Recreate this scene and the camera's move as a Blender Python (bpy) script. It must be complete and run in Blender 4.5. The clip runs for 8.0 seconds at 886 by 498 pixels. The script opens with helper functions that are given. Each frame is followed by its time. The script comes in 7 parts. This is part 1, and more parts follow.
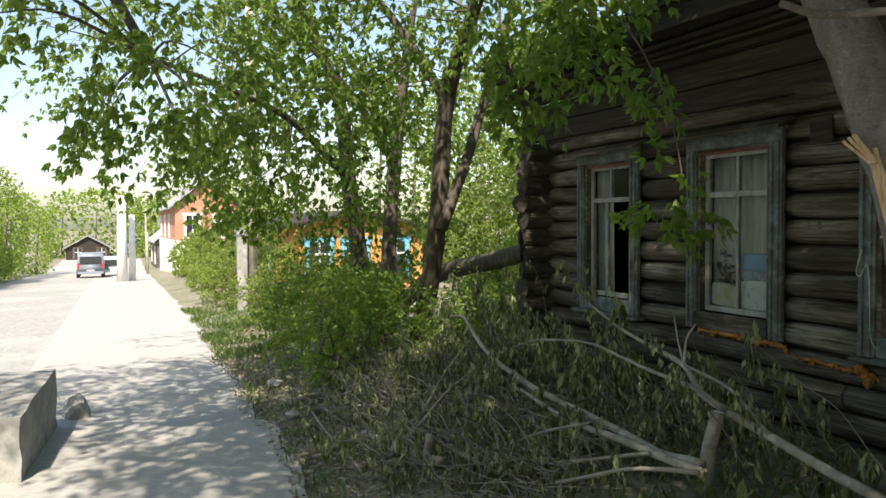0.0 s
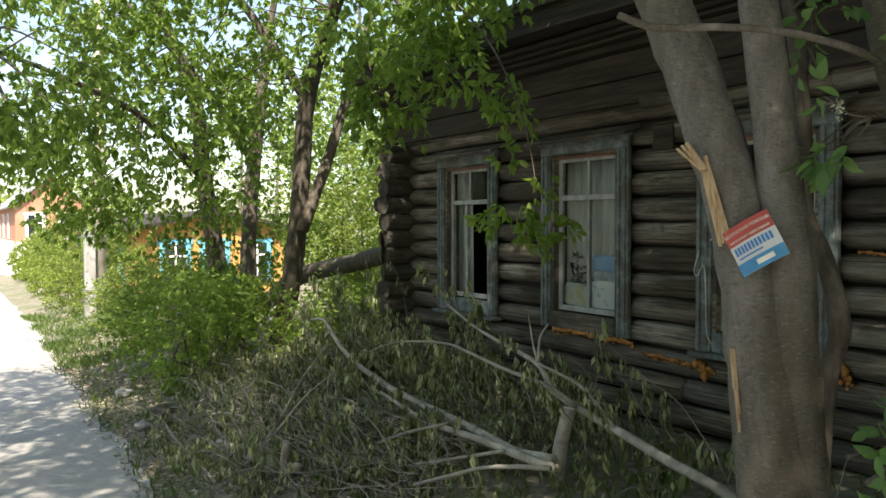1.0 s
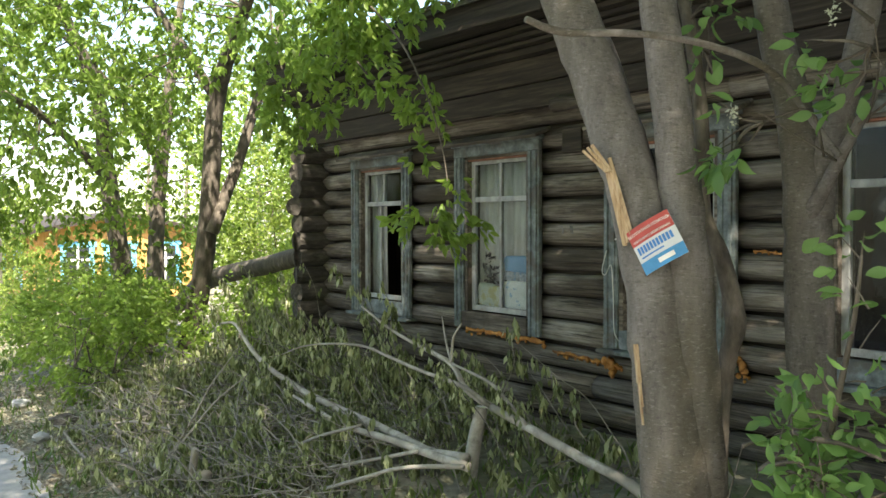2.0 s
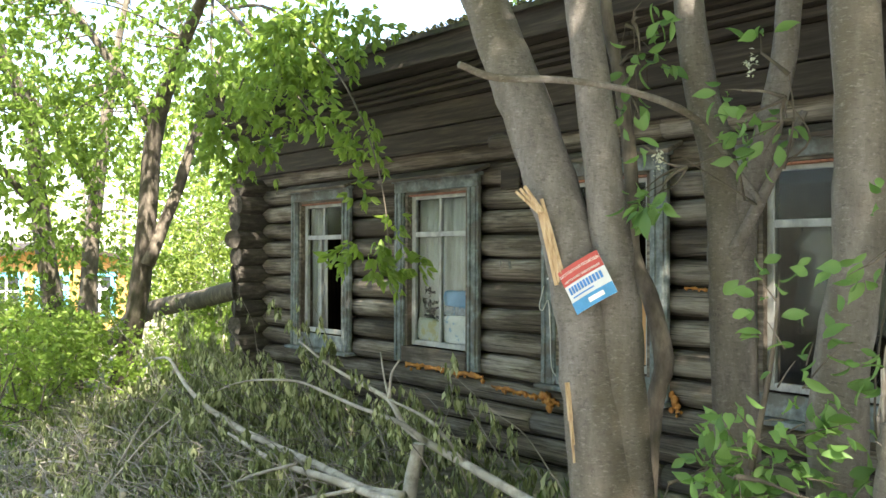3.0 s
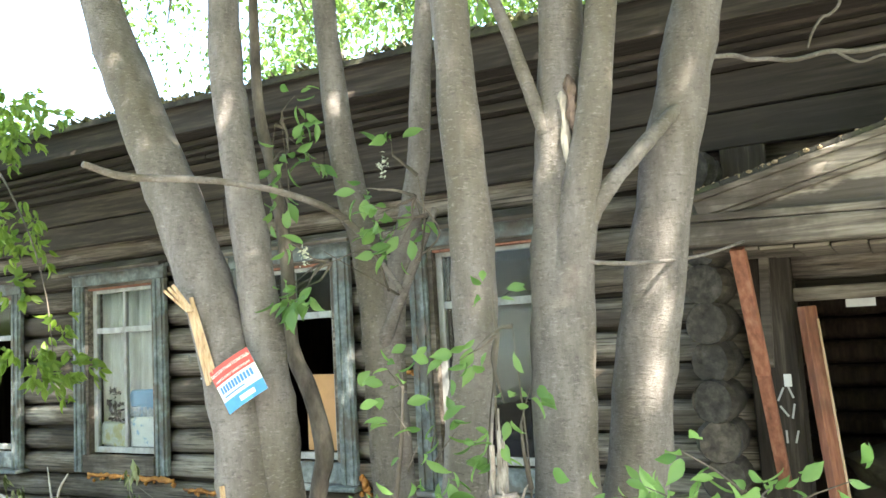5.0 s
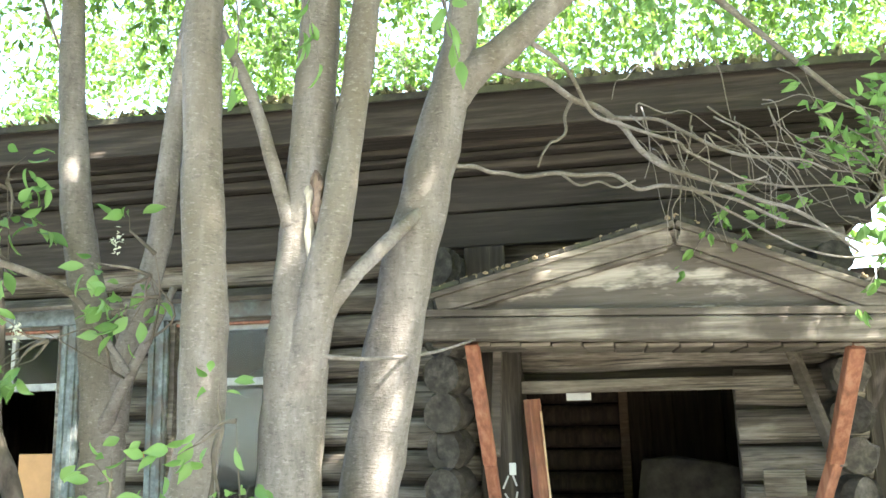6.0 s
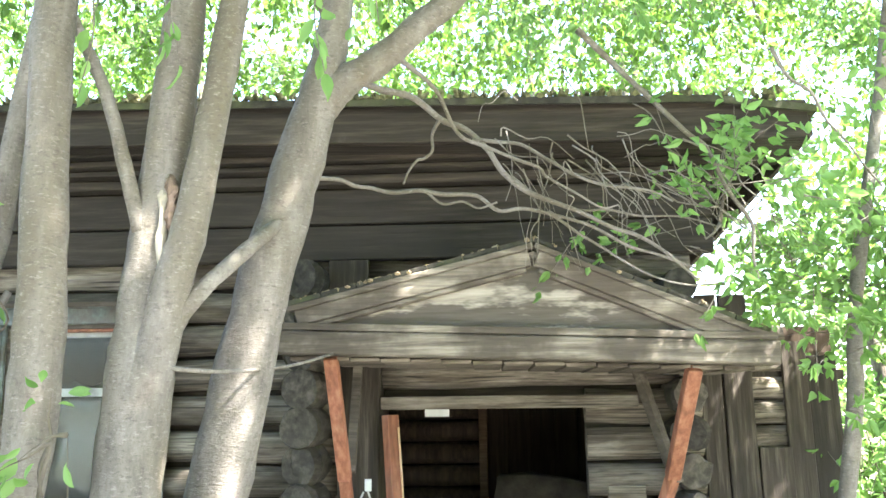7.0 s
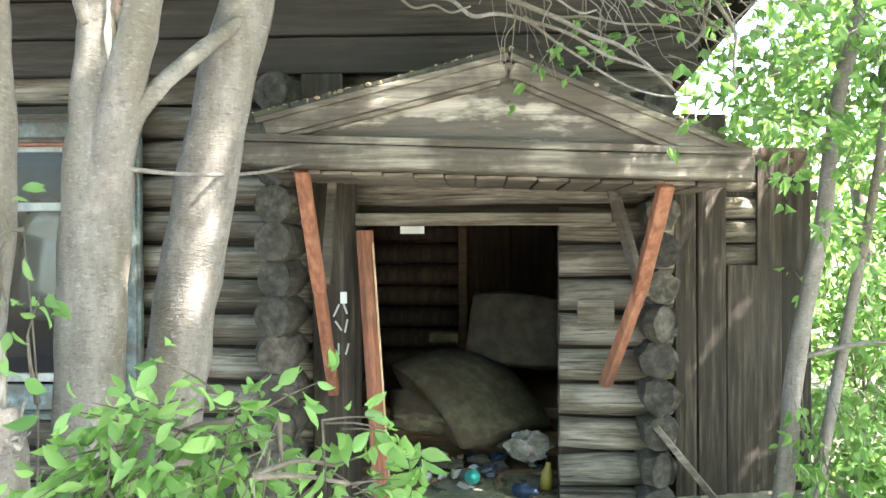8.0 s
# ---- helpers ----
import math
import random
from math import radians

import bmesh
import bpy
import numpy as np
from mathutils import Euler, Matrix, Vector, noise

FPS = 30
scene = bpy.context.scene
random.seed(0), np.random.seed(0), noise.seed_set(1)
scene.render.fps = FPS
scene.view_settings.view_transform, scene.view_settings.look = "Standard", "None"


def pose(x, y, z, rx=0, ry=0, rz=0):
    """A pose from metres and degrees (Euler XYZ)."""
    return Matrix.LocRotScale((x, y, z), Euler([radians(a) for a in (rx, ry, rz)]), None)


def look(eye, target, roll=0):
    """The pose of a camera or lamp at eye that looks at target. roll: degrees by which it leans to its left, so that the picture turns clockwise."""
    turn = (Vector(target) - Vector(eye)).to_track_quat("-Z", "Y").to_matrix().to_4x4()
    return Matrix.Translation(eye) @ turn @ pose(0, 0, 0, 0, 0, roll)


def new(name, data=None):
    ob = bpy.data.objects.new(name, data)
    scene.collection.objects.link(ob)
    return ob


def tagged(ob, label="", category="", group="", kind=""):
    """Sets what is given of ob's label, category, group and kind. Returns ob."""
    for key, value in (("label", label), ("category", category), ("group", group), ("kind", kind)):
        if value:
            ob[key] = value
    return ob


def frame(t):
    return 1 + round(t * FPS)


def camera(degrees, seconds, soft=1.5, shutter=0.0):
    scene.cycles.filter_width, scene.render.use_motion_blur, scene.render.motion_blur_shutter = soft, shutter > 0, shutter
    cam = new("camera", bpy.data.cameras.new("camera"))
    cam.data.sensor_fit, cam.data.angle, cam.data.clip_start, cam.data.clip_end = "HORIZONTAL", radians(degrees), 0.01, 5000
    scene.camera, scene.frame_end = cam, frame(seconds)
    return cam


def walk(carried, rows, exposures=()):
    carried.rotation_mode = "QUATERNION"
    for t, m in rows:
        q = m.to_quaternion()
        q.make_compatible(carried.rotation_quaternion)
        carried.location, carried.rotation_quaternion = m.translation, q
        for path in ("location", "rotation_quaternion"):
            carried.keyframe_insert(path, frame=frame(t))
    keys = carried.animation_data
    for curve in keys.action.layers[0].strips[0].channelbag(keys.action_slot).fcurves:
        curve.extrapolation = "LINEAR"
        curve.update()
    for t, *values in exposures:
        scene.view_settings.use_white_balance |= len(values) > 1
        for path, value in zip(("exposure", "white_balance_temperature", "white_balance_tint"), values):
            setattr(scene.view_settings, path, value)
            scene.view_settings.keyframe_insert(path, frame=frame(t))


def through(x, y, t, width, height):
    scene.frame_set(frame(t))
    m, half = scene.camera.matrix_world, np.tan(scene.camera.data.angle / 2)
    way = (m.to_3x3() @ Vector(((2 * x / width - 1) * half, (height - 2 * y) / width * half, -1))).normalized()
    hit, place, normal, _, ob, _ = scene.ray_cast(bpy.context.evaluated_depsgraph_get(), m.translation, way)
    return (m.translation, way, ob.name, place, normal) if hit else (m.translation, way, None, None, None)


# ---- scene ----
cam = camera(57.69, 8.0)
PATH = [
    (0, (0.506, 0.094, 1.670), (-3.189, 1.623, 1.545), -0.21),
    (0.5, (0.517, 0.092, 1.665), (-3.065, 1.870, 1.563), -0.32),
    (1, (0.499, 0.154, 1.675), (-2.891, 2.273, 1.554), -0.06),
    (1.5, (0.507, 0.176, 1.670), (-2.760, 2.480, 1.563), -0.27),
    (2, (0.512, 0.164, 1.668), (-2.638, 2.626, 1.557), -0.14),
    (2.2, (0.490, 0.161, 1.668), (-2.597, 2.702, 1.568), -0.17),
    (3.3, (0.561, 0.183, 1.701), (-2.399, 2.873, 1.767), 0.29),
    (3.5, (0.547, 0.186, 1.690), (-2.400, 2.891, 1.699), 0.02),
    (4, (0.558, 0.214, 1.689), (-2.233, 3.079, 1.682), -0.15),
    (4.5, (0.652, 0.291, 1.719), (-1.715, 3.510, 1.914), -1.79),
    (5, (0.780, 0.319, 1.740), (-1.126, 3.812, 2.147), -3.29),
    (5.2, (0.798, 0.326, 1.731), (-0.847, 3.945, 2.175), -3.17),
    (6.3, (0.916, 0.315, 1.826), (0.279, 4.192, 2.575), -1.22),
    (6.5, (0.922, 0.314, 1.815), (0.390, 4.207, 2.566), -1.22),
    (7, (0.940, 0.324, 1.810), (0.733, 4.246, 2.568), -0.72),
    (7.5, (0.989, 0.338, 1.786), (0.904, 4.303, 2.310), -0.75),
    (8, (1.019, 0.382, 1.715), (0.846, 4.378, 1.666), -0.20),
]
EXPOSURES = [(0, 0.82, 7200, 10), (0.5, 0.8, 7200, 10), (1, 1.2, 7200, 10), (1.5, 1.65, 7200, 10), (2, 2.1, 7200, 10), (3.5, 2.75, 7150, 10), (4, 2.85, 7100, 10),
             (4.5, 3.28, 6900, 10), (5, 3.42, 6800, 10), (6.5, 3.95, 6550, 10), (8, 3.95, 6500, 10)]
walk(cam, [(t, look(eye, target, roll)) for t, eye, target, roll in PATH], EXPOSURES)

# ---- light ----
SUN_DIR = Vector((0.55, -0.28, 0.80)).normalized()   # towards the sun
world = bpy.data.worlds.new("sky")
scene.world = world
world.use_nodes = True
wn = world.node_tree
sky = wn.nodes.new("ShaderNodeTexSky")
sky.sky_type = "NISHITA"
sky.sun_disc = False
sky.sun_elevation = math.asin(SUN_DIR.z)
sky.sun_rotation = math.atan2(SUN_DIR.x, SUN_DIR.y)
sky.air_density, sky.dust_density = 1.0, 1.6
wn.links.new(sky.outputs["Color"], wn.nodes["Background"].inputs["Color"])
wn.nodes["Background"].inputs["Strength"].default_value = 0.15
sun = new("sun", bpy.data.lights.new("sun", "SUN"))
sun.data.energy, sun.data.angle, sun.data.color = 5.0, radians(0.6), (1.0, 0.95, 0.86)
sun.matrix_world = look(SUN_DIR * 40, (0, 0, 0))


# ---- materials ----
def nodes_of(name):
    m = bpy.data.materials.new(name)
    m.use_nodes = True
    return m, m.node_tree.nodes, m.node_tree.links, m.node_tree.nodes["Principled BSDF"]


def ramp(nodes, links, fac, stops):
    r = nodes.new("ShaderNodeValToRGB")
    el = r.color_ramp.elements
    while len(el) < len(stops):
        el.new(0.5)
    for e, (p, c) in zip(el, stops):
        e.position, e.color = p, (*c, 1)
    links.new(fac, r.inputs["Fac"])
    return r.outputs["Color"]


def noise_tex(nodes, links, vec, scale, stretch=(1, 1, 1), detail=6, rough=0.6):
    mp = nodes.new("ShaderNodeMapping")
    mp.inputs["Scale"].default_value = stretch
    links.new(vec, mp.inputs["Vector"])
    n = nodes.new("ShaderNodeTexNoise")
    n.inputs["Scale"].default_value, n.inputs["Detail"].default_value, n.inputs["Roughness"].default_value = scale, detail, rough
    links.new(mp.outputs["Vector"], n.inputs["Vector"])
    return n.outputs["Fac"]


def mix(nodes, links, fac, a, b, mode="MIX"):
    m = nodes.new("ShaderNodeMix")
    m.data_type, m.blend_type = "RGBA", mode
    if isinstance(fac, float):
        m.inputs[0].default_value = fac
    else:
        links.new(fac, m.inputs[0])
    for s, v in ((6, a), (7, b)):
        if isinstance(v, tuple):
            m.inputs[s].default_value = (*v, 1)
        else:
            links.new(v, m.inputs[s])
    return m.outputs[2]


def surface(name, dark, mid, light, scale=6.0, stretch=(1, 1, 1), rough=0.85, bump=0.3, stain=None, stain_scale=1.2,
            stain_at=(0.5, 0.66), vary=0.25, island=False, metal=0.0, depth=0.02, stain_stretch=(1, 1, 1), relief=None):
    """A weathered surface: grain in three tones, larger stains, a tone of its own for each piece, fine relief."""
    m, nd, ln, b = nodes_of(name)
    tc = nd.new("ShaderNodeTexCoord").outputs["Object"]
    grain = noise_tex(nd, ln, tc, scale, stretch, 8, 0.65)
    col = ramp(nd, ln, grain, [(0.3, dark), (0.5, mid), (0.72, light)])
    if stain:
        f = noise_tex(nd, ln, tc, stain_scale, stain_stretch, 5, 0.6)
        f = ramp(nd, ln, f, [(stain_at[0], (0, 0, 0)), (stain_at[1], (0.8, 0.8, 0.8))])
        col = mix(nd, ln, f, col, stain)
    if vary:
        if island:
            rnd = nd.new("ShaderNodeNewGeometry").outputs["Random Per Island"]
        else:
            rnd = nd.new("ShaderNodeObjectInfo").outputs["Random"]
        v = ramp(nd, ln, rnd, [(0.0, (1 - vary,) * 3), (1.0, (1 + vary,) * 3)])
        col = mix(nd, ln, 1.0, col, v, "MULTIPLY")
    ln.new(col, b.inputs["Base Color"])
    b.inputs["Roughness"].default_value, b.inputs["Metallic"].default_value = rough, metal
    if bump:
        bp = nd.new("ShaderNodeBump")
        bp.inputs["Strength"].default_value, bp.inputs["Distance"].default_value = bump, depth
        ln.new(noise_tex(nd, ln, tc, relief[0], relief[1], 4, 0.6) if relief else grain, bp.inputs["Height"])
        ln.new(bp.outputs["Normal"], b.inputs["Normal"])
    return m


def leaf_material(name, a, b_, c, through, share=0.4):
    """Thin leaves: a gloss-poor face and light that shines through it, each leaf of its own tone."""
    m, nd, ln, b = nodes_of(name)
    rnd = nd.new("ShaderNodeNewGeometry").outputs["Random Per Island"]
    col = ramp(nd, ln, rnd, [(0.0, a), (0.5, b_), (1.0, c)])
    ln.new(col, b.inputs["Base Color"])
    b.inputs["Roughness"].default_value = 0.5
    tr = nd.new("ShaderNodeBsdfTranslucent")
    tint = mix(nd, ln, 0.6, col, through)
    ln.new(tint, tr.inputs["Color"])
    ms = nd.new("ShaderNodeMixShader")
    ms.inputs[0].default_value = share
    ln.new(b.outputs[0], ms.inputs[1])
    ln.new(tr.outputs[0], ms.inputs[2])
    ln.new(ms.outputs[0], nd["Material Output"].inputs["Surface"])
    return m


def log_material(name):
    """Weathered round timber: silver-grey worn faces over dark brown, long grain, cracks along the log."""
    m, nd, ln, b = nodes_of(name)
    tc = nd.new("ShaderNodeTexCoord").outputs["Object"]
    grain = noise_tex(nd, ln, tc, 4.0, (0.5, 13, 13), 8, 0.7)
    col = ramp(nd, ln, grain, [(0.3, (0.03, 0.023, 0.017)), (0.5, (0.12, 0.098, 0.076)), (0.7, (0.25, 0.215, 0.175))])
    worn = noise_tex(nd, ln, tc, 1.7, (0.8, 3.0, 4.0), 6, 0.65)
    worn = ramp(nd, ln, worn, [(0.46, (0, 0, 0)), (0.6, (0.85, 0.85, 0.85))])
    silver = ramp(nd, ln, grain, [(0.32, (0.13, 0.113, 0.092)), (0.5, (0.29, 0.26, 0.22)), (0.7, (0.42, 0.385, 0.335))])
    col = mix(nd, ln, worn, col, silver)
    wet = ramp(nd, ln, noise_tex(nd, ln, tc, 1.1, (0.6, 2.0, 2.6), 5, 0.6), [(0.5, (0, 0, 0)), (0.64, (0.8, 0.8, 0.8))])
    col = mix(nd, ln, wet, col, (0.04, 0.03, 0.022))
    crack = ramp(nd, ln, noise_tex(nd, ln, tc, 3.0, (0.35, 22, 22), 3, 0.5), [(0.60, (0, 0, 0)), (0.66, (0.8, 0.8, 0.8))])
    col = mix(nd, ln, crack, col, (0.018, 0.014, 0.011))
    rnd = nd.new("ShaderNodeObjectInfo").outputs["Random"]
    col = mix(nd, ln, 1.0, col, ramp(nd, ln, rnd, [(0.0, (0.62, 0.6, 0.58)), (1.0, (1.3, 1.3, 1.3))]), "MULTIPLY")
    ln.new(col, b.inputs["Base Color"])
    b.inputs["Roughness"].default_value = 0.88
    bp = nd.new("ShaderNodeBump")
    bp.inputs["Strength"].default_value, bp.inputs["Distance"].default_value = 0.9, 0.02
    ln.new(grain, bp.inputs["Height"])
    ln.new(bp.outputs["Normal"], b.inputs["Normal"])
    return m


M_LOG = log_material("weathered_log")
M_LOG_END = surface("log_end_grain", (0.018, 0.015, 0.013), (0.055, 0.048, 0.04), (0.12, 0.106, 0.09), 22.0, (1, 0.3, 1), 0.95, 0.6, (0.04, 0.035, 0.03), 4.0)
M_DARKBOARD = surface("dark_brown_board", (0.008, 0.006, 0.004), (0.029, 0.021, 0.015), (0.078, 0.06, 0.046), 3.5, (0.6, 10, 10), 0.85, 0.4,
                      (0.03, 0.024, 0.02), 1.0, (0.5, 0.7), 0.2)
M_GREYBOARD = surface("grey_board", (0.045, 0.036, 0.029), (0.165, 0.14, 0.114), (0.36, 0.315, 0.265), 3.5, (0.7, 9, 11), 0.88, 0.55,
                      (0.05, 0.038, 0.029), 2.4, (0.42, 0.55), 0.15)
M_PEDIMENT = surface("stained_pediment_board", (0.17, 0.145, 0.12), (0.3, 0.265, 0.225), (0.42, 0.38, 0.33), 4.0, (0.7, 9, 12), 0.88, 0.4,
                     (0.03, 0.022, 0.016), 2.4, (0.42, 0.49), 0.05, stain_stretch=(0.8, 1, 2.6))
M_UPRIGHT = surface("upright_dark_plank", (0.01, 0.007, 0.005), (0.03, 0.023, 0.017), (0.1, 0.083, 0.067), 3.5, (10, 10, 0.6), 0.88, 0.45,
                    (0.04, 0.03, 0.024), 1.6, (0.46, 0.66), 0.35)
M_REDWOOD = surface("red_brown_painted_wood", (0.13, 0.05, 0.03), (0.25, 0.095, 0.055), (0.36, 0.18, 0.115), 5.0, (6, 6, 0.7), 0.7, 0.3,
                    (0.12, 0.055, 0.035), 3.0, (0.52, 0.68), 0.1)
M_BLUEFRAME = surface("peeling_blue_grey_paint", (0.06, 0.068, 0.068), (0.135, 0.16, 0.162), (0.26, 0.295, 0.3), 7.0, (2, 2, 2), 0.75, 0.35,
                      (0.10, 0.088, 0.075), 5.0, (0.5, 0.6), 0.12)
M_SASH = surface("grey_white_paint", (0.2, 0.2, 0.195), (0.34, 0.345, 0.34), (0.46, 0.47, 0.46), 8.0, (2, 2, 1), 0.65, 0.25, (0.24, 0.22, 0.19), 6.0, (0.56, 0.7), 0.1)
M_FOAM = surface("orange_foam", (0.2, 0.075, 0.022), (0.42, 0.18, 0.045), (0.6, 0.3, 0.1), 14.0, (1, 1, 1), 0.9, 0.8, (0.2, 0.09, 0.04), 5.0, (0.55, 0.7), 0.1)
M_ROOF = surface("mossy_old_roofing", (0.012, 0.011, 0.01), (0.036, 0.033, 0.027), (0.08, 0.074, 0.056), 9.0, (1, 1, 1), 0.95, 0.8, (0.07, 0.085, 0.03), 1.8, (0.5, 0.65), 0.0)
M_FELT = surface("crumbled_brown_felt", (0.12, 0.085, 0.05), (0.25, 0.19, 0.12), (0.4, 0.32, 0.21), 30.0, (1, 1, 1), 1.0, 0.8, None, 1, (0, 1), 0.3, True)
M_MOSS = surface("dry_moss", (0.05, 0.05, 0.02), (0.12, 0.12, 0.06), (0.24, 0.22, 0.13), 30.0, (1, 1, 1), 1.0, 0.8, None, 1, (0, 1), 0.3, True)
def bark_material(name, tones, dash, pale, moss):
    """Smooth grey bark: soft patches, short dark and pale cross dashes, a greenish weather stain."""
    m, nd, ln, b = nodes_of(name)
    tc = nd.new("ShaderNodeTexCoord").outputs["Object"]
    col = ramp(nd, ln, noise_tex(nd, ln, tc, 7.0, (1.3, 1.3, 0.45), 10, 0.8), [(0.3, tones[0]), (0.5, tones[1]), (0.72, tones[2])])
    f = ramp(nd, ln, noise_tex(nd, ln, tc, 1.6, (2.2, 2.2, 0.4), 4, 0.6), [(0.46, (0, 0, 0)), (0.62, (0.8, 0.8, 0.8))])
    col = mix(nd, ln, f, col, moss)
    dashes = noise_tex(nd, ln, tc, 58.0, (0.7, 0.7, 1.5), 4, 0.7)
    col = mix(nd, ln, ramp(nd, ln, dashes, [(0.54, (0, 0, 0)), (0.66, (0.5, 0.5, 0.5))]), col, dash)
    flecks = noise_tex(nd, ln, tc, 70.0, (0.6, 0.6, 1.5), 5, 0.75)
    col = mix(nd, ln, ramp(nd, ln, flecks, [(0.55, (0, 0, 0)), (0.7, (0.42, 0.42, 0.42))]), col, pale)
    ln.new(col, b.inputs["Base Color"])
    b.inputs["Roughness"].default_value = 0.78
    bp = nd.new("ShaderNodeBump")
    bp.inputs["Strength"].default_value, bp.inputs["Distance"].default_value = 0.9, 0.009
    ln.new(flecks, bp.inputs["Height"])
    ln.new(bp.outputs["Normal"], b.inputs["Normal"])
    return m


M_BARK = bark_material("grey_bark", ((0.08, 0.069, 0.061), (0.17, 0.151, 0.137), (0.28, 0.256, 0.238)), (0.05, 0.041, 0.035), (0.42, 0.392, 0.37), (0.1, 0.084, 0.055))
M_DARKBARK = surface("dark_bark", (0.04, 0.032, 0.026), (0.11, 0.091, 0.073), (0.21, 0.18, 0.145), 10.0, (1.5, 1.5, 0.6), 0.92, 0.7, (0.05, 0.05, 0.03), 2.5, (0.5, 0.7), 0.15)
M_STICK = surface("peeled_grey_stick", (0.17, 0.15, 0.125), (0.33, 0.3, 0.255), (0.5, 0.465, 0.41), 12.0, (1, 1, 1), 0.85, 0.4, (0.14, 0.12, 0.09), 3.0, (0.5, 0.7), 0.25)
M_TWIG = surface("thin_grey_brown_twig", (0.05, 0.042, 0.033), (0.21, 0.19, 0.155), (0.45, 0.42, 0.36), 3.0, (1, 1, 1), 0.85, 0.4, (0.1, 0.085, 0.06), 3.0, (0.5, 0.7), 0.3, True)
M_WOUND = surface("old_bark_wound", (0.06, 0.042, 0.032), (0.13, 0.092, 0.07), (0.23, 0.17, 0.13), 14.0, (4, 4, 0.8), 0.9, 0.6, (0.06, 0.04, 0.03), 6.0, (0.5, 0.65), 0.1)
M_SPLINTER = surface("fresh_split_wood", (0.27, 0.16, 0.085), (0.46, 0.32, 0.19), (0.6, 0.47, 0.32), 9.0, (9, 9, 0.7), 0.8, 0.5, (0.36, 0.2, 0.09), 7.0, (0.55, 0.7), 0.1)
M_TORN = surface("torn_grey_brown_wood", (0.1, 0.085, 0.072), (0.23, 0.203, 0.175), (0.4, 0.365, 0.325), 22.0, (3, 3, 0.6), 0.92, 0.8, (0.13, 0.1, 0.08), 12.0, (0.5, 0.65), 0.25)
M_EARTH = surface("leafy_soil", (0.1, 0.09, 0.07), (0.23, 0.208, 0.165), (0.37, 0.345, 0.28), 9.0, (1, 1, 1), 0.97, 0.9, (0.09, 0.13, 0.04), 0.9, (0.46, 0.66), 0.0, depth=0.05)
M_PAVE = surface("worn_grey_asphalt", (0.3, 0.293, 0.284), (0.37, 0.362, 0.35), (0.44, 0.43, 0.415), 16.0, (1, 1, 1), 0.9, 0.3, (0.42, 0.39, 0.345), 0.7, (0.5, 0.75), 0.0)
M_ROAD = surface("dusty_road", (0.24, 0.24, 0.235), (0.3, 0.298, 0.29), (0.36, 0.355, 0.345), 9.0, (0.3, 1, 1), 0.9, 0.2, (0.46, 0.44, 0.41), 0.25, (0.45, 0.7), 0.0)
M_CONCRETE = surface("rough_concrete", (0.2, 0.2, 0.195), (0.34, 0.335, 0.32), (0.46, 0.455, 0.44), 8.0, (1, 1, 1), 0.92, 0.5, (0.18, 0.17, 0.15), 2.0, (0.5, 0.7), 0.05)
M_WHITEWASH = surface("whitewashed_concrete", (0.6, 0.6, 0.58), (0.74, 0.74, 0.72), (0.82, 0.82, 0.8), 6.0, (1, 1, 0.4), 0.85, 0.3, (0.5, 0.49, 0.46), 2.0, (0.6, 0.8), 0.05)
M_ORANGE = surface("orange_painted_boards", (0.42, 0.2, 0.05), (0.56, 0.29, 0.09), (0.66, 0.38, 0.14), 4.0, (6, 6, 0.5), 0.75, 0.2, (0.4, 0.2, 0.07), 1.0, (0.55, 0.75), 0.05)
M_CYAN = surface("bright_blue_trim", (0.08, 0.3, 0.48), (0.13, 0.42, 0.62), (0.25, 0.54, 0.7), 5.0, (1, 1, 1), 0.6, 0.1, None, 1, (0, 1), 0.05)
M_REDBRICK = surface("faded_red_brick", (0.36, 0.15, 0.09), (0.48, 0.22, 0.14), (0.58, 0.3, 0.2), 12.0, (1, 1, 2), 0.9, 0.3, (0.45, 0.3, 0.22), 1.0, (0.5, 0.7), 0.05)
M_SLATE = surface("grey_corrugated_sheet", (0.2, 0.2, 0.21), (0.32, 0.32, 0.33), (0.44, 0.44, 0.45), 5.0, (4, 0.5, 0.5), 0.8, 0.3, (0.22, 0.2, 0.18), 1.0, (0.5, 0.7), 0.1)
# Both cloths, dirt aside, are darkened in colour for the doorway's deep shade.
M_CLOTH = surface("dirty_beige_cloth_shade_toned", (0.03, 0.025, 0.013), (0.068, 0.059, 0.033), (0.12, 0.108, 0.068), 11.0, (1, 1, 1), 0.95, 0.8, (0.05, 0.032, 0.018), 4.5, (0.5, 0.6), 0.1)
M_GREYCLOTH = surface("grey_brown_upholstery_shade_toned", (0.025, 0.02, 0.016), (0.05, 0.042, 0.034), (0.08, 0.07, 0.057), 9.0, (1, 1, 1), 0.97, 0.4, (0.08, 0.065, 0.05), 2.0, (0.5, 0.7), 0.1)
M_CURTAIN = surface("yellowed_white_curtain", (0.3, 0.3, 0.285), (0.46, 0.46, 0.44), (0.56, 0.56, 0.53), 6.0, (7, 1, 0.6), 0.95, 0.3, (0.4, 0.38, 0.33), 2.0, (0.5, 0.7), 0.05)
# Room shade is put into this tone: inner wood kept nearly black.
M_INNER = surface("shade_toned_inner_wood", (0.02, 0.013, 0.009), (0.055, 0.036, 0.025), (0.1, 0.07, 0.05), 3.0, (8, 8, 0.6), 0.9, 0.3, (0.03, 0.025, 0.02), 1.0, (0.5, 0.7), 0.2)
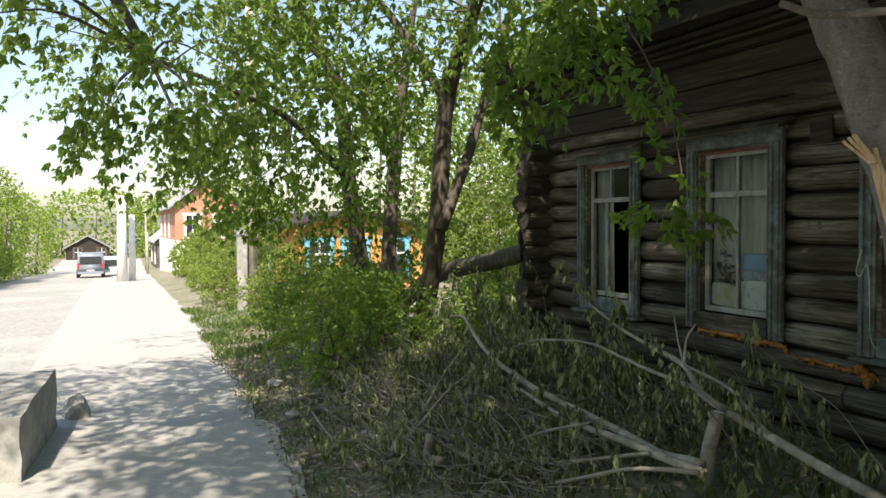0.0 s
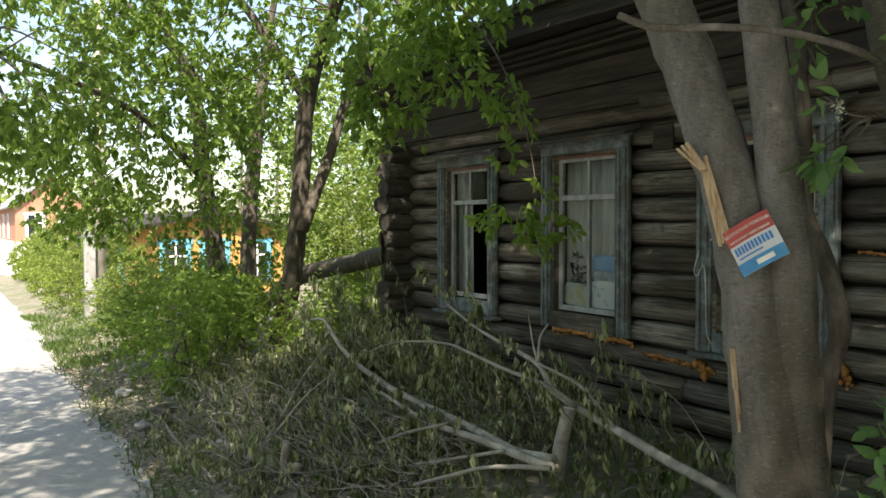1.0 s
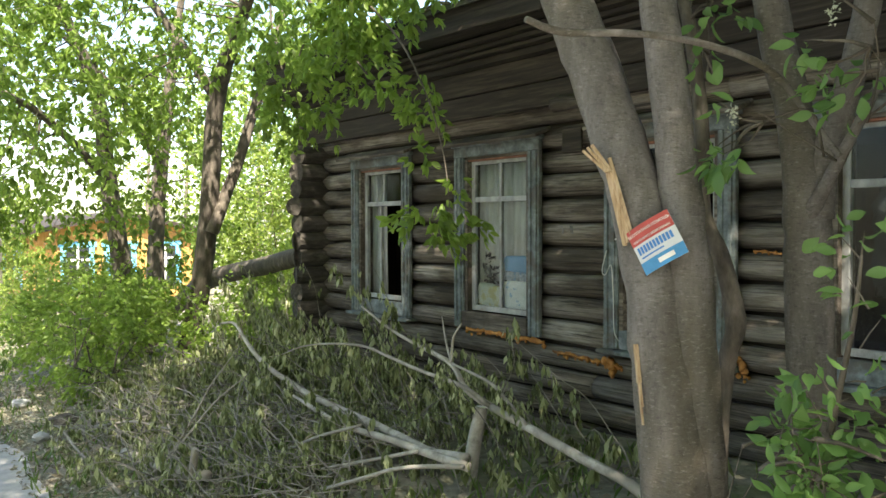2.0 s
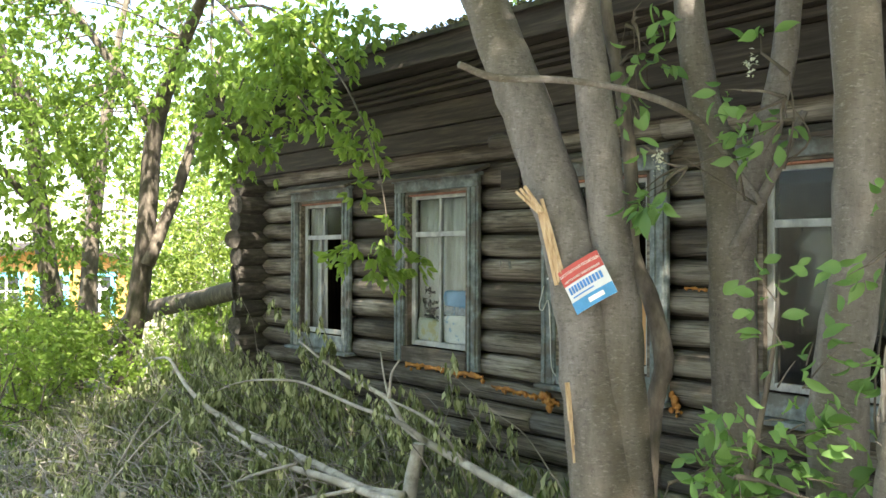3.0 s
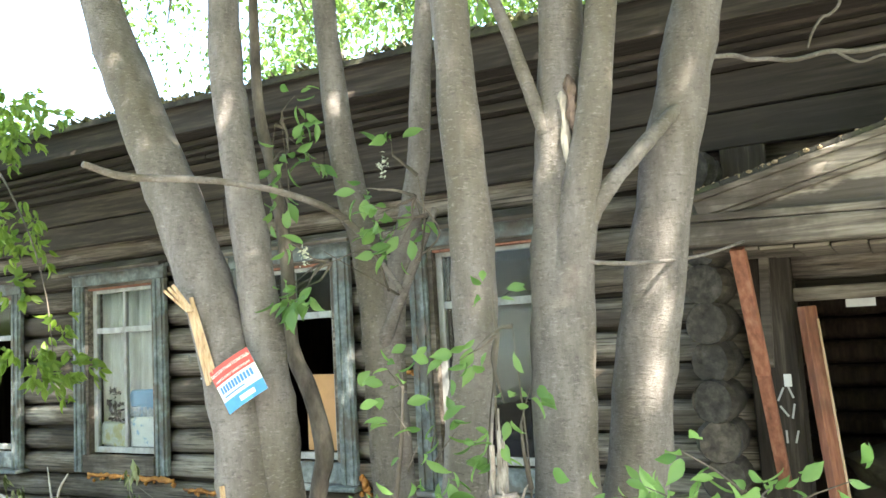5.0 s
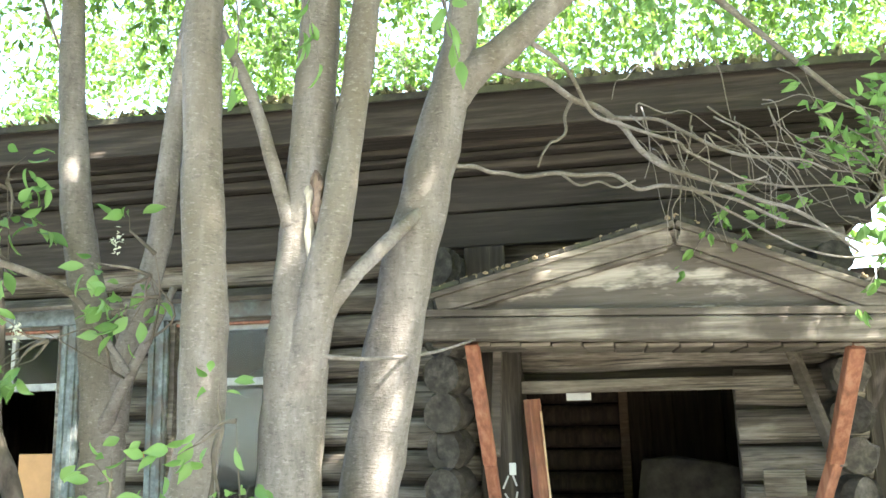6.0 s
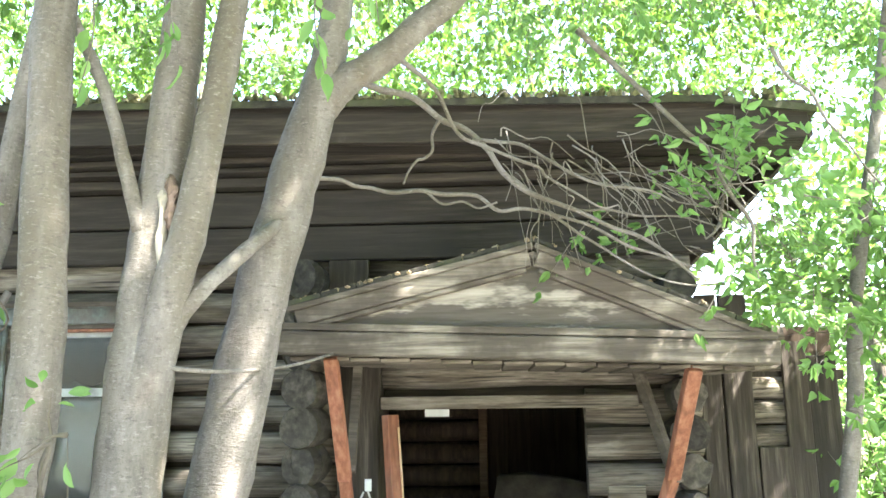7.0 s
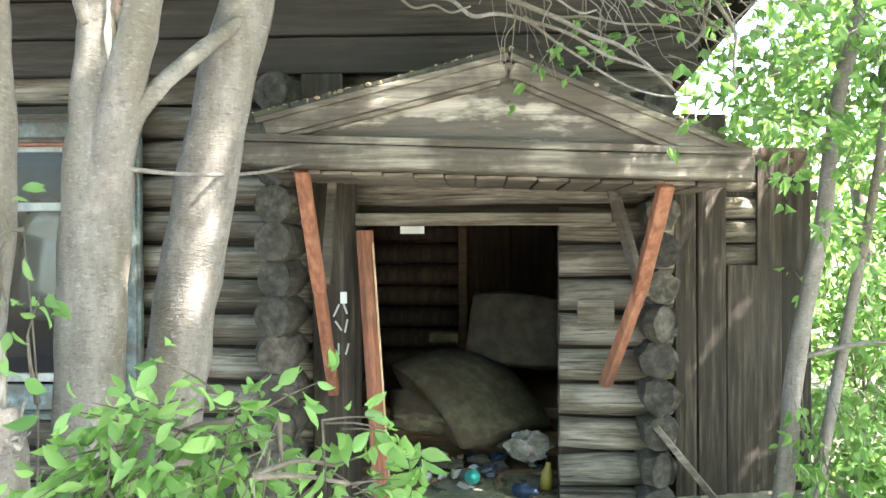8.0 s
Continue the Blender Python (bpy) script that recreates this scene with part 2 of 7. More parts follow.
M_STEPWOOD = surface("worn_brown_step_wood", (0.07, 0.042, 0.024), (0.15, 0.092, 0.054), (0.24, 0.165, 0.105), 4.0, (0.7, 8, 8), 0.8, 0.4, (0.1, 0.07, 0.05), 2.0, (0.5, 0.7), 0.1)


def plain(name, col, rough=0.6, metal=0.0, vary=0.1, scale=14.0):
    k = tuple(c * (1 - vary) for c in col)
    l = tuple(min(0.9, c * (1 + vary)) for c in col)
    return surface(name, k, col, l, scale, (1, 1, 1), rough, 0.08, None, 1, (0, 1), 0.0, False, metal)


M_RED = plain("poster_red", (0.43, 0.07, 0.06), 0.7, 0.0, 0.2)
M_WHITE = plain("paper_white", (0.62, 0.63, 0.64), 0.75)
M_BLUE = plain("poster_blue", (0.06, 0.26, 0.5), 0.7, 0.0, 0.2)
M_INK = plain("poster_ink_blue", (0.05, 0.2, 0.5))
M_CREAM = plain("poster_cream_letters", (0.8, 0.76, 0.7))
M_CHALK = plain("chalk_white", (0.42, 0.42, 0.41), 0.9)
M_STEEL = plain("dull_metal", (0.4, 0.41, 0.42), 0.45, 0.7)
M_VAN = plain("grey_blue_car_paint", (0.27, 0.31, 0.37), 0.3, 0.2)
M_CAR = plain("white_car_paint", (0.75, 0.75, 0.74), 0.3)
M_TYRE = plain("tyre_rubber", (0.03, 0.03, 0.03), 0.9)
M_LAMP = plain("red_lamp_glass", (0.5, 0.04, 0.03), 0.25)
M_PLASTIC_T = plain("turquoise_plastic", (0.04, 0.38, 0.35), 0.4)
M_PLASTIC_Y = plain("yellow_plastic", (0.2, 0.16, 0.03), 0.4)
M_PLASTIC_B = plain("blue_plastic", (0.015, 0.03, 0.065), 0.4)
M_FILM = plain("dark_crumpled_film", (0.05, 0.054, 0.05), 0.22)
M_FADEDBLUE = plain("faded_blue_cloth", (0.13, 0.27, 0.44), 0.9)
M_PLASTIC_W = plain("crumpled_white_plastic", (0.36, 0.36, 0.35), 0.35)
M_GREYBAG = surface("dirty_white_plastic", (0.08, 0.077, 0.07), (0.16, 0.157, 0.147), (0.27, 0.268, 0.255), 26.0, (1, 1, 1), 0.6, 0.5, (0.14, 0.12, 0.1), 14.0, (0.5, 0.6), 0.0)
M_PILLOW = surface("white_pillow_cloth", (0.5, 0.5, 0.49), (0.62, 0.62, 0.6), (0.7, 0.7, 0.68), 9.0, (1, 1, 1), 0.95, 0.3, (0.2, 0.34, 0.52), 13.0, (0.58, 0.63), 0.0)
M_STAINED = surface("stained_yellow_cloth", (0.36, 0.36, 0.3), (0.5, 0.5, 0.42), (0.6, 0.6, 0.52), 9.0, (1, 1, 1), 0.95, 0.3, (0.42, 0.36, 0.14), 9.0, (0.52, 0.6), 0.0)
M_PATTERN = surface("patterned_grey_cloth", (0.1, 0.12, 0.15), (0.26, 0.29, 0.33), (0.42, 0.45, 0.48), 42.0, (1, 1, 1), 0.95, 0.1, (0.12, 0.22, 0.34), 26.0, (0.55, 0.6), 0.0)
M_PLY = plain("orange_plywood", (0.5, 0.27, 0.12), 0.7, 0.0, 0.2, 5.0)
M_WIRE = plain("pale_wire", (0.55, 0.55, 0.52), 0.6)

M_GLASS, g_n, g_l, g_b = nodes_of("dusty_window_glass")
g_b.inputs["Base Color"].default_value = (0.85, 0.9, 0.9, 1)
g_b.inputs["Roughness"].default_value = 0.08
g_b.inputs["Transmission Weight"].default_value = 1.0
g_b.inputs["IOR"].default_value = 1.2
M_DARKGLASS = plain("dark_car_glass", (0.03, 0.035, 0.04), 0.08)

M_LEAF = leaf_material("maple_leaf", (0.085, 0.15, 0.024), (0.165, 0.255, 0.042), (0.27, 0.37, 0.08), (0.4, 0.58, 0.1), 0.55)
M_LEAF2 = leaf_material("bird_cherry_leaf", (0.07, 0.16, 0.04), (0.13, 0.25, 0.068), (0.2, 0.34, 0.11), (0.28, 0.47, 0.12), 0.45)
# Darkened green: part shade on crowns over and behind the house, as colour.
M_LEAF3 = leaf_material("shade_toned_green_leaf", (0.05, 0.1, 0.02), (0.075, 0.14, 0.028), (0.105, 0.18, 0.036), (0.18, 0.34, 0.045), 0.5)
M_WILT = leaf_material("wilted_leaf", (0.045, 0.058, 0.022), (0.215, 0.25, 0.105), (0.55, 0.58, 0.34), (0.3, 0.35, 0.11), 0.32)
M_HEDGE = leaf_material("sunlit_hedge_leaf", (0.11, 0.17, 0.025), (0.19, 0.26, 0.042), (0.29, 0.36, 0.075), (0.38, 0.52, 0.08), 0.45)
M_GRASS = leaf_material("grass_blade", (0.06, 0.12, 0.02), (0.1, 0.18, 0.035), (0.2, 0.24, 0.09), (0.25, 0.4, 0.06), 0.35)
M_LITTER = leaf_material("dry_leaf_litter", (0.13, 0.108, 0.075), (0.3, 0.265, 0.19), (0.48, 0.445, 0.35), (0.25, 0.2, 0.1), 0.15)
M_BLOSSOM = leaf_material("white_blossom", (0.4, 0.43, 0.33), (0.5, 0.52, 0.42), (0.6, 0.62, 0.52), (0.6, 0.65, 0.4), 0.3)


# ---- builders ----
def part(name, bm, material, parent=None, label="", smooth=False):
    """Links a bmesh, in world coordinates, as one mesh object under a thing or a part."""
    me = bpy.data.meshes.new(name)
    bm.to_mesh(me)
    bm.free()
    return link(name, me, material, parent, label, smooth)


def link(name, me, material, parent=None, label="", smooth=False):
    me.materials.append(material)
    if smooth:
        me.shade_smooth()
    ob = new(name, me)
    if parent:
        ob.parent = parent
        ob.matrix_parent_inverse = base_of(parent).inverted()
    if label:
        ob["label"] = label
    return ob


def base_of(ob):
    m = ob.matrix_basis.copy()
    if ob.parent:
        m = base_of(ob.parent) @ ob.matrix_parent_inverse @ m
    return m


def thing(name, at, label, category, group="", kind=""):
    ob = new(name)
    ob.empty_display_size = 0.1
    ob.matrix_basis = Matrix.Translation(at)
    return tagged(ob, label, category, group, kind)


def mesh_from(name, verts, faces):
    me = bpy.data.meshes.new(name)
    me.from_pydata([tuple(v) for v in verts], [], faces)
    me.update()
    return me


def box(bm, x0, x1, y0, y1, z0, z1, m=None, bevel=0.0):
    r = bmesh.ops.create_cube(bm, size=1)["verts"]
    bmesh.ops.scale(bm, vec=(x1 - x0, y1 - y0, z1 - z0), verts=r)
    bmesh.ops.translate(bm, vec=((x0 + x1) / 2, (y0 + y1) / 2, (z0 + z1) / 2), verts=r)
    if bevel:
        es = list({e for v in r for e in v.link_edges})
        r = list({v for f in bmesh.ops.bevel(bm, geom=es, offset=bevel, segments=1, affect="EDGES")["faces"] for v in f.verts} | {v for v in r if v.is_valid})
    if m:
        bmesh.ops.transform(bm, matrix=m, verts=r)
    return r


def bar(bm, a, b, w, h, twist=0.0):
    """A squared bar from a to b, w wide and h deep."""
    a, b = Vector(a), Vector(b)
    m = Matrix.Translation((a + b) / 2) @ (b - a).to_track_quat("Z", "Y").to_matrix().to_4x4() @ pose(0, 0, 0, 0, 0, twist)
    return box(bm, -w / 2, w / 2, -h / 2, h / 2, -(b - a).length / 2, (b - a).length / 2, m, min(w, h) * 0.08)


def spline(pts, steps):
    """A smooth line through points (Catmull-Rom); points may carry a radius as a fourth number."""
    p = [np.array(q, float) for q in pts]
    p = [2 * p[0] - p[1]] + p + [2 * p[-1] - p[-2]]
    out = []
    for i in range(1, len(p) - 2):
        for s in range(steps):
            t = s / steps
            a, b, c, d = p[i - 1:i + 3]
            out.append(0.5 * (2 * b + (c - a) * t + (2 * a - 5 * b + 4 * c - d) * t * t + (3 * b - a - 3 * c + d) * t ** 3))
    out.append(p[-2])
    return out


def tube_data(pts, sides=8, rough=0.0, seed=0, verts=None, faces=None):
    """Adds a tube through (x, y, z, r) points to verts and faces."""
    verts = [] if verts is None else verts
    faces = [] if faces is None else faces
    rg = np.random.default_rng(seed)
    p = np.array(pts, float)
    n = len(p)
    start = len(verts)
    tan = np.gradient(p[:, :3], axis=0)
    tan /= np.linalg.norm(tan, axis=1)[:, None] + 1e-9
    ref = np.array((0.13, 0.98, 0.1)) if abs(tan[0][1]) < 0.9 else np.array((1.0, 0.0, 0.1))
    lump = rg.normal(0, rough, (n, sides)) if rough else np.zeros((n, sides))
    if rough:
        lump = (lump + np.roll(lump, 1, 1) + np.roll(lump, 1, 0)) / 2
    for i in range(n):
        u = np.cross(tan[i], ref)
        u /= np.linalg.norm(u) + 1e-9
        w = np.cross(tan[i], u)
        for k in range(sides):
            a = 2 * math.pi * k / sides
            verts.append(p[i, :3] + (u * math.cos(a) + w * math.sin(a)) * p[i, 3] * (1 + lump[i, k]))
    for i in range(n - 1):
        for k in range(sides):
            a, b = start + i * sides + k, start + i * sides + (k + 1) % sides
            faces.append((a, b, b + sides, a + sides))
    faces.append(tuple(start + k for k in range(sides))[::-1])
    faces.append(tuple(start + (n - 1) * sides + k for k in range(sides)))
    return verts, faces


def tube(name, pts, material, parent=None, sides=8, rough=0.0, steps=4, seed=0, label=""):
    v, f = tube_data(spline(pts, steps) if steps > 1 else pts, sides, rough, seed)
    return link(name, mesh_from(name, v, f), material, parent, label, True)


def leaf_mesh(name, base, tip, width, rng, fine=False):
    """A mesh of many leaves: arrays of stalk points, tip vectors and widths."""
    base, tip = np.asarray(base, float), np.asarray(tip, float)
    n = len(base)
    ln = np.linalg.norm(tip, axis=1)[:, None] + 1e-9
    d = tip / ln
    side = np.cross(d, rng.normal(0, 1, (n, 3)))
    side /= np.linalg.norm(side, axis=1)[:, None] + 1e-9
    up = np.cross(side, d)
    w = np.asarray(width, float).reshape(-1, 1) * np.ones((n, 1))
    if fine == "broad":
        # a folded, drooping blade with a midrib
        rows = [(0.1, 0.2, 0.02), (0.3, 0.42, 0.03), (0.5, 0.5, 0.0), (0.72, 0.34, -0.06), (0.88, 0.15, -0.12)]
        prof = [(0.0, 0.0, 0.0)]
        for along, wide, drop in rows:
            prof += [(-wide, along, drop + 0.07), (0.0, along, drop), (wide, along, drop + 0.07)]
        prof.append((0.0, 1.0, -0.2))
        polys = [(0, 2, 1), (0, 3, 2)]
        for q in range(1, 13, 3):
            polys += [(q, q + 1, q + 4, q + 3), (q + 1, q + 2, q + 5, q + 4)]
        polys += [(13, 14, 16), (14, 15, 16)]
    elif fine:
        prof = [(0.0, 0.0, 0.0), (0.34, 0.17, 0.06), (0.5, 0.4, 0.1), (0.25, 0.74, 0.05), (0.0, 1.0, -0.14), (-0.25, 0.74, 0.05), (-0.5, 0.4, 0.1), (-0.34, 0.17, 0.06)]
        polys = [(0, 1, 2, 3, 4), (0, 4, 5, 6, 7)]
    else:
        prof = [(0.0, 0.0, 0.0), (0.5, 0.42, 0.08), (0.0, 1.0, -0.08), (-0.5, 0.42, 0.08)]
        polys = [(0, 1, 2), (0, 2, 3)]
    k = len(prof)
    v = np.empty((n, k, 3))
    for j, (a, b, c) in enumerate(prof):
        v[:, j] = base + side * w * a + tip * b + up * ln * c
    v = v.reshape(-1, 3)
    loops = np.concatenate([np.arange(n)[:, None] * k + np.array(q)[None] for q in polys], 1).ravel()
    sizes = np.tile([len(q) for q in polys], n)
    me = bpy.data.meshes.new(name)
    me.vertices.add(len(v))
    me.vertices.foreach_set("co", v.ravel())
    me.loops.add(len(loops))
    me.loops.foreach_set("vertex_index", loops.astype(np.int32))
    me.polygons.add(len(sizes))
    me.polygons.foreach_set("loop_start", (np.cumsum(sizes) - sizes).astype(np.int32))
    me.update(calc_edges=True)
    me.validate()
    if fine == "broad":
        me.shade_smooth()
    return me


def twig_leaves(origins, dirs, lengths, rng, nodes=4, leaflets=3, size=0.07, droop=0.35, wide=0.47):
    """Leaves along twigs, in opposite stalks of a few leaflets. Gives stalk points, tips and widths."""
    o, d, l = np.asarray(origins), np.asarray(dirs), np.asarray(lengths)
    d = d / (np.linalg.norm(d, axis=1)[:, None] + 1e-9)
    B, T, Wd = [], [], []
    for j in range(1, nodes + 1):
        s = j / nodes
        p = o + d * (l * s)[:, None]
        p[:, 2] -= droop * l * s * s * 0.5
        for side in (-1, 1):
            a = np.cross(d, rng.normal(0, 1, d.shape))
            a /= np.linalg.norm(a, axis=1)[:, None] + 1e-9
            stalk = a * 0.6 + d * 0.5
            stalk[:, 2] -= droop
            stalk /= np.linalg.norm(stalk, axis=1)[:, None] + 1e-9
            e = p + stalk * size * 0.7
            for q in range(leaflets):
                t = stalk + rng.normal(0, 0.5, d.shape)
                t[:, 2] -= droop * 0.8
                t /= np.linalg.norm(t, axis=1)[:, None] + 1e-9
                L = size * rng.uniform(0.65, 1.25, len(o))
                B.append(e)
                T.append(t * L[:, None])
                Wd.append(L * wide * rng.uniform(0.8, 1.2, len(o)))
    return np.concatenate(B), np.concatenate(T), np.concatenate(Wd)


def twig_sticks(origins, dirs, lengths, droop, r=0.003):
    """Thin three-sided twigs as verts and faces."""
    V, F = [], []
    for o, d, l in zip(origins, dirs, lengths):
        d = d / (np.linalg.norm(d) + 1e-9)
        u = np.cross(d, (0.3, 0.2, 0.9))
        u /= np.linalg.norm(u) + 1e-9
        w = np.cross(d, u)
        k = len(V)
        for s, rr in ((0, r), (0.5, r * 0.8), (1, r * 0.3)):
            p = o + d * l * s
            p = p - np.array((0, 0, droop * l * s * s * 0.5))
            V += [p + u * rr, p - u * rr * 0.5 + w * rr * 0.87, p - u * rr * 0.5 - w * rr * 0.87]
        for a in (0, 3):
            for i in range(3):
                F.append((k + a + i, k + a + (i + 1) % 3, k + a + 3 + (i + 1) % 3, k + a + 3 + i))
    return V, F


def clumpy(rng, centre, radii, count, clump=1.1, keep=-0.05):
    """Points in an ellipsoid, thinned so that gaps open between clumps."""
    out = []
    c, r = np.array(centre), np.array(radii)
    while len(out) < count:
        q = rng.uniform(-1, 1, 3)
        m = np.linalg.norm(q)
        if m > 1 or (m < 0.45 and rng.random() < 0.5):
            continue
        p = c + q * r
        if noise.noise(Vector(p * clump)) + 0.12 * rng.normal() > keep:
            out.append(p)
    return np.array(out)


# small gaps in the crowns, through which the sun reaches the stems and the fence: a point below and the gap's radius
SUN_GAPS = [(-1.72, 2.42, 2.67, 0.07), (-1.8, 2.42, 2.86, 0.07), (-1.3, 2.5, 2.62, 0.08), (-1.02, 2.9, 2.78, 0.07), (-0.05, 2.68, 2.44, 0.07), (-0.06, 2.68, 2.33, 0.06),
            (0.16, 3.02, 2.04, 0.06), (0.12, 3.02, 1.87, 0.08), (0.09, 3.02, 1.72, 0.08), (0.08, 3.02, 1.53, 0.08), (0.06, 3.02, 1.38, 0.06), (0.25, 3.02, 2.5, 0.05), (0.31, 3.02, 2.15, 0.04),
            (-0.09, 2.7, 2.25, 0.04), (2.26, 4.6, 1.22, 0.05), (2.42, 4.6, 1.4, 0.06), (2.17, 4.6, 1.07, 0.04), (0.63, 3.8, 2.37, 0.1), (0.48, 3.8, 2.33, 0.08), (-4.9, 2.7, 0.5, 0.1),
            (-5.0, 3.3, 3.0, 0.4), (-5.5, 3.3, 3.3, 0.4), (-4.3, 3.3, 3.2, 0.35), (-3.5, 3.27, 1.9, 0.16), (-5.9, 3.4, 3.7, 0.4)]


def gaps(p):
    """True for the points that stand in one of the gaps."""
    inside = np.zeros(len(p), bool)
    for x, y, z, r in SUN_GAPS:
        v = p - np.array((x, y, z))
        s = v @ np.array(SUN_DIR)
        inside |= (s > 0.8) & (np.linalg.norm(v - s[:, None] * np.array(SUN_DIR), axis=1) < r * 0.62)
    return inside


def crown(tree, volumes, material, seed, roots, size=0.07, nodes=4, leaflets=3, droop=0.35, length=(0.25, 0.55), branches=30,
          fine=False, bark=None, clump=1.1, keep=-0.05):
    """Twigs and leaves in the given ellipsoids, and branches that reach them from the points in roots."""
    rng = np.random.default_rng(seed)
    pts = np.concatenate([clumpy(rng, c, r, n, clump, keep) for c, r, n in volumes])
    roots = np.array(roots)
    near = roots[np.argmin(((pts[:, None] - roots[None]) ** 2).sum(2), 1)]
    d = pts - near
    d /= np.linalg.norm(d, axis=1)[:, None] + 1e-6
    d += rng.normal(0, 0.55, d.shape)
    d[:, 2] -= 0.1
    l = rng.uniform(*length, len(pts))
    b, t, w = twig_leaves(pts, d, l, rng, nodes, leaflets, size, droop)
    shut = ~gaps(b + t * 0.5)
    b, t, w = b[shut], t[shut], w[shut]
    link("crown", leaf_mesh("crown", b, t, w, rng, fine), material, tree, "leafy crown of separate green leaves")["kind"] = "stuff"
    V, F = twig_sticks(pts, d, l, droop)
    for i in rng.choice(len(pts), min(branches, len(pts)), replace=False):
        a, e = near[i], pts[i]
        mid = (a + e) / 2 + rng.normal(0, 0.08, 3) * np.linalg.norm(e - a) + np.array((0, 0, 0.06)) * np.linalg.norm(e - a)
        rr = 0.008 + 0.007 * np.linalg.norm(e - a)
        tube_data(spline([(*a, rr), (*mid, rr * 0.6), (*e, 0.004)], 4), 5, 0, 0, V, F)
    link("branch", mesh_from("branch", V, F), bark or M_DARKBARK, tree, "thin branches and twigs", True)["kind"] = "stuff"


def slope(x):
    return 0.034 * max(-90.0, min(4.0, x)) + 0.0008 * min(0.0, x + 90)


def ease(a, b, v):
    t = max(0.0, min(1.0, (v - a) / (b - a)))
    return t * t * (3 - 2 * t)


def edge_y(x):
    """The pavement's edge towards the houses."""
    return 1.33 - 0.042 * max(-16, min(0, x + 4)) - 0.02 * min(0, x + 20) + 0.05 * math.sin(x * 1.7) + 0.03 * math.sin(x * 4.3)


def ground_z(x, y):
    z = slope(x)
    e = edge_y(x)
    if y > e:
        z += 0.30 * ease(e, e + 2.2, y) + 0.04 * noise.noise(Vector((x * 0.9, y * 0.9, 0))) * ease(e, e + 0.6, y)
    return z


# ---- ground ----
def grid_ground():
    xs = sorted(set([-900, -500, -300, -200, -140, -110, -90, -75, -60, -50, -42, -36, -30] + [round(-26 + 0.3 * i, 2) for i in range(110)]
                    + [8, 10, 14, 20, 40, 90, 300, 900]))
    ys = sorted(set([-900, -300, -100, -40, -20, -12, -8, -5, -3, -2, -1, 0, 0.6] + [round(1.0 + 0.16 * i, 2) for i in range(34)] + [7, 9, 12, 20, 50, 150, 400, 900]))
    v = [(x, y, ground_z(x, y)) for x in xs for y in ys]
    n = len(ys)
    f = [(i * n + j, (i + 1) * n + j, (i + 1) * n + j + 1, i * n + j + 1) for i in range(len(xs) - 1) for j in range(n - 1)]
    ob = link("ground", mesh_from("ground", v, f), M_EARTH, None, "", True)
    tagged(ob, "bare brown soil with leaf litter and sparse grass", "ground", "", "structure")


def strip(name, x_list, y0, y1, lift, material, label, category):
    v, f = [], []
    for i, x in enumerate(x_list):
        a, b = y0(x), y1(x)
        v += [(x, a, slope(x) + lift), (x, b, slope(x) + lift), (x, b, slope(x) + lift - 0.2), (x, a, slope(x) + lift - 0.2)]
        if i:
            k = 4 * i
            for q in range(4):
                f.append((k - 4 + q, k + q, k + (q + 1) % 4, k - 4 + (q + 1) % 4)[::-1])
    f += [(0, 1, 2, 3)[::-1], tuple(len(v) - 4 + q for q in range(4))]
    ob = link(name, mesh_from(name, v, f), material)
    return tagged(ob, label, category, "", "structure")


grid_ground()
X_NEAR = [6 - 0.25 * i for i in range(140)] + [-30 - 5 * i for i in range(30)]
strip("pavement", X_NEAR, lambda x: -1.0, lambda x: edge_y(x), 0.012, M_PAVE, "worn grey asphalt footpath with sandy ragged edges", "pavement")
strip("road", X_NEAR, lambda x: -5.9, lambda x: -0.9, 0.008, M_ROAD, "pale dusty asphalt street in full sun", "road")


# ---- the log house ----
Y_WALL, R_LOG, PITCH = 4.652, 0.082, 0.185
LOG_TOP = 2.53
WINDOWS = [(-6.46, -5.745), (-4.765, -4.04), (-3.09, -2.375), (-1.616, -0.905)]
Z_SASH0, Z_SASH1 = 0.955, 2.235
DOOR = (0.40, 1.43, 0.30, 1.78)

house = thing("log_house", (-2.7, 6.5, 0.1), "old abandoned dark timber log house with peeling blue window frames", "house")


def log_piece(parent, x0, x1, z, seed, axis="x", y=Y_WALL, r=R_LOG):
    rg = np.random.default_rng(seed)
    n = max(3, min(9, int((x1 - x0) / 0.5) + 2))
    pts = []
    for i in range(n):
        s = x0 + (x1 - x0) * i / (n - 1)
        jy, jz = rg.normal(0, 0.006), rg.normal(0, 0.005)
        rr = r * rg.uniform(0.95, 1.04)
        pts.append((s, y + jy, z + jz, rr) if axis == "x" else (y + jy, s, z + jz, rr))
    v, f = tube_data(pts, 14, 0.035, seed)
    return link("log", mesh_from("log", v, f), M_LOG, parent, "", True)


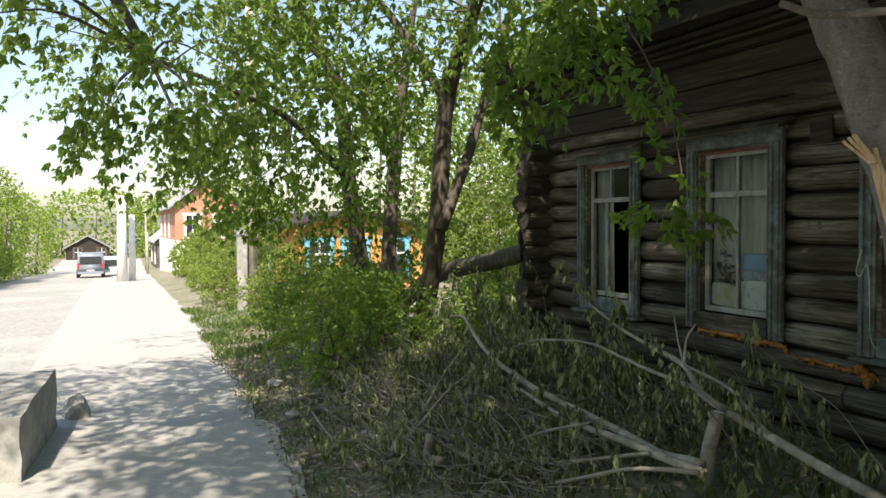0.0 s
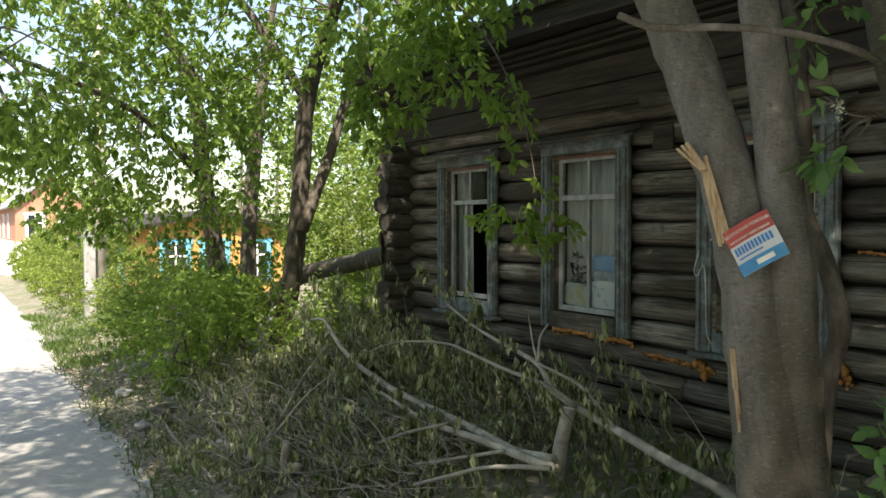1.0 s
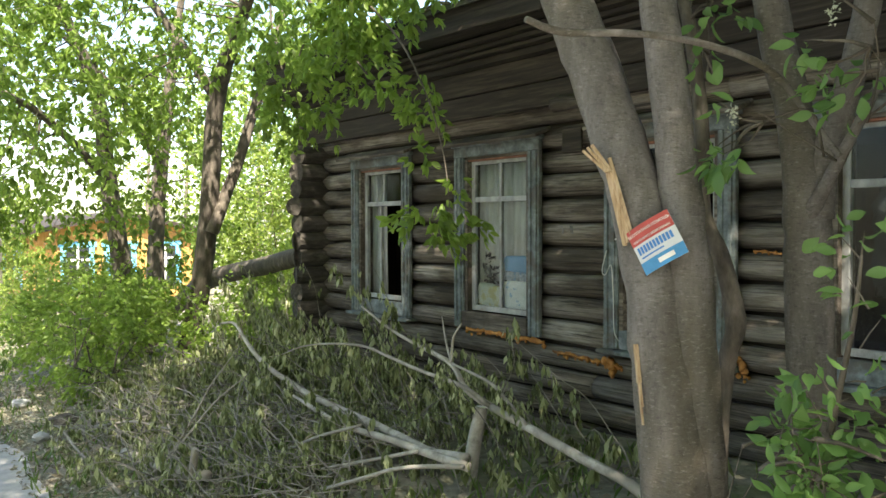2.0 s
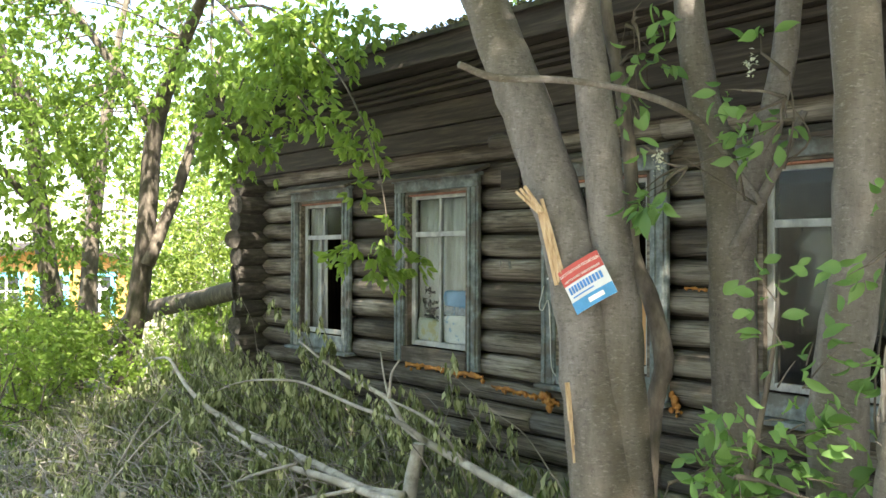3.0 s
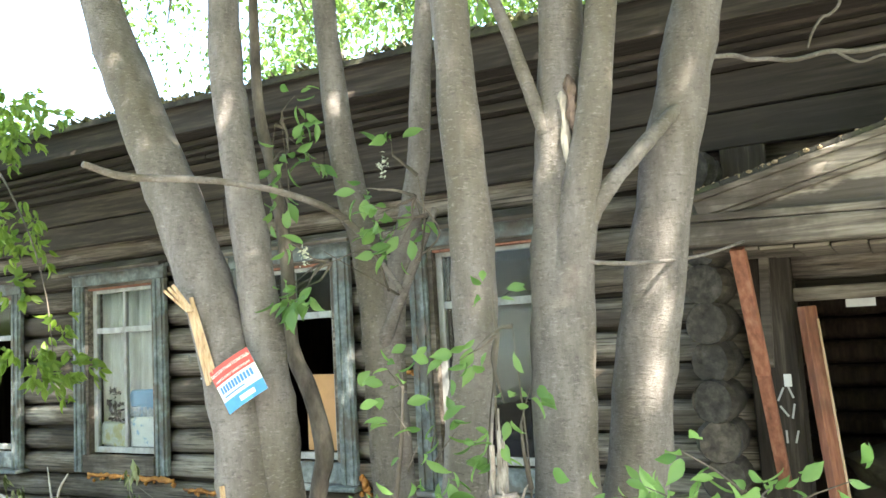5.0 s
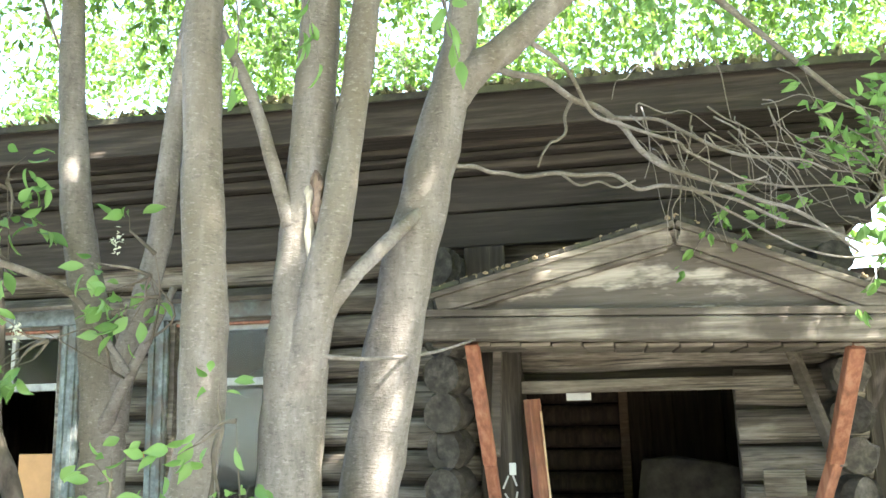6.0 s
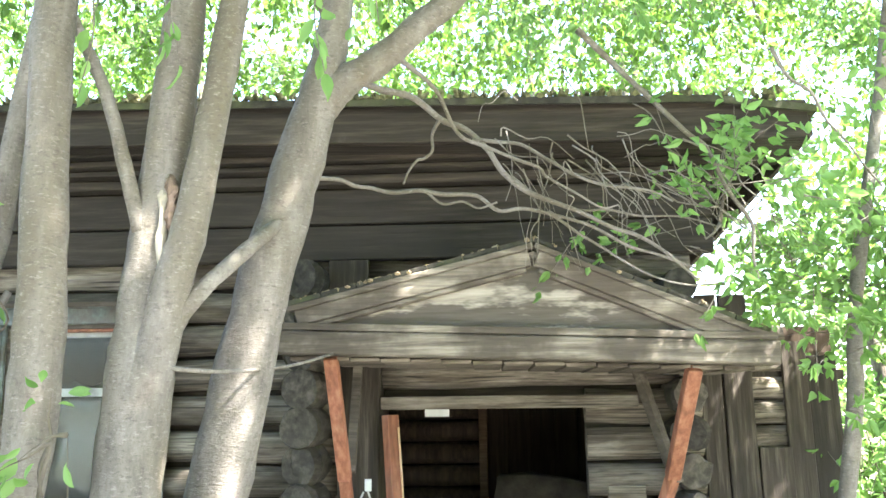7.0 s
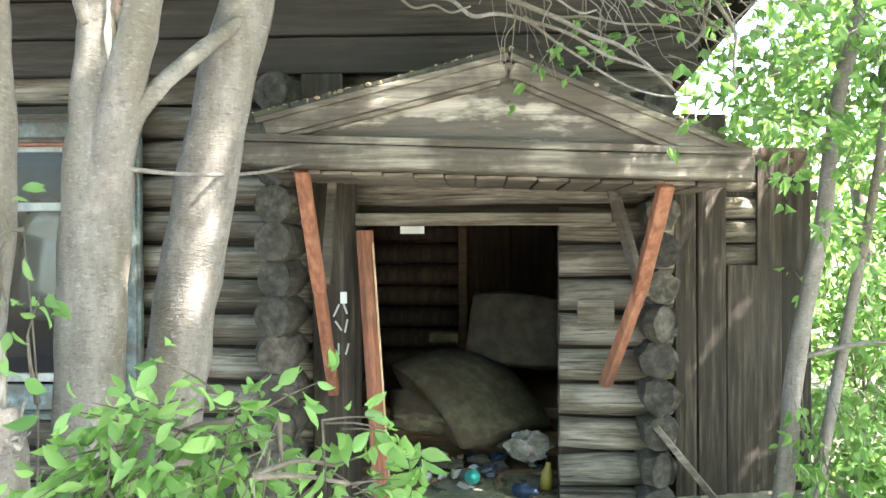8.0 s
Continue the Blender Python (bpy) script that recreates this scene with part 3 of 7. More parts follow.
def build_walls():
    bm = bmesh.new()
    spans = [(-7.4, WINDOWS[0][0]), (WINDOWS[0][1], WINDOWS[1][0]), (WINDOWS[1][1], WINDOWS[2][0]), (WINDOWS[2][1], WINDOWS[3][0]), (WINDOWS[3][1], DOOR[0] - 0.02)]
    blocks = [(a, b, -0.3, 2.6) for a, b in spans]
    for a, b in WINDOWS:
        blocks += [(a, b, -0.3, Z_SASH0 - 0.05), (a, b, Z_SASH1 + 0.03, 2.6)]
    blocks += [(DOOR[0] - 0.02, 2.0, DOOR[3] + 0.03, 2.6), (DOOR[1] + 0.02, 2.0, -0.3, DOOR[3] + 0.03)]
    a, b, z0, z1 = blocks[0]
    box(bm, a, b, 4.695, 4.76, z0, z1)
    wall = part("wall_front", bm, M_DARKBOARD, house, "weathered grey-brown round logs with dark gaps")
    for a, b, z0, z1 in blocks[1:]:
        bm = bmesh.new()
        box(bm, a, b, 4.695, 4.76, z0, z1)
        part("wall_panel", bm, M_DARKBOARD, wall)
    k = 0
    z = LOG_TOP
    while z > -0.05:
        k += 1
        band = Z_SASH0 - 0.12 < z < Z_SASH1 + 0.06
        if band:
            pieces = [(-7.5, WINDOWS[0][0] - 0.03)] + [(WINDOWS[i][1] + 0.03, WINDOWS[i + 1][0] - 0.03) for i in range(3)] + [(WINDOWS[3][1] + 0.03, 0.17)]
        else:
            j = -3.4 + 1.1 * (k % 2)
            pieces = [(-7.5, j), (j + 0.006, 0.17)]
        if z > DOOR[3] + 0.04:
            pieces.append((0.3, 2.02))
        elif z > 0.1:
            pieces.append((DOOR[1] + 0.015, 2.03))
        for i, (a, b) in enumerate(pieces):
            log_piece(wall, a, b, z, 100 + 17 * k + i)
        z -= PITCH
    # cross walls: their logs end proud of the front
    def ends(x, y_out, top, count, seed, rough=0.02, size=1.0):
        for i in range(count):
            rg = np.random.default_rng(seed + i)
            zz = top - PITCH * i
            o = rg.normal(0, 0.02)
            v, f = tube_data([(x + rg.normal(0, 0.012), y_out + o, zz, 0.098 * size), (x, y_out + o + 0.02, zz, 0.107 * size), (x, 4.9, zz, 0.105 * size)], 14, rough, seed + i)
            me = mesh_from("log_end", v, f)
            ob = link("log_end", me, M_LOG_END, wall, "", False)
    ends(0.02, 4.31, 2.445, 13, 300)
    ends(-7.33, 4.27, 2.445, 13, 330)
    ends(1.93, 4.42, 2.4, 12, 360, 0.1, 0.86)
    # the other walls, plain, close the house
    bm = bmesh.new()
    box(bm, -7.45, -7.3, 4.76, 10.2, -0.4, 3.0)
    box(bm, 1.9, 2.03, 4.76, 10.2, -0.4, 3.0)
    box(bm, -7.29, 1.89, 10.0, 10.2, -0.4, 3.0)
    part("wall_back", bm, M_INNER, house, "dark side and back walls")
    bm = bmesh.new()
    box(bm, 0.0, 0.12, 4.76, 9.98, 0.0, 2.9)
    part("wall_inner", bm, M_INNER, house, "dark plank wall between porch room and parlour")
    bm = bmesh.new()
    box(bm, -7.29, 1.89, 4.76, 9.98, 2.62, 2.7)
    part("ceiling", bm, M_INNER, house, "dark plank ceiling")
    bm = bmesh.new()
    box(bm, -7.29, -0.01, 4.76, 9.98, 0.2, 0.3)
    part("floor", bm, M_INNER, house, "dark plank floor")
    return wall


wall_front = build_walls()


def sag(bm):
    for v in bm.verts:
        v.co.z -= 0.0185 * (v.co.x + 2.7)


def build_cornice():
    rg = random.Random(5)
    rows = [(2.56, 2.745, 4.455, 4.52), (2.75, 2.94, 4.435, 4.50), (2.945, 3.0, 4.36, 4.46), (3.004, 3.035, 4.30, 4.42), (3.04, 3.075, 4.25, 4.38), (3.08, 3.12, 4.20, 4.34)]
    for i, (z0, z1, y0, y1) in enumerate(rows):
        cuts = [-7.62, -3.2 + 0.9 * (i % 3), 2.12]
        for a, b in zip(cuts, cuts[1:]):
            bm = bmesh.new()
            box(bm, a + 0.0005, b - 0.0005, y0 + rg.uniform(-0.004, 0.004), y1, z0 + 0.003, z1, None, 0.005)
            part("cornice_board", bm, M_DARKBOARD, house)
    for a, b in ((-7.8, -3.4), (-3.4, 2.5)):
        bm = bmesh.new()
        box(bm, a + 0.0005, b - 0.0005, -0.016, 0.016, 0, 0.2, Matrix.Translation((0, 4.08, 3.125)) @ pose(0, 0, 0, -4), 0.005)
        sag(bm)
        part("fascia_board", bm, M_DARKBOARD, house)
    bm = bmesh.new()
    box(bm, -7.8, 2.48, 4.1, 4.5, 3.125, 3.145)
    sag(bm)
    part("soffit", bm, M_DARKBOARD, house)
    # low hipped roof
    e0, e1, f0, f1, z0, z1 = -7.85, 2.53, 4.02, 10.6, 3.30, 4.25
    bm = bmesh.new()
    def ring(dz):
        return [bm.verts.new(p) for p in ((e0, f0, z0 + dz), (2.02, f0, z0 + dz), (e1, f0 + 0.02, z0 + dz - 0.05), (e1, f1, z0 + dz - 0.7), (e0, f1, z0 + dz - 0.1), (e0 + 3.2, 7.3, z1 + dz), (e1 - 3.2, 7.3, z1 + dz))]
    t, u = ring(0.035), ring(0.0)
    for s, flip in ((t, False), (u, True)):
        for q in ((0, 1, 6, 5), (1, 2, 6), (2, 3, 6), (3, 4, 5, 6), (4, 0, 5)):
            vs = [s[i] for i in q]
            bm.faces.new(vs[::-1] if flip else vs)
    for i in range(5):
        j = (i + 1) % 5
        bm.faces.new((u[i], u[j], t[j], t[i]))
    sag(bm)
    part("roof", bm, M_ROOF, house, "old mossy roofing with a ragged edge")
    rng = np.random.default_rng(9)
    V, F = [], []
    for i in range(700):
        x, r = rng.uniform(e0, 2.4), rng.uniform(0.006, 0.02)
        zz = z0 - 0.0185 * (x + 2.7)
        tube_data([(x, f0 + rng.uniform(-0.02, 0.12), zz + 0.04, r), (x + rng.normal(0, 0.02), f0 + rng.uniform(-0.03, 0.1), zz + 0.06 + r * 0.7, r * 0.55)], 6, 0.2, i, V, F)
    ob = link("moss", mesh_from("moss", V, F), M_MOSS, house, "clumps of dry moss along the roof edge")
    ob["kind"] = "stuff"
    # side eave board at the right-hand gable
    bm = bmesh.new()
    bar(bm, (2.505, 4.09, 3.11), (2.505, 10.4, 2.5), 0.03, 0.12)
    part("fascia_board", bm, M_DARKBOARD, house)


build_cornice()


def build_window(i, x0, x1):
    yo, w = 4.53, 0.125
    zc0, zc1 = Z_SASH0 - 0.14, Z_SASH1 + 0.02
    bm = bmesh.new()
    box(bm, x0 - w - 0.03, x1 + w + 0.03, yo - 0.004, yo + 0.04, zc1 + 0.0, zc1 + 0.11, None, 0.006)
    box(bm, x0 - w - 0.05, x1 + w + 0.05, yo - 0.02, yo + 0.045, zc1 + 0.085, zc1 + 0.115, None, 0.004)
    win = part("window", bm, M_BLUEFRAME, house, "tall window with peeling blue-grey casing")
    for a, b in ((x0 - w - 0.03, x0 - 0.03), (x1 + 0.03, x1 + w + 0.03)):
        bm = bmesh.new()
        face = [(0, 0.035), (0, 0.004), (0.004, 0), (0.018, 0), (0.022, -0.013), (0.043, -0.013), (0.047, 0)]
        face = [(a + p, yo + q) for p, q in face] + [(b - p, yo + q) for p, q in face[::-1]]
        low = [bm.verts.new((p, q, zc0)) for p, q in face]
        high = [bm.verts.new((p, q, zc1 - 0.002)) for p, q in face]
        for k in range(len(face)):
            bm.faces.new((low[k - 1], low[k], high[k], high[k - 1]))
        bm.faces.new(low[::-1])
        bm.faces.new(high)
        bmesh.ops.recalc_face_normals(bm, faces=bm.faces[:])
        part("casing", bm, M_BLUEFRAME, win)
    bm = bmesh.new()
    box(bm, x0 - w - 0.12, x1 + w + 0.12, -0.15, 0.03, 0, 0.028, Matrix.Translation((0, yo + 0.02, zc1 + 0.135)) @ pose(0, 0, 0, 22), 0.004)
    part("drip_board", bm, M_GREYBOARD, win)
    # jambs
    bm = bmesh.new()
    for a, b in ((x0 - 0.032, x0 + 0.002), (x1 - 0.002, x1 + 0.032)):
        box(bm, a, b, 4.55, 4.76, Z_SASH0 - 0.05, Z_SASH1 + 0.03)
    box(bm, x0 - 0.03, x1 + 0.03, 4.55, 4.76, Z_SASH1, Z_SASH1 + 0.035)
    part("jamb", bm, M_GREYBOARD, win)
    bm = bmesh.new()
    box(bm, x0 + 0.004, x1 - 0.004, 4.556, 4.598, Z_SASH1 - 0.018, Z_SASH1 - 0.002, None, 0.003)
    part("head_lining", bm, M_REDWOOD, win, "red-brown strip above the sash")
    # sash
    ys, t = 4.60, 0.045
    zt = Z_SASH0 + (Z_SASH1 - Z_SASH0) * 0.735
    bm = bmesh.new()
    for a, b in ((x0, x0 + t), (x1 - t, x1)):
        box(bm, a, b, ys, ys + 0.04, Z_SASH0, Z_SASH1, None, 0.004)
    for z in (Z_SASH0, zt - t / 2, Z_SASH1 - t):
        box(bm, x0 + t, x1 - t, ys + 0.001, ys + 0.039, z, z + t, None, 0.004)
    xm = (x0 + x1) / 2
    if i == 1:
        box(bm, xm - 0.014, xm + 0.014, ys + 0.002, ys + 0.036, Z_SASH0 + t, Z_SASH1 - t, None, 0.003)
    elif i == 0:
        box(bm, xm - 0.03, xm, ys + 0.002, ys + 0.036, zt, Z_SASH1 - t, None, 0.003)
        box(bm, x0 + 0.19, x0 + 0.23, ys + 0.05, ys + 0.08, Z_SASH0 + t, zt, None, 0.003)
    elif i == 2:
        box(bm, xm - 0.014, xm + 0.014, ys + 0.002, ys + 0.036, zt, Z_SASH1 - t, None, 0.003)
    part("sash", bm, M_SASH, win, "grey-white painted sash")
    # panes
    def pane(a, b, c, d):
        bm = bmesh.new()
        box(bm, a, b, ys + 0.018, ys + 0.022, c, d)
        ob = part("pane", bm, M_GLASS, win)
        ob.visible_shadow = False
    if i == 0:
        bm = bmesh.new()
        q = [(xm, zt + 0.02), (x1 - t, zt + 0.02), (x1 - t, Z_SASH1 - t), (xm, Z_SASH1 - t)]
        pane(xm, x1 - t, zt + 0.02, Z_SASH1 - t)
        p = [(x0 + t, zt + 0.02), (x0 + 0.2, zt + 0.02), (x0 + 0.24, zt + 0.08), (x0 + 0.29, zt + 0.1), (x0 + 0.26, Z_SASH1 - 0.1), (x0 + 0.2, Z_SASH1 - t), (x0 + t, Z_SASH1 - t)]
        vs = [bm.verts.new((a, ys + 0.02, b)) for a, b in p]
        bm.faces.new(vs)
        part("broken_pane", bm, M_GLASS, win, "broken glass pane").visible_shadow = False
        bm = bmesh.new()
        box(bm, x0 + t, x0 + 0.19, ys + 0.06, ys + 0.064, Z_SASH0 + t, zt)
        part("pane", bm, M_GLASS, win).visible_shadow = False
    elif i == 2:
        pane(x0 + t, xm, zt + 0.02, Z_SASH1 - t)
        pane(xm, x1 - t, zt + 0.02, Z_SASH1 - t)
    else:
        for a, b in ((x0 + t, xm - 0.014), (xm + 0.014, x1 - t)) if i == 1 else ((x0 + t, x1 - t),):
            pane(a, b, zt + 0.02, Z_SASH1 - t)
            pane(a, b, Z_SASH0 + t, zt - 0.02)
    # sill
    bm = bmesh.new()
    if i == 1:
        box(bm, x0 - 0.05, x1 + 0.02, yo - 0.005, yo + 0.06, Z_SASH0 - 0.145, Z_SASH0 - 0.008, None, 0.006)
        part("sill", bm, M_GREYBOARD, win, "grey board below the sash")
    else:
        box(bm, x0 - w - 0.05, x1 + w + 0.05, yo - 0.06, yo + 0.09, zc0 - 0.035, zc0 - 0.005, None, 0.006)
        box(bm, x0 - 0.03, x1 + 0.03, yo + 0.01, yo + 0.06, zc0, Z_SASH0 - 0.008, None, 0.006)
        part("sill", bm, M_BLUEFRAME, win)
    return win


for i, (a, b) in enumerate(WINDOWS):
    build_window(i, a, b)


def lumpy_strip(name, pts, r, material, parent, seed, label):
    rng = np.random.default_rng(seed)
    V, F = [], []
    p = spline([(*q, 1) for q in pts], 14)
    tube_data([(*(np.array(q[:3]) + rng.normal(0, r * 0.18, 3)), r * rng.uniform(0.35, 0.8)) for q in p], 8, 0.25, seed, V, F)
    for i, q in enumerate(p[::2]):
        c = np.array(q[:3]) + rng.normal(0, r * 0.4, 3) - np.array((0, 0, r * 0.4))
        rr = r * rng.uniform(0.3, 0.75)
        tube_data([(c[0], c[1], c[2] - rr, rr * 0.4), (c[0], c[1], c[2], rr), (c[0], c[1], c[2] + rr, rr * 0.4)], 7, 0.15, seed * 100 + i, V, F)
    return link(name, mesh_from(name, V, F), material, parent, label, True)


lumpy_strip("foam_seam", [(-4.75, 4.535, 0.80), (-4.3, 4.53, 0.795), (-3.83, 4.53, 0.785)], 0.028, M_FOAM, house, 1, "orange mounting foam squeezed from the joint")
lumpy_strip("foam_seam", [(-3.75, 4.56, 0.72), (-3.4, 4.555, 0.705), (-3.1, 4.55, 0.69)], 0.024, M_FOAM, house, 2, "orange mounting foam squeezed from the joint")
lumpy_strip("foam_seam", [(-3.2, 4.54, 0.74), (-3.17, 4.54, 0.66)], 0.04, M_FOAM, house, 3, "orange mounting foam squeezed from the joint")
lumpy_strip("foam_seam", [(-2.2, 4.56, 0.86), (-2.16, 4.56, 0.76)], 0.03, M_FOAM, house, 4, "orange mounting foam squeezed from the joint")
lumpy_strip("foam_seam", [(-2.12, 4.575, 1.52), (-1.8, 4.575, 1.50)], 0.016, M_FOAM, house, 5, "orange mounting foam squeezed from the joint")


bm = bmesh.new()
box(bm, -3.65, -3.46, 4.535, 4.556, 2.21, 2.385, None, 0.005)
tagged(part("wall_plaque", bm, M_DARKBOARD), "small dark square plaque nailed between the windows", "plaque")

for x, w in ((-3.668, 0.016), (-3.575, 0.02)):
    bm = bmesh.new()
    bar(bm, (x, 4.556, 1.675), (x + 0.015, 4.55, 1.615), w, 0.006, 30)
    tagged(part("paper_scrap", bm, M_GREYBAG), "torn dirty white paper scrap stuck to the logs", "paper", "paper scraps on the logs")
tube("bracket_end", [(-3.66, 4.46, 2.555, 0.05), (-3.6, 4.455, 2.56, 0.055), (-3.42, 4.455, 2.55, 0.05), (-3.35, 4.46, 2.545, 0.035)], M_LOG, house, 9, 0.08, 3, 44, "pale split log end under the cornice")

# what is seen in the windows
def curtain(x0, x1, z0, z1, y, seed, label):
    n = 40
    rg = np.random.default_rng(seed)
    v, f = [], []
    ph = rg.uniform(0, 6)
    for i in range(n):
        x = x0 + (x1 - x0) * i / (n - 1)
        for z in (z0, (z0 + z1) / 2, z1):
            v.append((x, y + 0.02 * math.sin(x * 55 + ph) + 0.012 * math.sin(x * 23 + z), z))
        if i:
            for q in (0, 1):
                f.append((3 * i - 3 + q, 3 * i + q, 3 * i + q + 1, 3 * i - 2 + q))
    me = mesh_from("curtain", v, f)
    ob = link("curtain", me, M_CURTAIN, None, "", True)
    so = ob.modifiers.new("thickness", "SOLIDIFY")
    so.thickness = 0.004
    tagged(ob, label, "curtain")


curtain(-4.75, -4.05, 0.97, 2.22, 4.70, 1, "yellowed white curtain behind the window glass")
curtain(-6.44, -6.2, 0.97, 2.2, 4.71, 2, "narrow yellowed curtain at the broken window")


def cushion(name, centre, size, rot, material, label, category, seed, sag=0.25, crumple=1.0, pinch=0.0):
    bm = bmesh.new()
    bmesh.ops.create_cube(bm, size=1)
    bmesh.ops.subdivide_edges(bm, edges=bm.edges[:], cuts=5, use_grid_fill=True)
    for v in bm.verts:
        e = 1 - 0.22 * (abs(v.co.x * 2) ** 3 + abs(v.co.y * 2) ** 3) * 0.5
        v.co.z *= e * (1 - pinch * (4 * abs(v.co.x * v.co.y)) ** 1.5)
        v.co.z -= sag * (v.co.x ** 2 + v.co.y ** 2)
        n_ = noise.noise_vector(Vector(v.co) * 3 + Vector((seed, 0, 0)))
        v.co += n_ * 0.09 * crumple + noise.noise_vector(Vector(v.co) * 9 + Vector((seed, 4, 0))) * 0.03
    bmesh.ops.transform(bm, matrix=Matrix.Translation(centre) @ pose(0, 0, 0, *rot) @ Matrix.Diagonal((*size, 1)), verts=bm.verts)
    ob = part(name, bm, material, None, "", True)
    return tagged(ob, label, category)


cushion("pillow", (-4.235, 4.655, 1.115), (0.31, 0.04, 0.23), (0, 0, 0), M_PILLOW, "white pillow with faded blue marks propped against the pane", "pillow", 1, 0.1, 0.5)
cushion("pillow", (-4.575, 4.655, 1.09), (0.29, 0.04, 0.19), (0, 5, 0), M_STAINED, "stained yellowish pillow propped against the pane", "pillow", 2, 0.1, 0.5)
cushion("blanket", (-4.235, 4.655, 1.365), (0.31, 0.035, 0.13), (0, 0, 0), M_FADEDBLUE, "folded faded blue blanket behind the window", "blanket", 3, 0.1, 0.5)
cushion("folded_cloth", (-4.235, 4.655, 1.265), (0.31, 0.035, 0.08), (0, 0, 0), M_PATTERN, "grey and blue patterned folded cloth behind the window", "cloth", 4, 0.1, 0.4)
rng_p = np.random.default_rng(41)
pb = np.array((-4.58, 4.66, 1.30)) + rng_p.normal(0, 1, (60, 3)) * np.array((0.045, 0.008, 0.085))
pt = rng_p.normal(0, 1, (60, 3)) * np.array((0.035, 0.008, 0.04))
tagged(link("pot_plant", leaf_mesh("pot_plant", pb, pt, np.full(60, 0.028), rng_p, True), M_TYRE), "dark withered pot plant behind the glass", "plant")
bm = bmesh.new()
box(bm, -2.72, -2.43, 4.69, 4.71, 1.0, 1.5, None, 0.004)
tagged(part("plywood_sheet", bm, M_PLY), "orange plywood sheet leaning inside the broken window", "plywood")
cushion("plastic_sheet", (-1.15, 4.74, 1.62), (0.62, 0.06, 0.62), (0, 0, 0), M_FILM, "crumpled grey plastic film behind the window", "plastic film", 7, 0.0, 2.2)


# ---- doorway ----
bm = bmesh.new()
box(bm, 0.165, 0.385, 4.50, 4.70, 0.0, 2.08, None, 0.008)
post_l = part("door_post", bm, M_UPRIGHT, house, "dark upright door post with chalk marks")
bm = bmesh.new()
box(bm, 0.388, 1.70, 4.50, 4.58, 1.785, 1.85, None, 0.006)
part("lintel", bm, M_LOG, house, "pale split lintel log")
bm = bmesh.new()
box(bm, 0.12, 0.33, 4.455, 4.485, 2.3, 2.56, None, 0.004)
part("patch_board", bm, M_UPRIGHT, house, "short upright board above the canopy")
bm = bmesh.new()
bar(bm, (0.445, 4.44, 1.76), (0.56, 4.36, 0.12), 0.085, 0.045)
plank = tagged(part("door_frame_plank", bm, M_REDWOOD), "red-brown painted plank leaning in the doorway", "plank")
bm = bmesh.new()
box(bm, 0.31, 0.345, 4.492, 4.499, 1.385, 1.445, None, 0.003)
tagged(part("paper_tag", bm, M_WHITE), "small white paper tag on the door post", "tag")
bm = bmesh.new()
bar(bm, (0.4905, 4.412, 1.70), (0.6035, 4.332, 0.15), 0.005, 0.01)
part("split_edge", bm, M_SPLINTER, plank, "pale yellow split edge")
chalk = thing("chalk_marks", (0.31, 4.497, 1.15), "scrawled white chalk strokes on the post", "writing")
for x, z, a, h in ((0.29, 1.35, 25, 0.07), (0.335, 1.36, -20, 0.06), (0.30, 1.27, -35, 0.06), (0.34, 1.27, 12, 0.07), (0.30, 1.15, 0, 0.06), (0.345, 1.15, 15, 0.06)):
    bm = bmesh.new()
    box(bm, -0.0045, 0.0045, -0.002, 0.002, -h / 2, h / 2, Matrix.Translation((x, 4.497, z)) @ pose(0, 0, 0, 0, a, 0))
    part("stroke", bm, M_CHALK, chalk)
bm = bmesh.new()
box(bm, 1.53, 1.72, 4.545, 4.565, 1.28, 1.40, None, 0.004)
tagged(part("meter_board", bm, M_LOG), "small grey board nailed to the logs", "board")


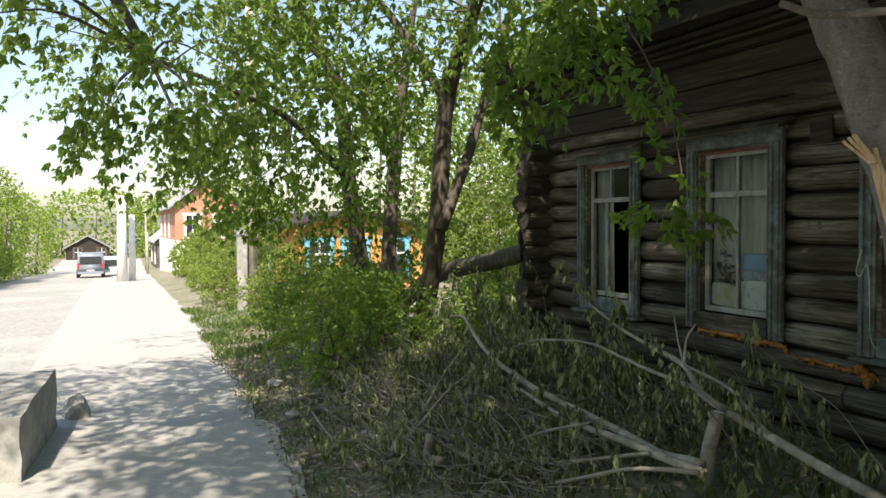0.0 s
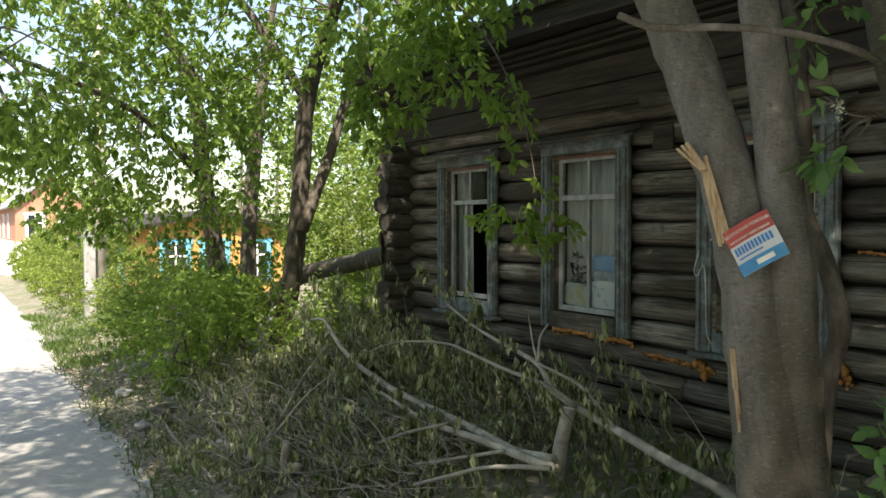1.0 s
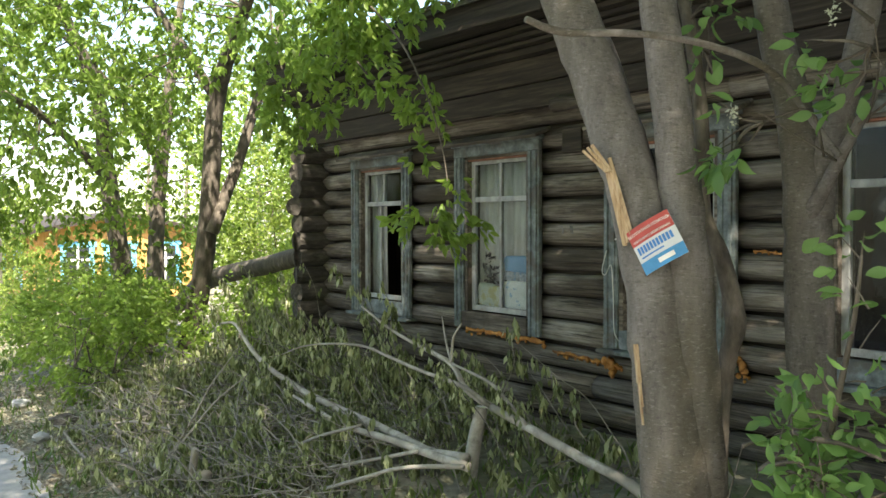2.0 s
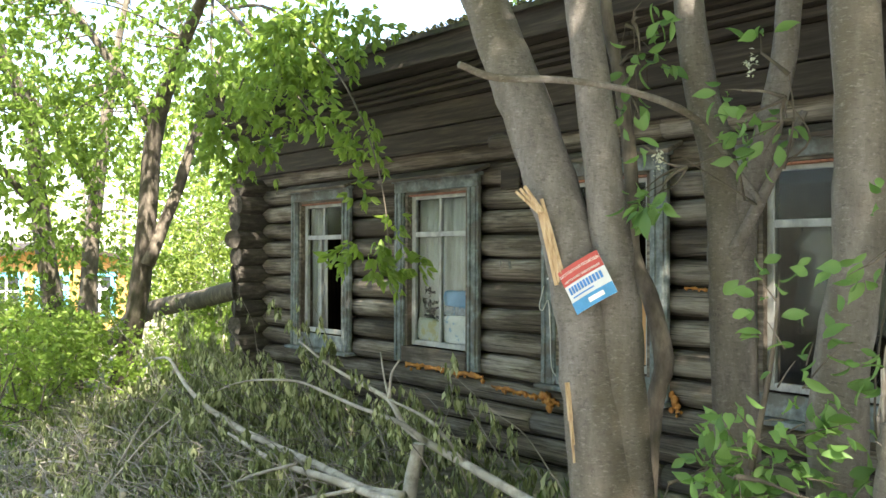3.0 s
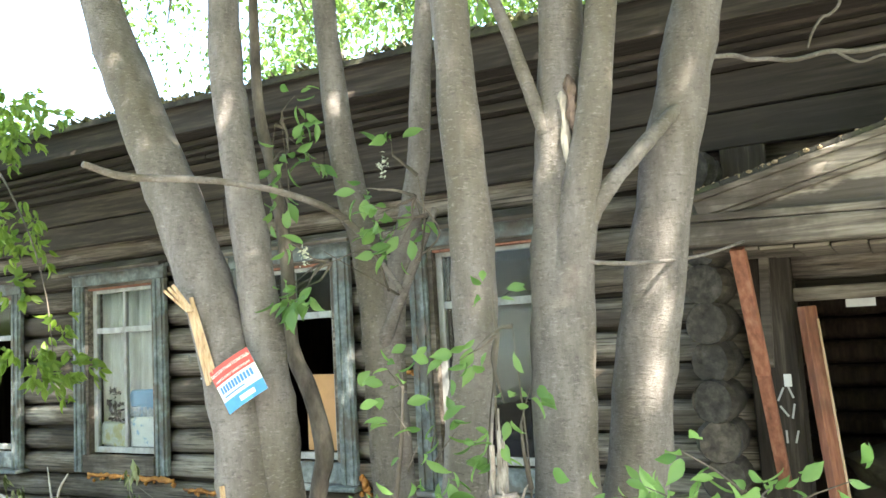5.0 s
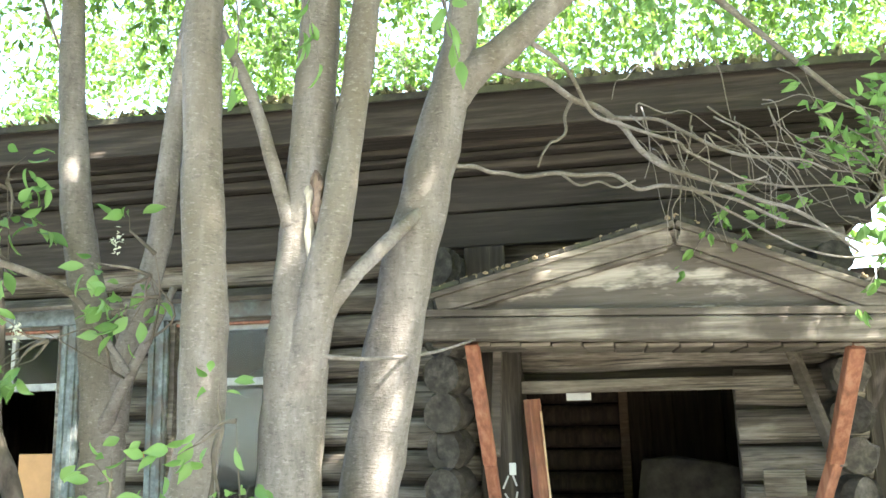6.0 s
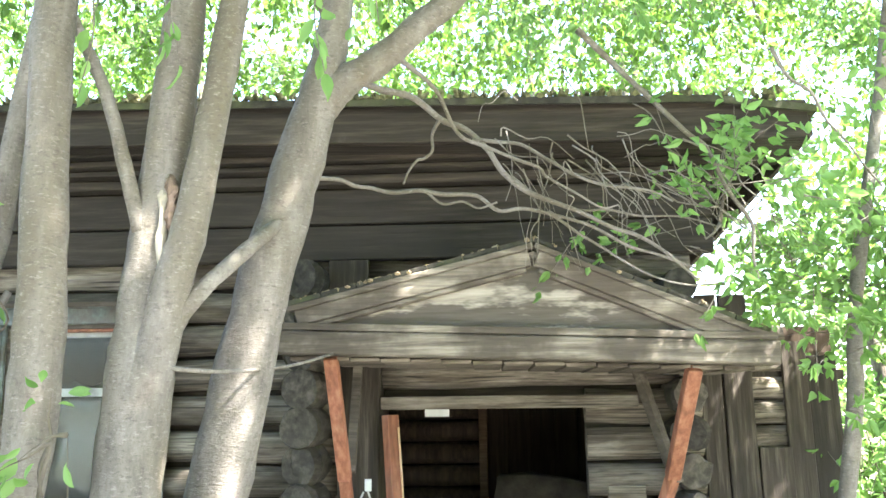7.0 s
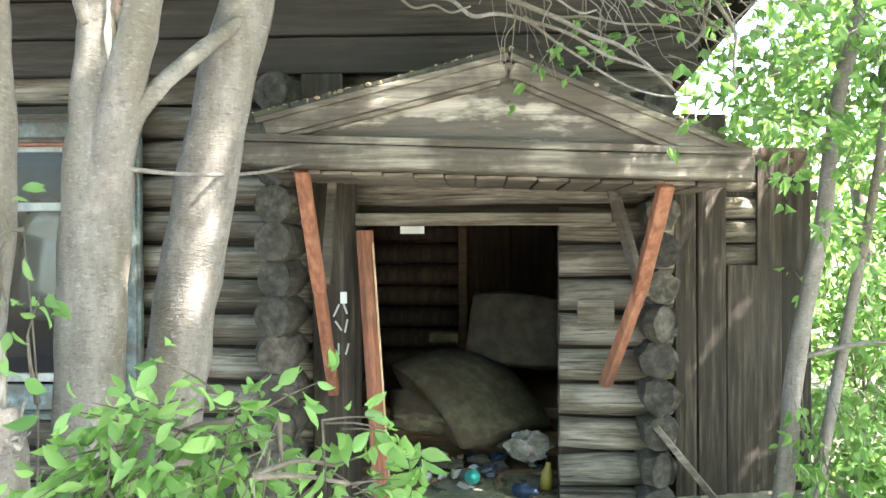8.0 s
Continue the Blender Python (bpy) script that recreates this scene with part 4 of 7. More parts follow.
def build_canopy():
    """The gabled canopy over the door, a little out of level."""
    tip_l, tip_r, top = Vector((0.06, 3.82, 2.235)), Vector((2.14, 3.82, 2.085)), Vector((1.155, 3.82, 2.50))
    can = thing("porch_canopy", (1.1, 4.2, 2.0), "weathered grey gabled timber canopy over the doorway", "canopy")
    yf = 3.80
    # beam
    bm = bmesh.new()
    bar(bm, (-0.0, yf + 0.05, 2.085), (2.17, yf + 0.05, 2.005), 0.10, 0.155, 90)
    part("beam", bm, M_GREYBOARD, can, "thick weathered front beam")
    bm = bmesh.new()
    bar(bm, (0.0, yf - 0.012, 2.155), (2.16, yf - 0.012, 2.075), 0.03, 0.03)
    part("moulding", bm, M_GREYBOARD, can)
    # board of the gable
    bm = bmesh.new()
    prof = [(0.12, 2.16), (2.06, 2.08), (1.155, 2.47)]
    fr = [bm.verts.new((x, yf + 0.035, z)) for x, z in prof]
    bk = [bm.verts.new((x, yf + 0.06, z)) for x, z in prof]
    bm.faces.new(fr)
    bm.faces.new(bk[::-1])
    for i in range(3):
        j = (i + 1) % 3
        bm.faces.new((fr[j], fr[i], bk[i], bk[j]))
    part("gable_board", bm, M_PEDIMENT, can, "pale gable boards with dark stains")
    for a, b in ((tip_l, top), (top, tip_r)):
        d = (b - a).normalized()
        nrm = Vector((d.z, 0, -d.x))
        if nrm.z > 0:
            nrm = -nrm
        for off, w, y, mm in ((0.012, 0.026, yf - 0.022, M_GREYBOARD), (0.059, 0.07, yf - 0.01, M_GREYBOARD), (0.106, 0.022, yf - 0.001, M_GREYBOARD)):
            bm = bmesh.new()
            o = nrm * off
            m = Matrix.Translation((a + b) / 2 + o) @ Matrix(((d.x, 0, -d.z, 0), (0, 1, 0, 0), (d.z, 0, d.x, 0), (0, 0, 0, 1)))
            L = (b - a).length / 2 - off * 0.6
            box(bm, -L, L, y - 3.82, y - 3.82 + 0.05, -w / 2, w / 2, m, 0.004)
            part("rake_board", bm, mm, can)
    # crumbled felt and moss along the upper edge
    rng = np.random.default_rng(91)
    V, F = [], []
    for k in range(260):
        q = rng.random()
        p = tip_l.lerp(top, q) if rng.random() < 0.72 else top.lerp(tip_r, q)
        r = rng.uniform(0.004, 0.013)
        c = np.array(p) + np.array((rng.normal(0, 0.01), rng.uniform(-0.02, 0.08), 0.022 + rng.uniform(-0.004, 0.006)))
        tube_data([(c[0] - r, c[1], c[2], r * 0.5), (c[0], c[1], c[2], r), (c[0] + r, c[1], c[2], r * 0.5)], 6, 0.25, k, V, F)
    link("moss", mesh_from("moss", V, F), M_FELT, can, "crumbling brown felt and moss on the upper edge")["kind"] = "stuff"
    # roof boards from front to wall
    for a, b in ((tip_l, top), (top, tip_r)):
        d = (b - a).normalized()
        n = 7
        for i in range(n):
            p = a.lerp(b, (i + 0.5) / n)
            w = (b - a).length / n / 2 - 0.002
            bm = bmesh.new()
            m = Matrix.Translation((p.x, 4.18, p.z + 0.012)) @ Matrix(((d.x, 0, -d.z, 0), (0, 1, 0, 0), (d.z, 0, d.x, 0), (0, 0, 0, 1)))
            box(bm, -w, w, -0.38, 0.36, -0.006, 0.014, m)
            part("roof_board", bm, M_ROOF, can)
    # ceiling boards run from the beam to the wall
    for i in range(15):
        x = 0.06 + 0.136 * i
        z = 2.03 - 0.0375 * x
        bm = bmesh.new()
        box(bm, x, x + 0.131, 3.9, 4.52, z - 0.018, z, None, 0.003)
        part("ceiling_board", bm, M_GREYBOARD, can)
    # struts
    for pts, w, mm, lab in (
            (((0.245, 3.90, 2.02), (0.262, 4.2, 1.47)), 0.06, M_REDWOOD, "red-brown strut"), (((0.262, 4.2, 1.47), (0.275, 4.5, 0.92)), 0.055, M_REDWOOD, "red-brown strut"),
            (((0.275, 4.48, 2.02), (0.285, 4.22, 1.50)), 0.045, M_GREYBOARD, "grey strut"), (((1.835, 3.90, 1.95), (1.80, 4.3, 1.46)), 0.065, M_REDWOOD, "red-brown strut"),
            (((1.80, 4.3, 1.46), (1.665, 4.5, 0.97)), 0.06, M_REDWOOD, "red-brown strut"), (((1.69, 4.46, 1.98), (1.825, 4.32, 1.43)), 0.055, M_GREYBOARD, "grey strut")):
        bm = bmesh.new()
        bar(bm, *pts, w, w * 0.8)
        part("strut", bm, mm, can, lab)


build_canopy()


# room behind the door
bm = bmesh.new()
box(bm, 0.60, 0.73, 4.72, 4.724, 1.745, 1.785, None)
tagged(part("paper_scrap", bm, M_WHITE), "white paper scrap hanging under the lintel", "paper")
bm = bmesh.new()
box(bm, 0.13, 1.88, 5.6, 9.9, 0.55, 0.62)
tagged(part("floor_porch_room", bm, M_STEPWOOD), "worn dark brown plank floor", "floor", "", "structure")
steps = thing("wooden_steps", (0.9, 5.0, 0.0), "worn brown wooden steps up into the house", "steps")
for y, z in ((4.80, 0.20), (5.08, 0.36), (5.36, 0.52)):
    bm = bmesh.new()
    box(bm, 0.14, 1.87, y, y + 0.3, z - 0.03, z + 0.01, None, 0.006)
    part("tread", bm, M_STEPWOOD, steps)
    bm = bmesh.new()
    box(bm, 0.14, 1.87, y + 0.03, y + 0.05, z - 0.18, z - 0.032)
    part("riser", bm, M_STEPWOOD, steps)
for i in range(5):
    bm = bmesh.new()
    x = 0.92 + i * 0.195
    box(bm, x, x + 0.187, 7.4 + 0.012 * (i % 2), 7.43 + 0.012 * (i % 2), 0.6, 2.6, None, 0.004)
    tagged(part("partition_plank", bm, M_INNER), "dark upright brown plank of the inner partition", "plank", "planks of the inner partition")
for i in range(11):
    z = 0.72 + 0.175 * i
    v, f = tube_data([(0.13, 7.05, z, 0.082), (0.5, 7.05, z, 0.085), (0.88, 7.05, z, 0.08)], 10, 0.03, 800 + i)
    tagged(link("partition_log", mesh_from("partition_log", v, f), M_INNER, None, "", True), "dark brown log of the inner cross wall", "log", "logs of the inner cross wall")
bm = bmesh.new()
box(bm, 0.86, 0.93, 6.95, 7.15, 0.62, 2.61, None, 0.006)
tagged(part("inner_post", bm, M_STEPWOOD), "brown inner door post in the porch room", "post")
cushion("mattress", (0.99, 5.28, 0.77), (0.74, 0.74, 0.17), (30, 0, 43), M_CLOTH, "dirty beige mattress slumped down the steps, toned dark for the doorway's shade", "mattress", 3, 0.25, 0.35, 0.8)
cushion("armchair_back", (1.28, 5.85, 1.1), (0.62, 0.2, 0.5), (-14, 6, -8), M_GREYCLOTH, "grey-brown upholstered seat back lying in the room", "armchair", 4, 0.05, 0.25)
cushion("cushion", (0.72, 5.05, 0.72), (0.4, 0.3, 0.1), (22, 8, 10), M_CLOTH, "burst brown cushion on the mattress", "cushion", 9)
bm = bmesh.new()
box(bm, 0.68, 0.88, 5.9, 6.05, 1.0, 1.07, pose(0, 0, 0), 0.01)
tagged(part("cardboard_box", bm, M_CLOTH), "small cardboard box toned dark for the room's shade", "box")


def rubbish():
    rng = np.random.default_rng(12)
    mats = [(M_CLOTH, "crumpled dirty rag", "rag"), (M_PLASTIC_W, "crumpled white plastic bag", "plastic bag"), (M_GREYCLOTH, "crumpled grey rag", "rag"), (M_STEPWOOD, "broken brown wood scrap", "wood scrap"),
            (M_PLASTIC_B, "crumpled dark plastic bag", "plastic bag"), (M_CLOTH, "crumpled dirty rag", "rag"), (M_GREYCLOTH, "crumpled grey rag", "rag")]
    for i in range(110):
        m, lab, cat = mats[i % 7]
        x, y = rng.uniform(0.6, 1.4), rng.uniform(4.70, 5.1)
        z = 0.25 + 0.5 * (y - 4.7) + (0.16 * rng.random() if x > 1.15 else 0)
        bm = bmesh.new()
        bmesh.ops.create_icosphere(bm, subdivisions=2, radius=1)
        for v in bm.verts:
            v.co += noise.noise_vector(Vector(v.co) * 2.6 + Vector((i * 5.0, 0, 0))) * 0.8
        s = rng.uniform(0.014, 0.045)
        bmesh.ops.transform(bm, matrix=Matrix.Translation((x, y, z)) @ pose(0, 0, 0, 0, 0, rng.uniform(0, 360)) @ Matrix.Diagonal((s * rng.uniform(1, 2.2), s, s * 0.7, 1)), verts=bm.verts)
        tagged(part("rubbish", bm, m), lab + " in the doorway", cat, "rubbish in the doorway")
    # a torn pale bag heaped against the jamb
    bm = bmesh.new()
    bmesh.ops.create_icosphere(bm, subdivisions=4, radius=1)
    for v in bm.verts:
        v.co += noise.noise_vector(Vector(v.co) * 1.8) * 0.5 + noise.noise_vector(Vector(v.co) * 6.0) * 0.22
    bmesh.ops.transform(bm, matrix=Matrix.Translation((1.30, 4.86, 0.56)) @ Matrix.Diagonal((0.11, 0.07, 0.075, 1)), verts=bm.verts)
    tagged(part("torn_bag", bm, M_GREYBAG), "torn crumpled grey-white bag against the door jamb", "bag")


rubbish()


def bottle(at, r, h, material, label, tilt):
    pts = [(0, 0, 0, r * 0.9), (0, 0, 0.02, r), (0, 0, h * 0.6, r), (0, 0, h * 0.8, r * 0.45), (0, 0, h, r * 0.4)]
    v, f = tube_data(pts, 10)
    me = mesh_from("bottle", v, f)
    me.transform(Matrix.Translation(at) @ pose(0, 0, 0, *tilt))
    tagged(link("bottle", me, material, None, "", True), label, "bottle")


bottle((0.98, 4.74, 0.42), 0.04, 0.12, M_PLASTIC_T, "turquoise plastic cup lying in the rubbish", (70, 20, 0))
bottle((1.385, 4.76, 0.36), 0.035, 0.15, M_PLASTIC_Y, "yellow plastic canister in the rubbish", (10, 5, 0))
bottle((1.22, 4.72, 0.36), 0.04, 0.16, M_PLASTIC_B, "blue plastic bottle in the rubbish", (80, 0, 40))


# plank fence beside the house
def build_fence():
    fence = thing("plank_fence", (2.6, 4.75, 0.2), "tall weathered dark plank fence joined to the house corner", "fence")
    rg = random.Random(8)
    x = 2.05
    i = 0
    while x < 2.76:
        w = rg.uniform(0.10, 0.17)
        top = 2.35 if i < 3 else 2.1 + rg.uniform(-0.1, 0.12)
        if 2.24 <= x < 2.42:
            top = 1.58
        y = 4.60 + 0.12 * (x - 2.05) + rg.uniform(-0.01, 0.01)
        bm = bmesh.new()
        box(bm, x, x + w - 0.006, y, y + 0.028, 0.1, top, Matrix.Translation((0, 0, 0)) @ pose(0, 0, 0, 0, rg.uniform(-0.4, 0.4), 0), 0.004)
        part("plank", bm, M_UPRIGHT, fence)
        x += w
        i += 1
    bm = bmesh.new()
    box(bm, 0, 0.76, 0.09, 0.14, 0.0, 2.2, Matrix.Translation((2.05, 4.62, 0.0)) @ pose(0, 0, 0, 0, 0, 6.8))
    part("backing", bm, M_INNER, fence)
    for k in range(5):
        v, f = tube_data([(2.2, 4.69, 1.62 + 0.13 * k, 0.062), (2.5, 4.73, 1.62 + 0.13 * k, 0.062)], 8, 0.03, k)
        link("log", mesh_from("log", v, f), M_LOG, fence, "", True)
    bm = bmesh.new()
    bar(bm, (2.03, 4.68, 1.95), (2.82, 4.775, 1.94), 0.07, 0.05)
    part("rail", bm, M_UPRIGHT, fence)
    bm = bmesh.new()
    bar(bm, (2.03, 4.68, 0.6), (2.82, 4.775, 0.59), 0.07, 0.05)
    part("rail", bm, M_UPRIGHT, fence)
    bm = bmesh.new()
    bar(bm, (1.90, 4.42, 0.78), (2.35, 4.35, 0.22), 0.055, 0.03)
    tagged(part("loose_board", bm, M_GREYBOARD), "pale loose board leaning against the corner", "board")


build_fence()


# ---- trees in front of the house ----
def trunk_limb(tree, pts, seed, name="trunk", label="", material=None, sides=14, rough=0.05):
    return tube(name, pts, material or M_BARK, tree, sides, rough, 6, seed, label)


tree_a = thing("bird_cherry_tree", (-1.15, 2.52, 0.25), "grey-barked tree with twin stems and a split broken limb", "tree", "trees before the house")
trunk_limb(tree_a, [(-1.08, 2.5, 0.1, 0.18), (-1.16, 2.5, 0.75, 0.13), (-1.23, 2.5, 1.2, 0.108), (-1.28, 2.5, 1.5, 0.10), (-1.36, 2.5, 1.8, 0.098), (-1.52, 2.5, 2.2, 0.096), (-1.72, 2.5, 2.62, 0.092),
                    (-1.98, 2.5, 3.2, 0.085), (-2.4, 2.55, 4.2, 0.06), (-2.7, 2.6, 5.4, 0.03)], 1)
trunk_limb(tree_a, [(-1.05, 2.56, 0.15, 0.106), (-1.105, 2.56, 0.8, 0.082), (-1.145, 2.56, 1.3, 0.08), (-1.185, 2.56, 1.65, 0.078), (-1.24, 2.56, 2.1, 0.069), (-1.33, 2.57, 2.6, 0.065), (-1.38, 2.6, 3.1, 0.062),
                    (-1.4, 2.7, 4.2, 0.044), (-1.3, 2.8, 5.6, 0.022)], 2, "stem")
trunk_limb(tree_a, [(-1.2, 2.82, 0.3, 0.035), (-1.2, 2.8, 0.8, 0.034), (-1.17, 2.8, 1.15, 0.034), (-1.13, 2.8, 1.32, 0.036), (-1.19, 2.8, 1.54, 0.034), (-1.27, 2.8, 1.72, 0.03), (-1.28, 2.8, 2.05, 0.027),
                    (-1.33, 2.8, 2.4, 0.025), (-1.4, 2.8, 2.75, 0.023), (-1.45, 2.85, 3.6, 0.015)], 3, "thin_stem", "", M_DARKBARK, 10)


def splinter(tree):
    rng = np.random.default_rng(4)
    bm = bmesh.new()
    for k in range(5):
        o = 0.0065 * (k - 2)
        bar(bm, (-1.30 + o, 2.40 + 0.005 * (k % 2), 1.60 + 0.01 * k), (-1.372 + o * 0.6, 2.385, 1.86 + 0.025 * ((k * 7) % 3)), 0.012, 0.014, 11 * k)
    for k in range(3):
        bar(bm, (-1.372 + 0.01 * k, 2.37, 1.86), (-1.46 + 0.02 * k, 2.345, 1.94 + 0.008 * k), 0.013, 0.010, 20 * k)
    part("split_wood", bm, M_SPLINTER, tree, "pale torn splinter of split wood")
    bm = bmesh.new()
    bar(bm, (-1.262, 2.395, 1.26), (-1.24, 2.388, 1.13), 0.017, 0.009)
    bar(bm, (-1.247, 2.39, 1.17), (-1.222, 2.38, 1.05), 0.011, 0.009)
    bar(bm, (-1.228, 2.382, 1.06), (-1.214, 2.376, 0.99), 0.007, 0.008)
    part("bark_wound", bm, M_SPLINTER, tree, "narrow strip where the bark is torn off")


splinter(tree_a)

tree_b = thing("bird_cherry_tree", (-0.92, 2.98, 0.25), "grey forked tree close to the house wall", "tree", "trees before the house")
trunk_limb(tree_b, [(-0.9, 2.98, 0.15, 0.117), (-0.93, 2.97, 0.8, 0.086), (-0.95, 2.97, 1.5, 0.081), (-0.965, 2.97, 1.8, 0.079), (-1.0, 2.97, 2.05, 0.065), (-1.08, 2.97, 2.35, 0.061), (-1.14, 2.97, 2.8, 0.054), (-1.2, 3.0, 3.6, 0.041), (-1.2, 3.1, 5.0, 0.018)], 5)
trunk_limb(tree_b, [(-0.93, 2.98, 1.7, 0.06), (-0.9, 2.98, 1.9, 0.05), (-0.82, 2.98, 2.15, 0.045), (-0.76, 2.99, 2.45, 0.044), (-0.72, 3.0, 2.9, 0.04), (-0.6, 3.1, 4.2, 0.02)], 6, "limb")
trunk_limb(tree_b, [(-1.25, 1.86, 2.29, 0.011), (-1.235, 2.0, 2.27, 0.013), (-1.11, 2.2, 2.27, 0.012), (-1.04, 2.4, 2.26, 0.012), (-0.97, 2.6, 2.22, 0.013), (-0.95, 2.78, 2.16, 0.013), (-0.84, 2.87, 1.96, 0.012), (-0.8, 2.88, 1.9, 0.012)], 7, "bent_branch", "smooth bent branch with a cut end", None, 8)
trunk_limb(tree_b, [(-0.93, 2.93, 1.70, 0.03), (-0.85, 2.9, 1.82, 0.022), (-0.79, 2.9, 1.93, 0.02), (-0.72, 2.9, 2.06, 0.016), (-0.66, 2.92, 2.2, 0.012)], 8, "limb", "", None, 8)

tree_c = thing("bird_cherry_tree", (-0.4, 2.6, 0.25), "slim straight grey tree before the house", "tree", "trees before the house")
trunk_limb(tree_c, [(-0.45, 2.6, 0.15, 0.11), (-0.43, 2.6, 0.8, 0.085), (-0.42, 2.6, 1.3, 0.078), (-0.37, 2.6, 1.7, 0.072), (-0.36, 2.6, 2.1, 0.07), (-0.385, 2.6, 2.6, 0.064), (-0.385, 2.6, 3.2, 0.06), (-0.3, 2.65, 4.4, 0.04), (-0.1, 2.7, 5.8, 0.02)], 9)

tree_d = thing("bird_cherry_tree", (-0.13, 2.75, 0.25), "grey tree forking into two stems with a peeled wound", "tree", "trees before the house")
trunk_limb(tree_d, [(-0.17, 2.75, 0.15, 0.14), (-0.16, 2.75, 0.9, 0.105), (-0.14, 2.75, 1.5, 0.102), (-0.125, 2.76, 1.9, 0.10), (-0.12, 2.77, 2.15, 0.08), (-0.09, 2.78, 2.55, 0.075), (-0.05, 2.78, 3.1, 0.068), (0.0, 2.8, 4.2, 0.05), (0.1, 2.9, 5.8, 0.02)], 11)
trunk_limb(tree_d, [(-0.14, 2.77, 1.45, 0.06), (-0.125, 2.755, 1.7, 0.075), (-0.09, 2.735, 1.88, 0.075), (-0.04, 2.73, 2.1, 0.062), (0.015, 2.72, 2.32, 0.056), (0.07, 2.73, 2.65, 0.05), (0.13, 2.74, 3.1, 0.046), (0.25, 2.8, 4.2, 0.03), (0.4, 2.9, 5.4, 0.015)], 12, "stem")
trunk_limb(tree_d, [(-0.075, 2.745, 1.93, 0.03), (-0.02, 2.745, 2.06, 0.036), (0.05, 2.76, 2.16, 0.03), (0.14, 2.86, 2.29, 0.026), (0.22, 3.02, 2.43, 0.024), (0.24, 3.1, 2.47, 0.02)], 13, "limb", "", None, 8)
trunk_limb(tree_d, [(-0.13, 2.72, 2.35, 0.026), (-0.19, 2.7, 2.58, 0.024), (-0.26, 2.7, 2.8, 0.022), (-0.38, 2.7, 3.05, 0.018), (-0.6, 2.7, 3.5, 0.01)], 14, "limb", "", None, 8)
for k, (mat, x, w, z0, z1) in enumerate(((M_WOUND, -0.03, 0.028, 2.37, 2.5), (M_WOUND, -0.02, 0.022, 2.29, 2.4), (M_STICK, -0.058, 0.02, 2.26, 2.46))):
    V, F = tube_data(spline([(x + 0.008, 2.707, z0 - 0.03, w * 0.2), (x + 0.004, 2.704, z0, w * 0.6), (x, 2.706, (z0 + z1) / 2, w * 0.75), (x - 0.006, 2.71, z1, w * 0.6), (x - 0.008, 2.715, z1 + 0.03, w * 0.2)], 4), 8, 0.3, 70 + k)
    link("bark_wound", mesh_from("bark_wound", V, F), mat, tree_d, "pale peeled edge of the wound" if mat is M_STICK else "brown peeled wound in the bark")

tree_e = thing("bird_cherry_tree", (0.0, 3.1, 0.25), "leaning smooth grey tree with spreading limbs", "tree", "trees before the house")
trunk_limb(tree_e, [(-0.12, 3.1, 0.15, 0.14), (-0.06, 3.1, 0.9, 0.112), (0.0, 3.1, 1.4, 0.108), (0.1, 3.1, 1.95, 0.10), (0.2, 3.1, 2.4, 0.094), (0.29, 3.1, 2.75, 0.086), (0.36, 3.1, 3.0, 0.07), (0.41, 3.1, 3.35, 0.055), (0.45, 3.15, 4.2, 0.04), (0.5, 3.2, 5.5, 0.02)], 15)
trunk_limb(tree_e, [(0.33, 3.1, 2.86, 0.07), (0.42, 3.1, 2.97, 0.062), (0.56, 3.1, 3.06, 0.054), (0.72, 3.1, 3.2, 0.05), (0.9, 3.12, 3.38, 0.045), (1.4, 3.2, 4.1, 0.03), (1.9, 3.3, 5.0, 0.015)], 16, "limb")
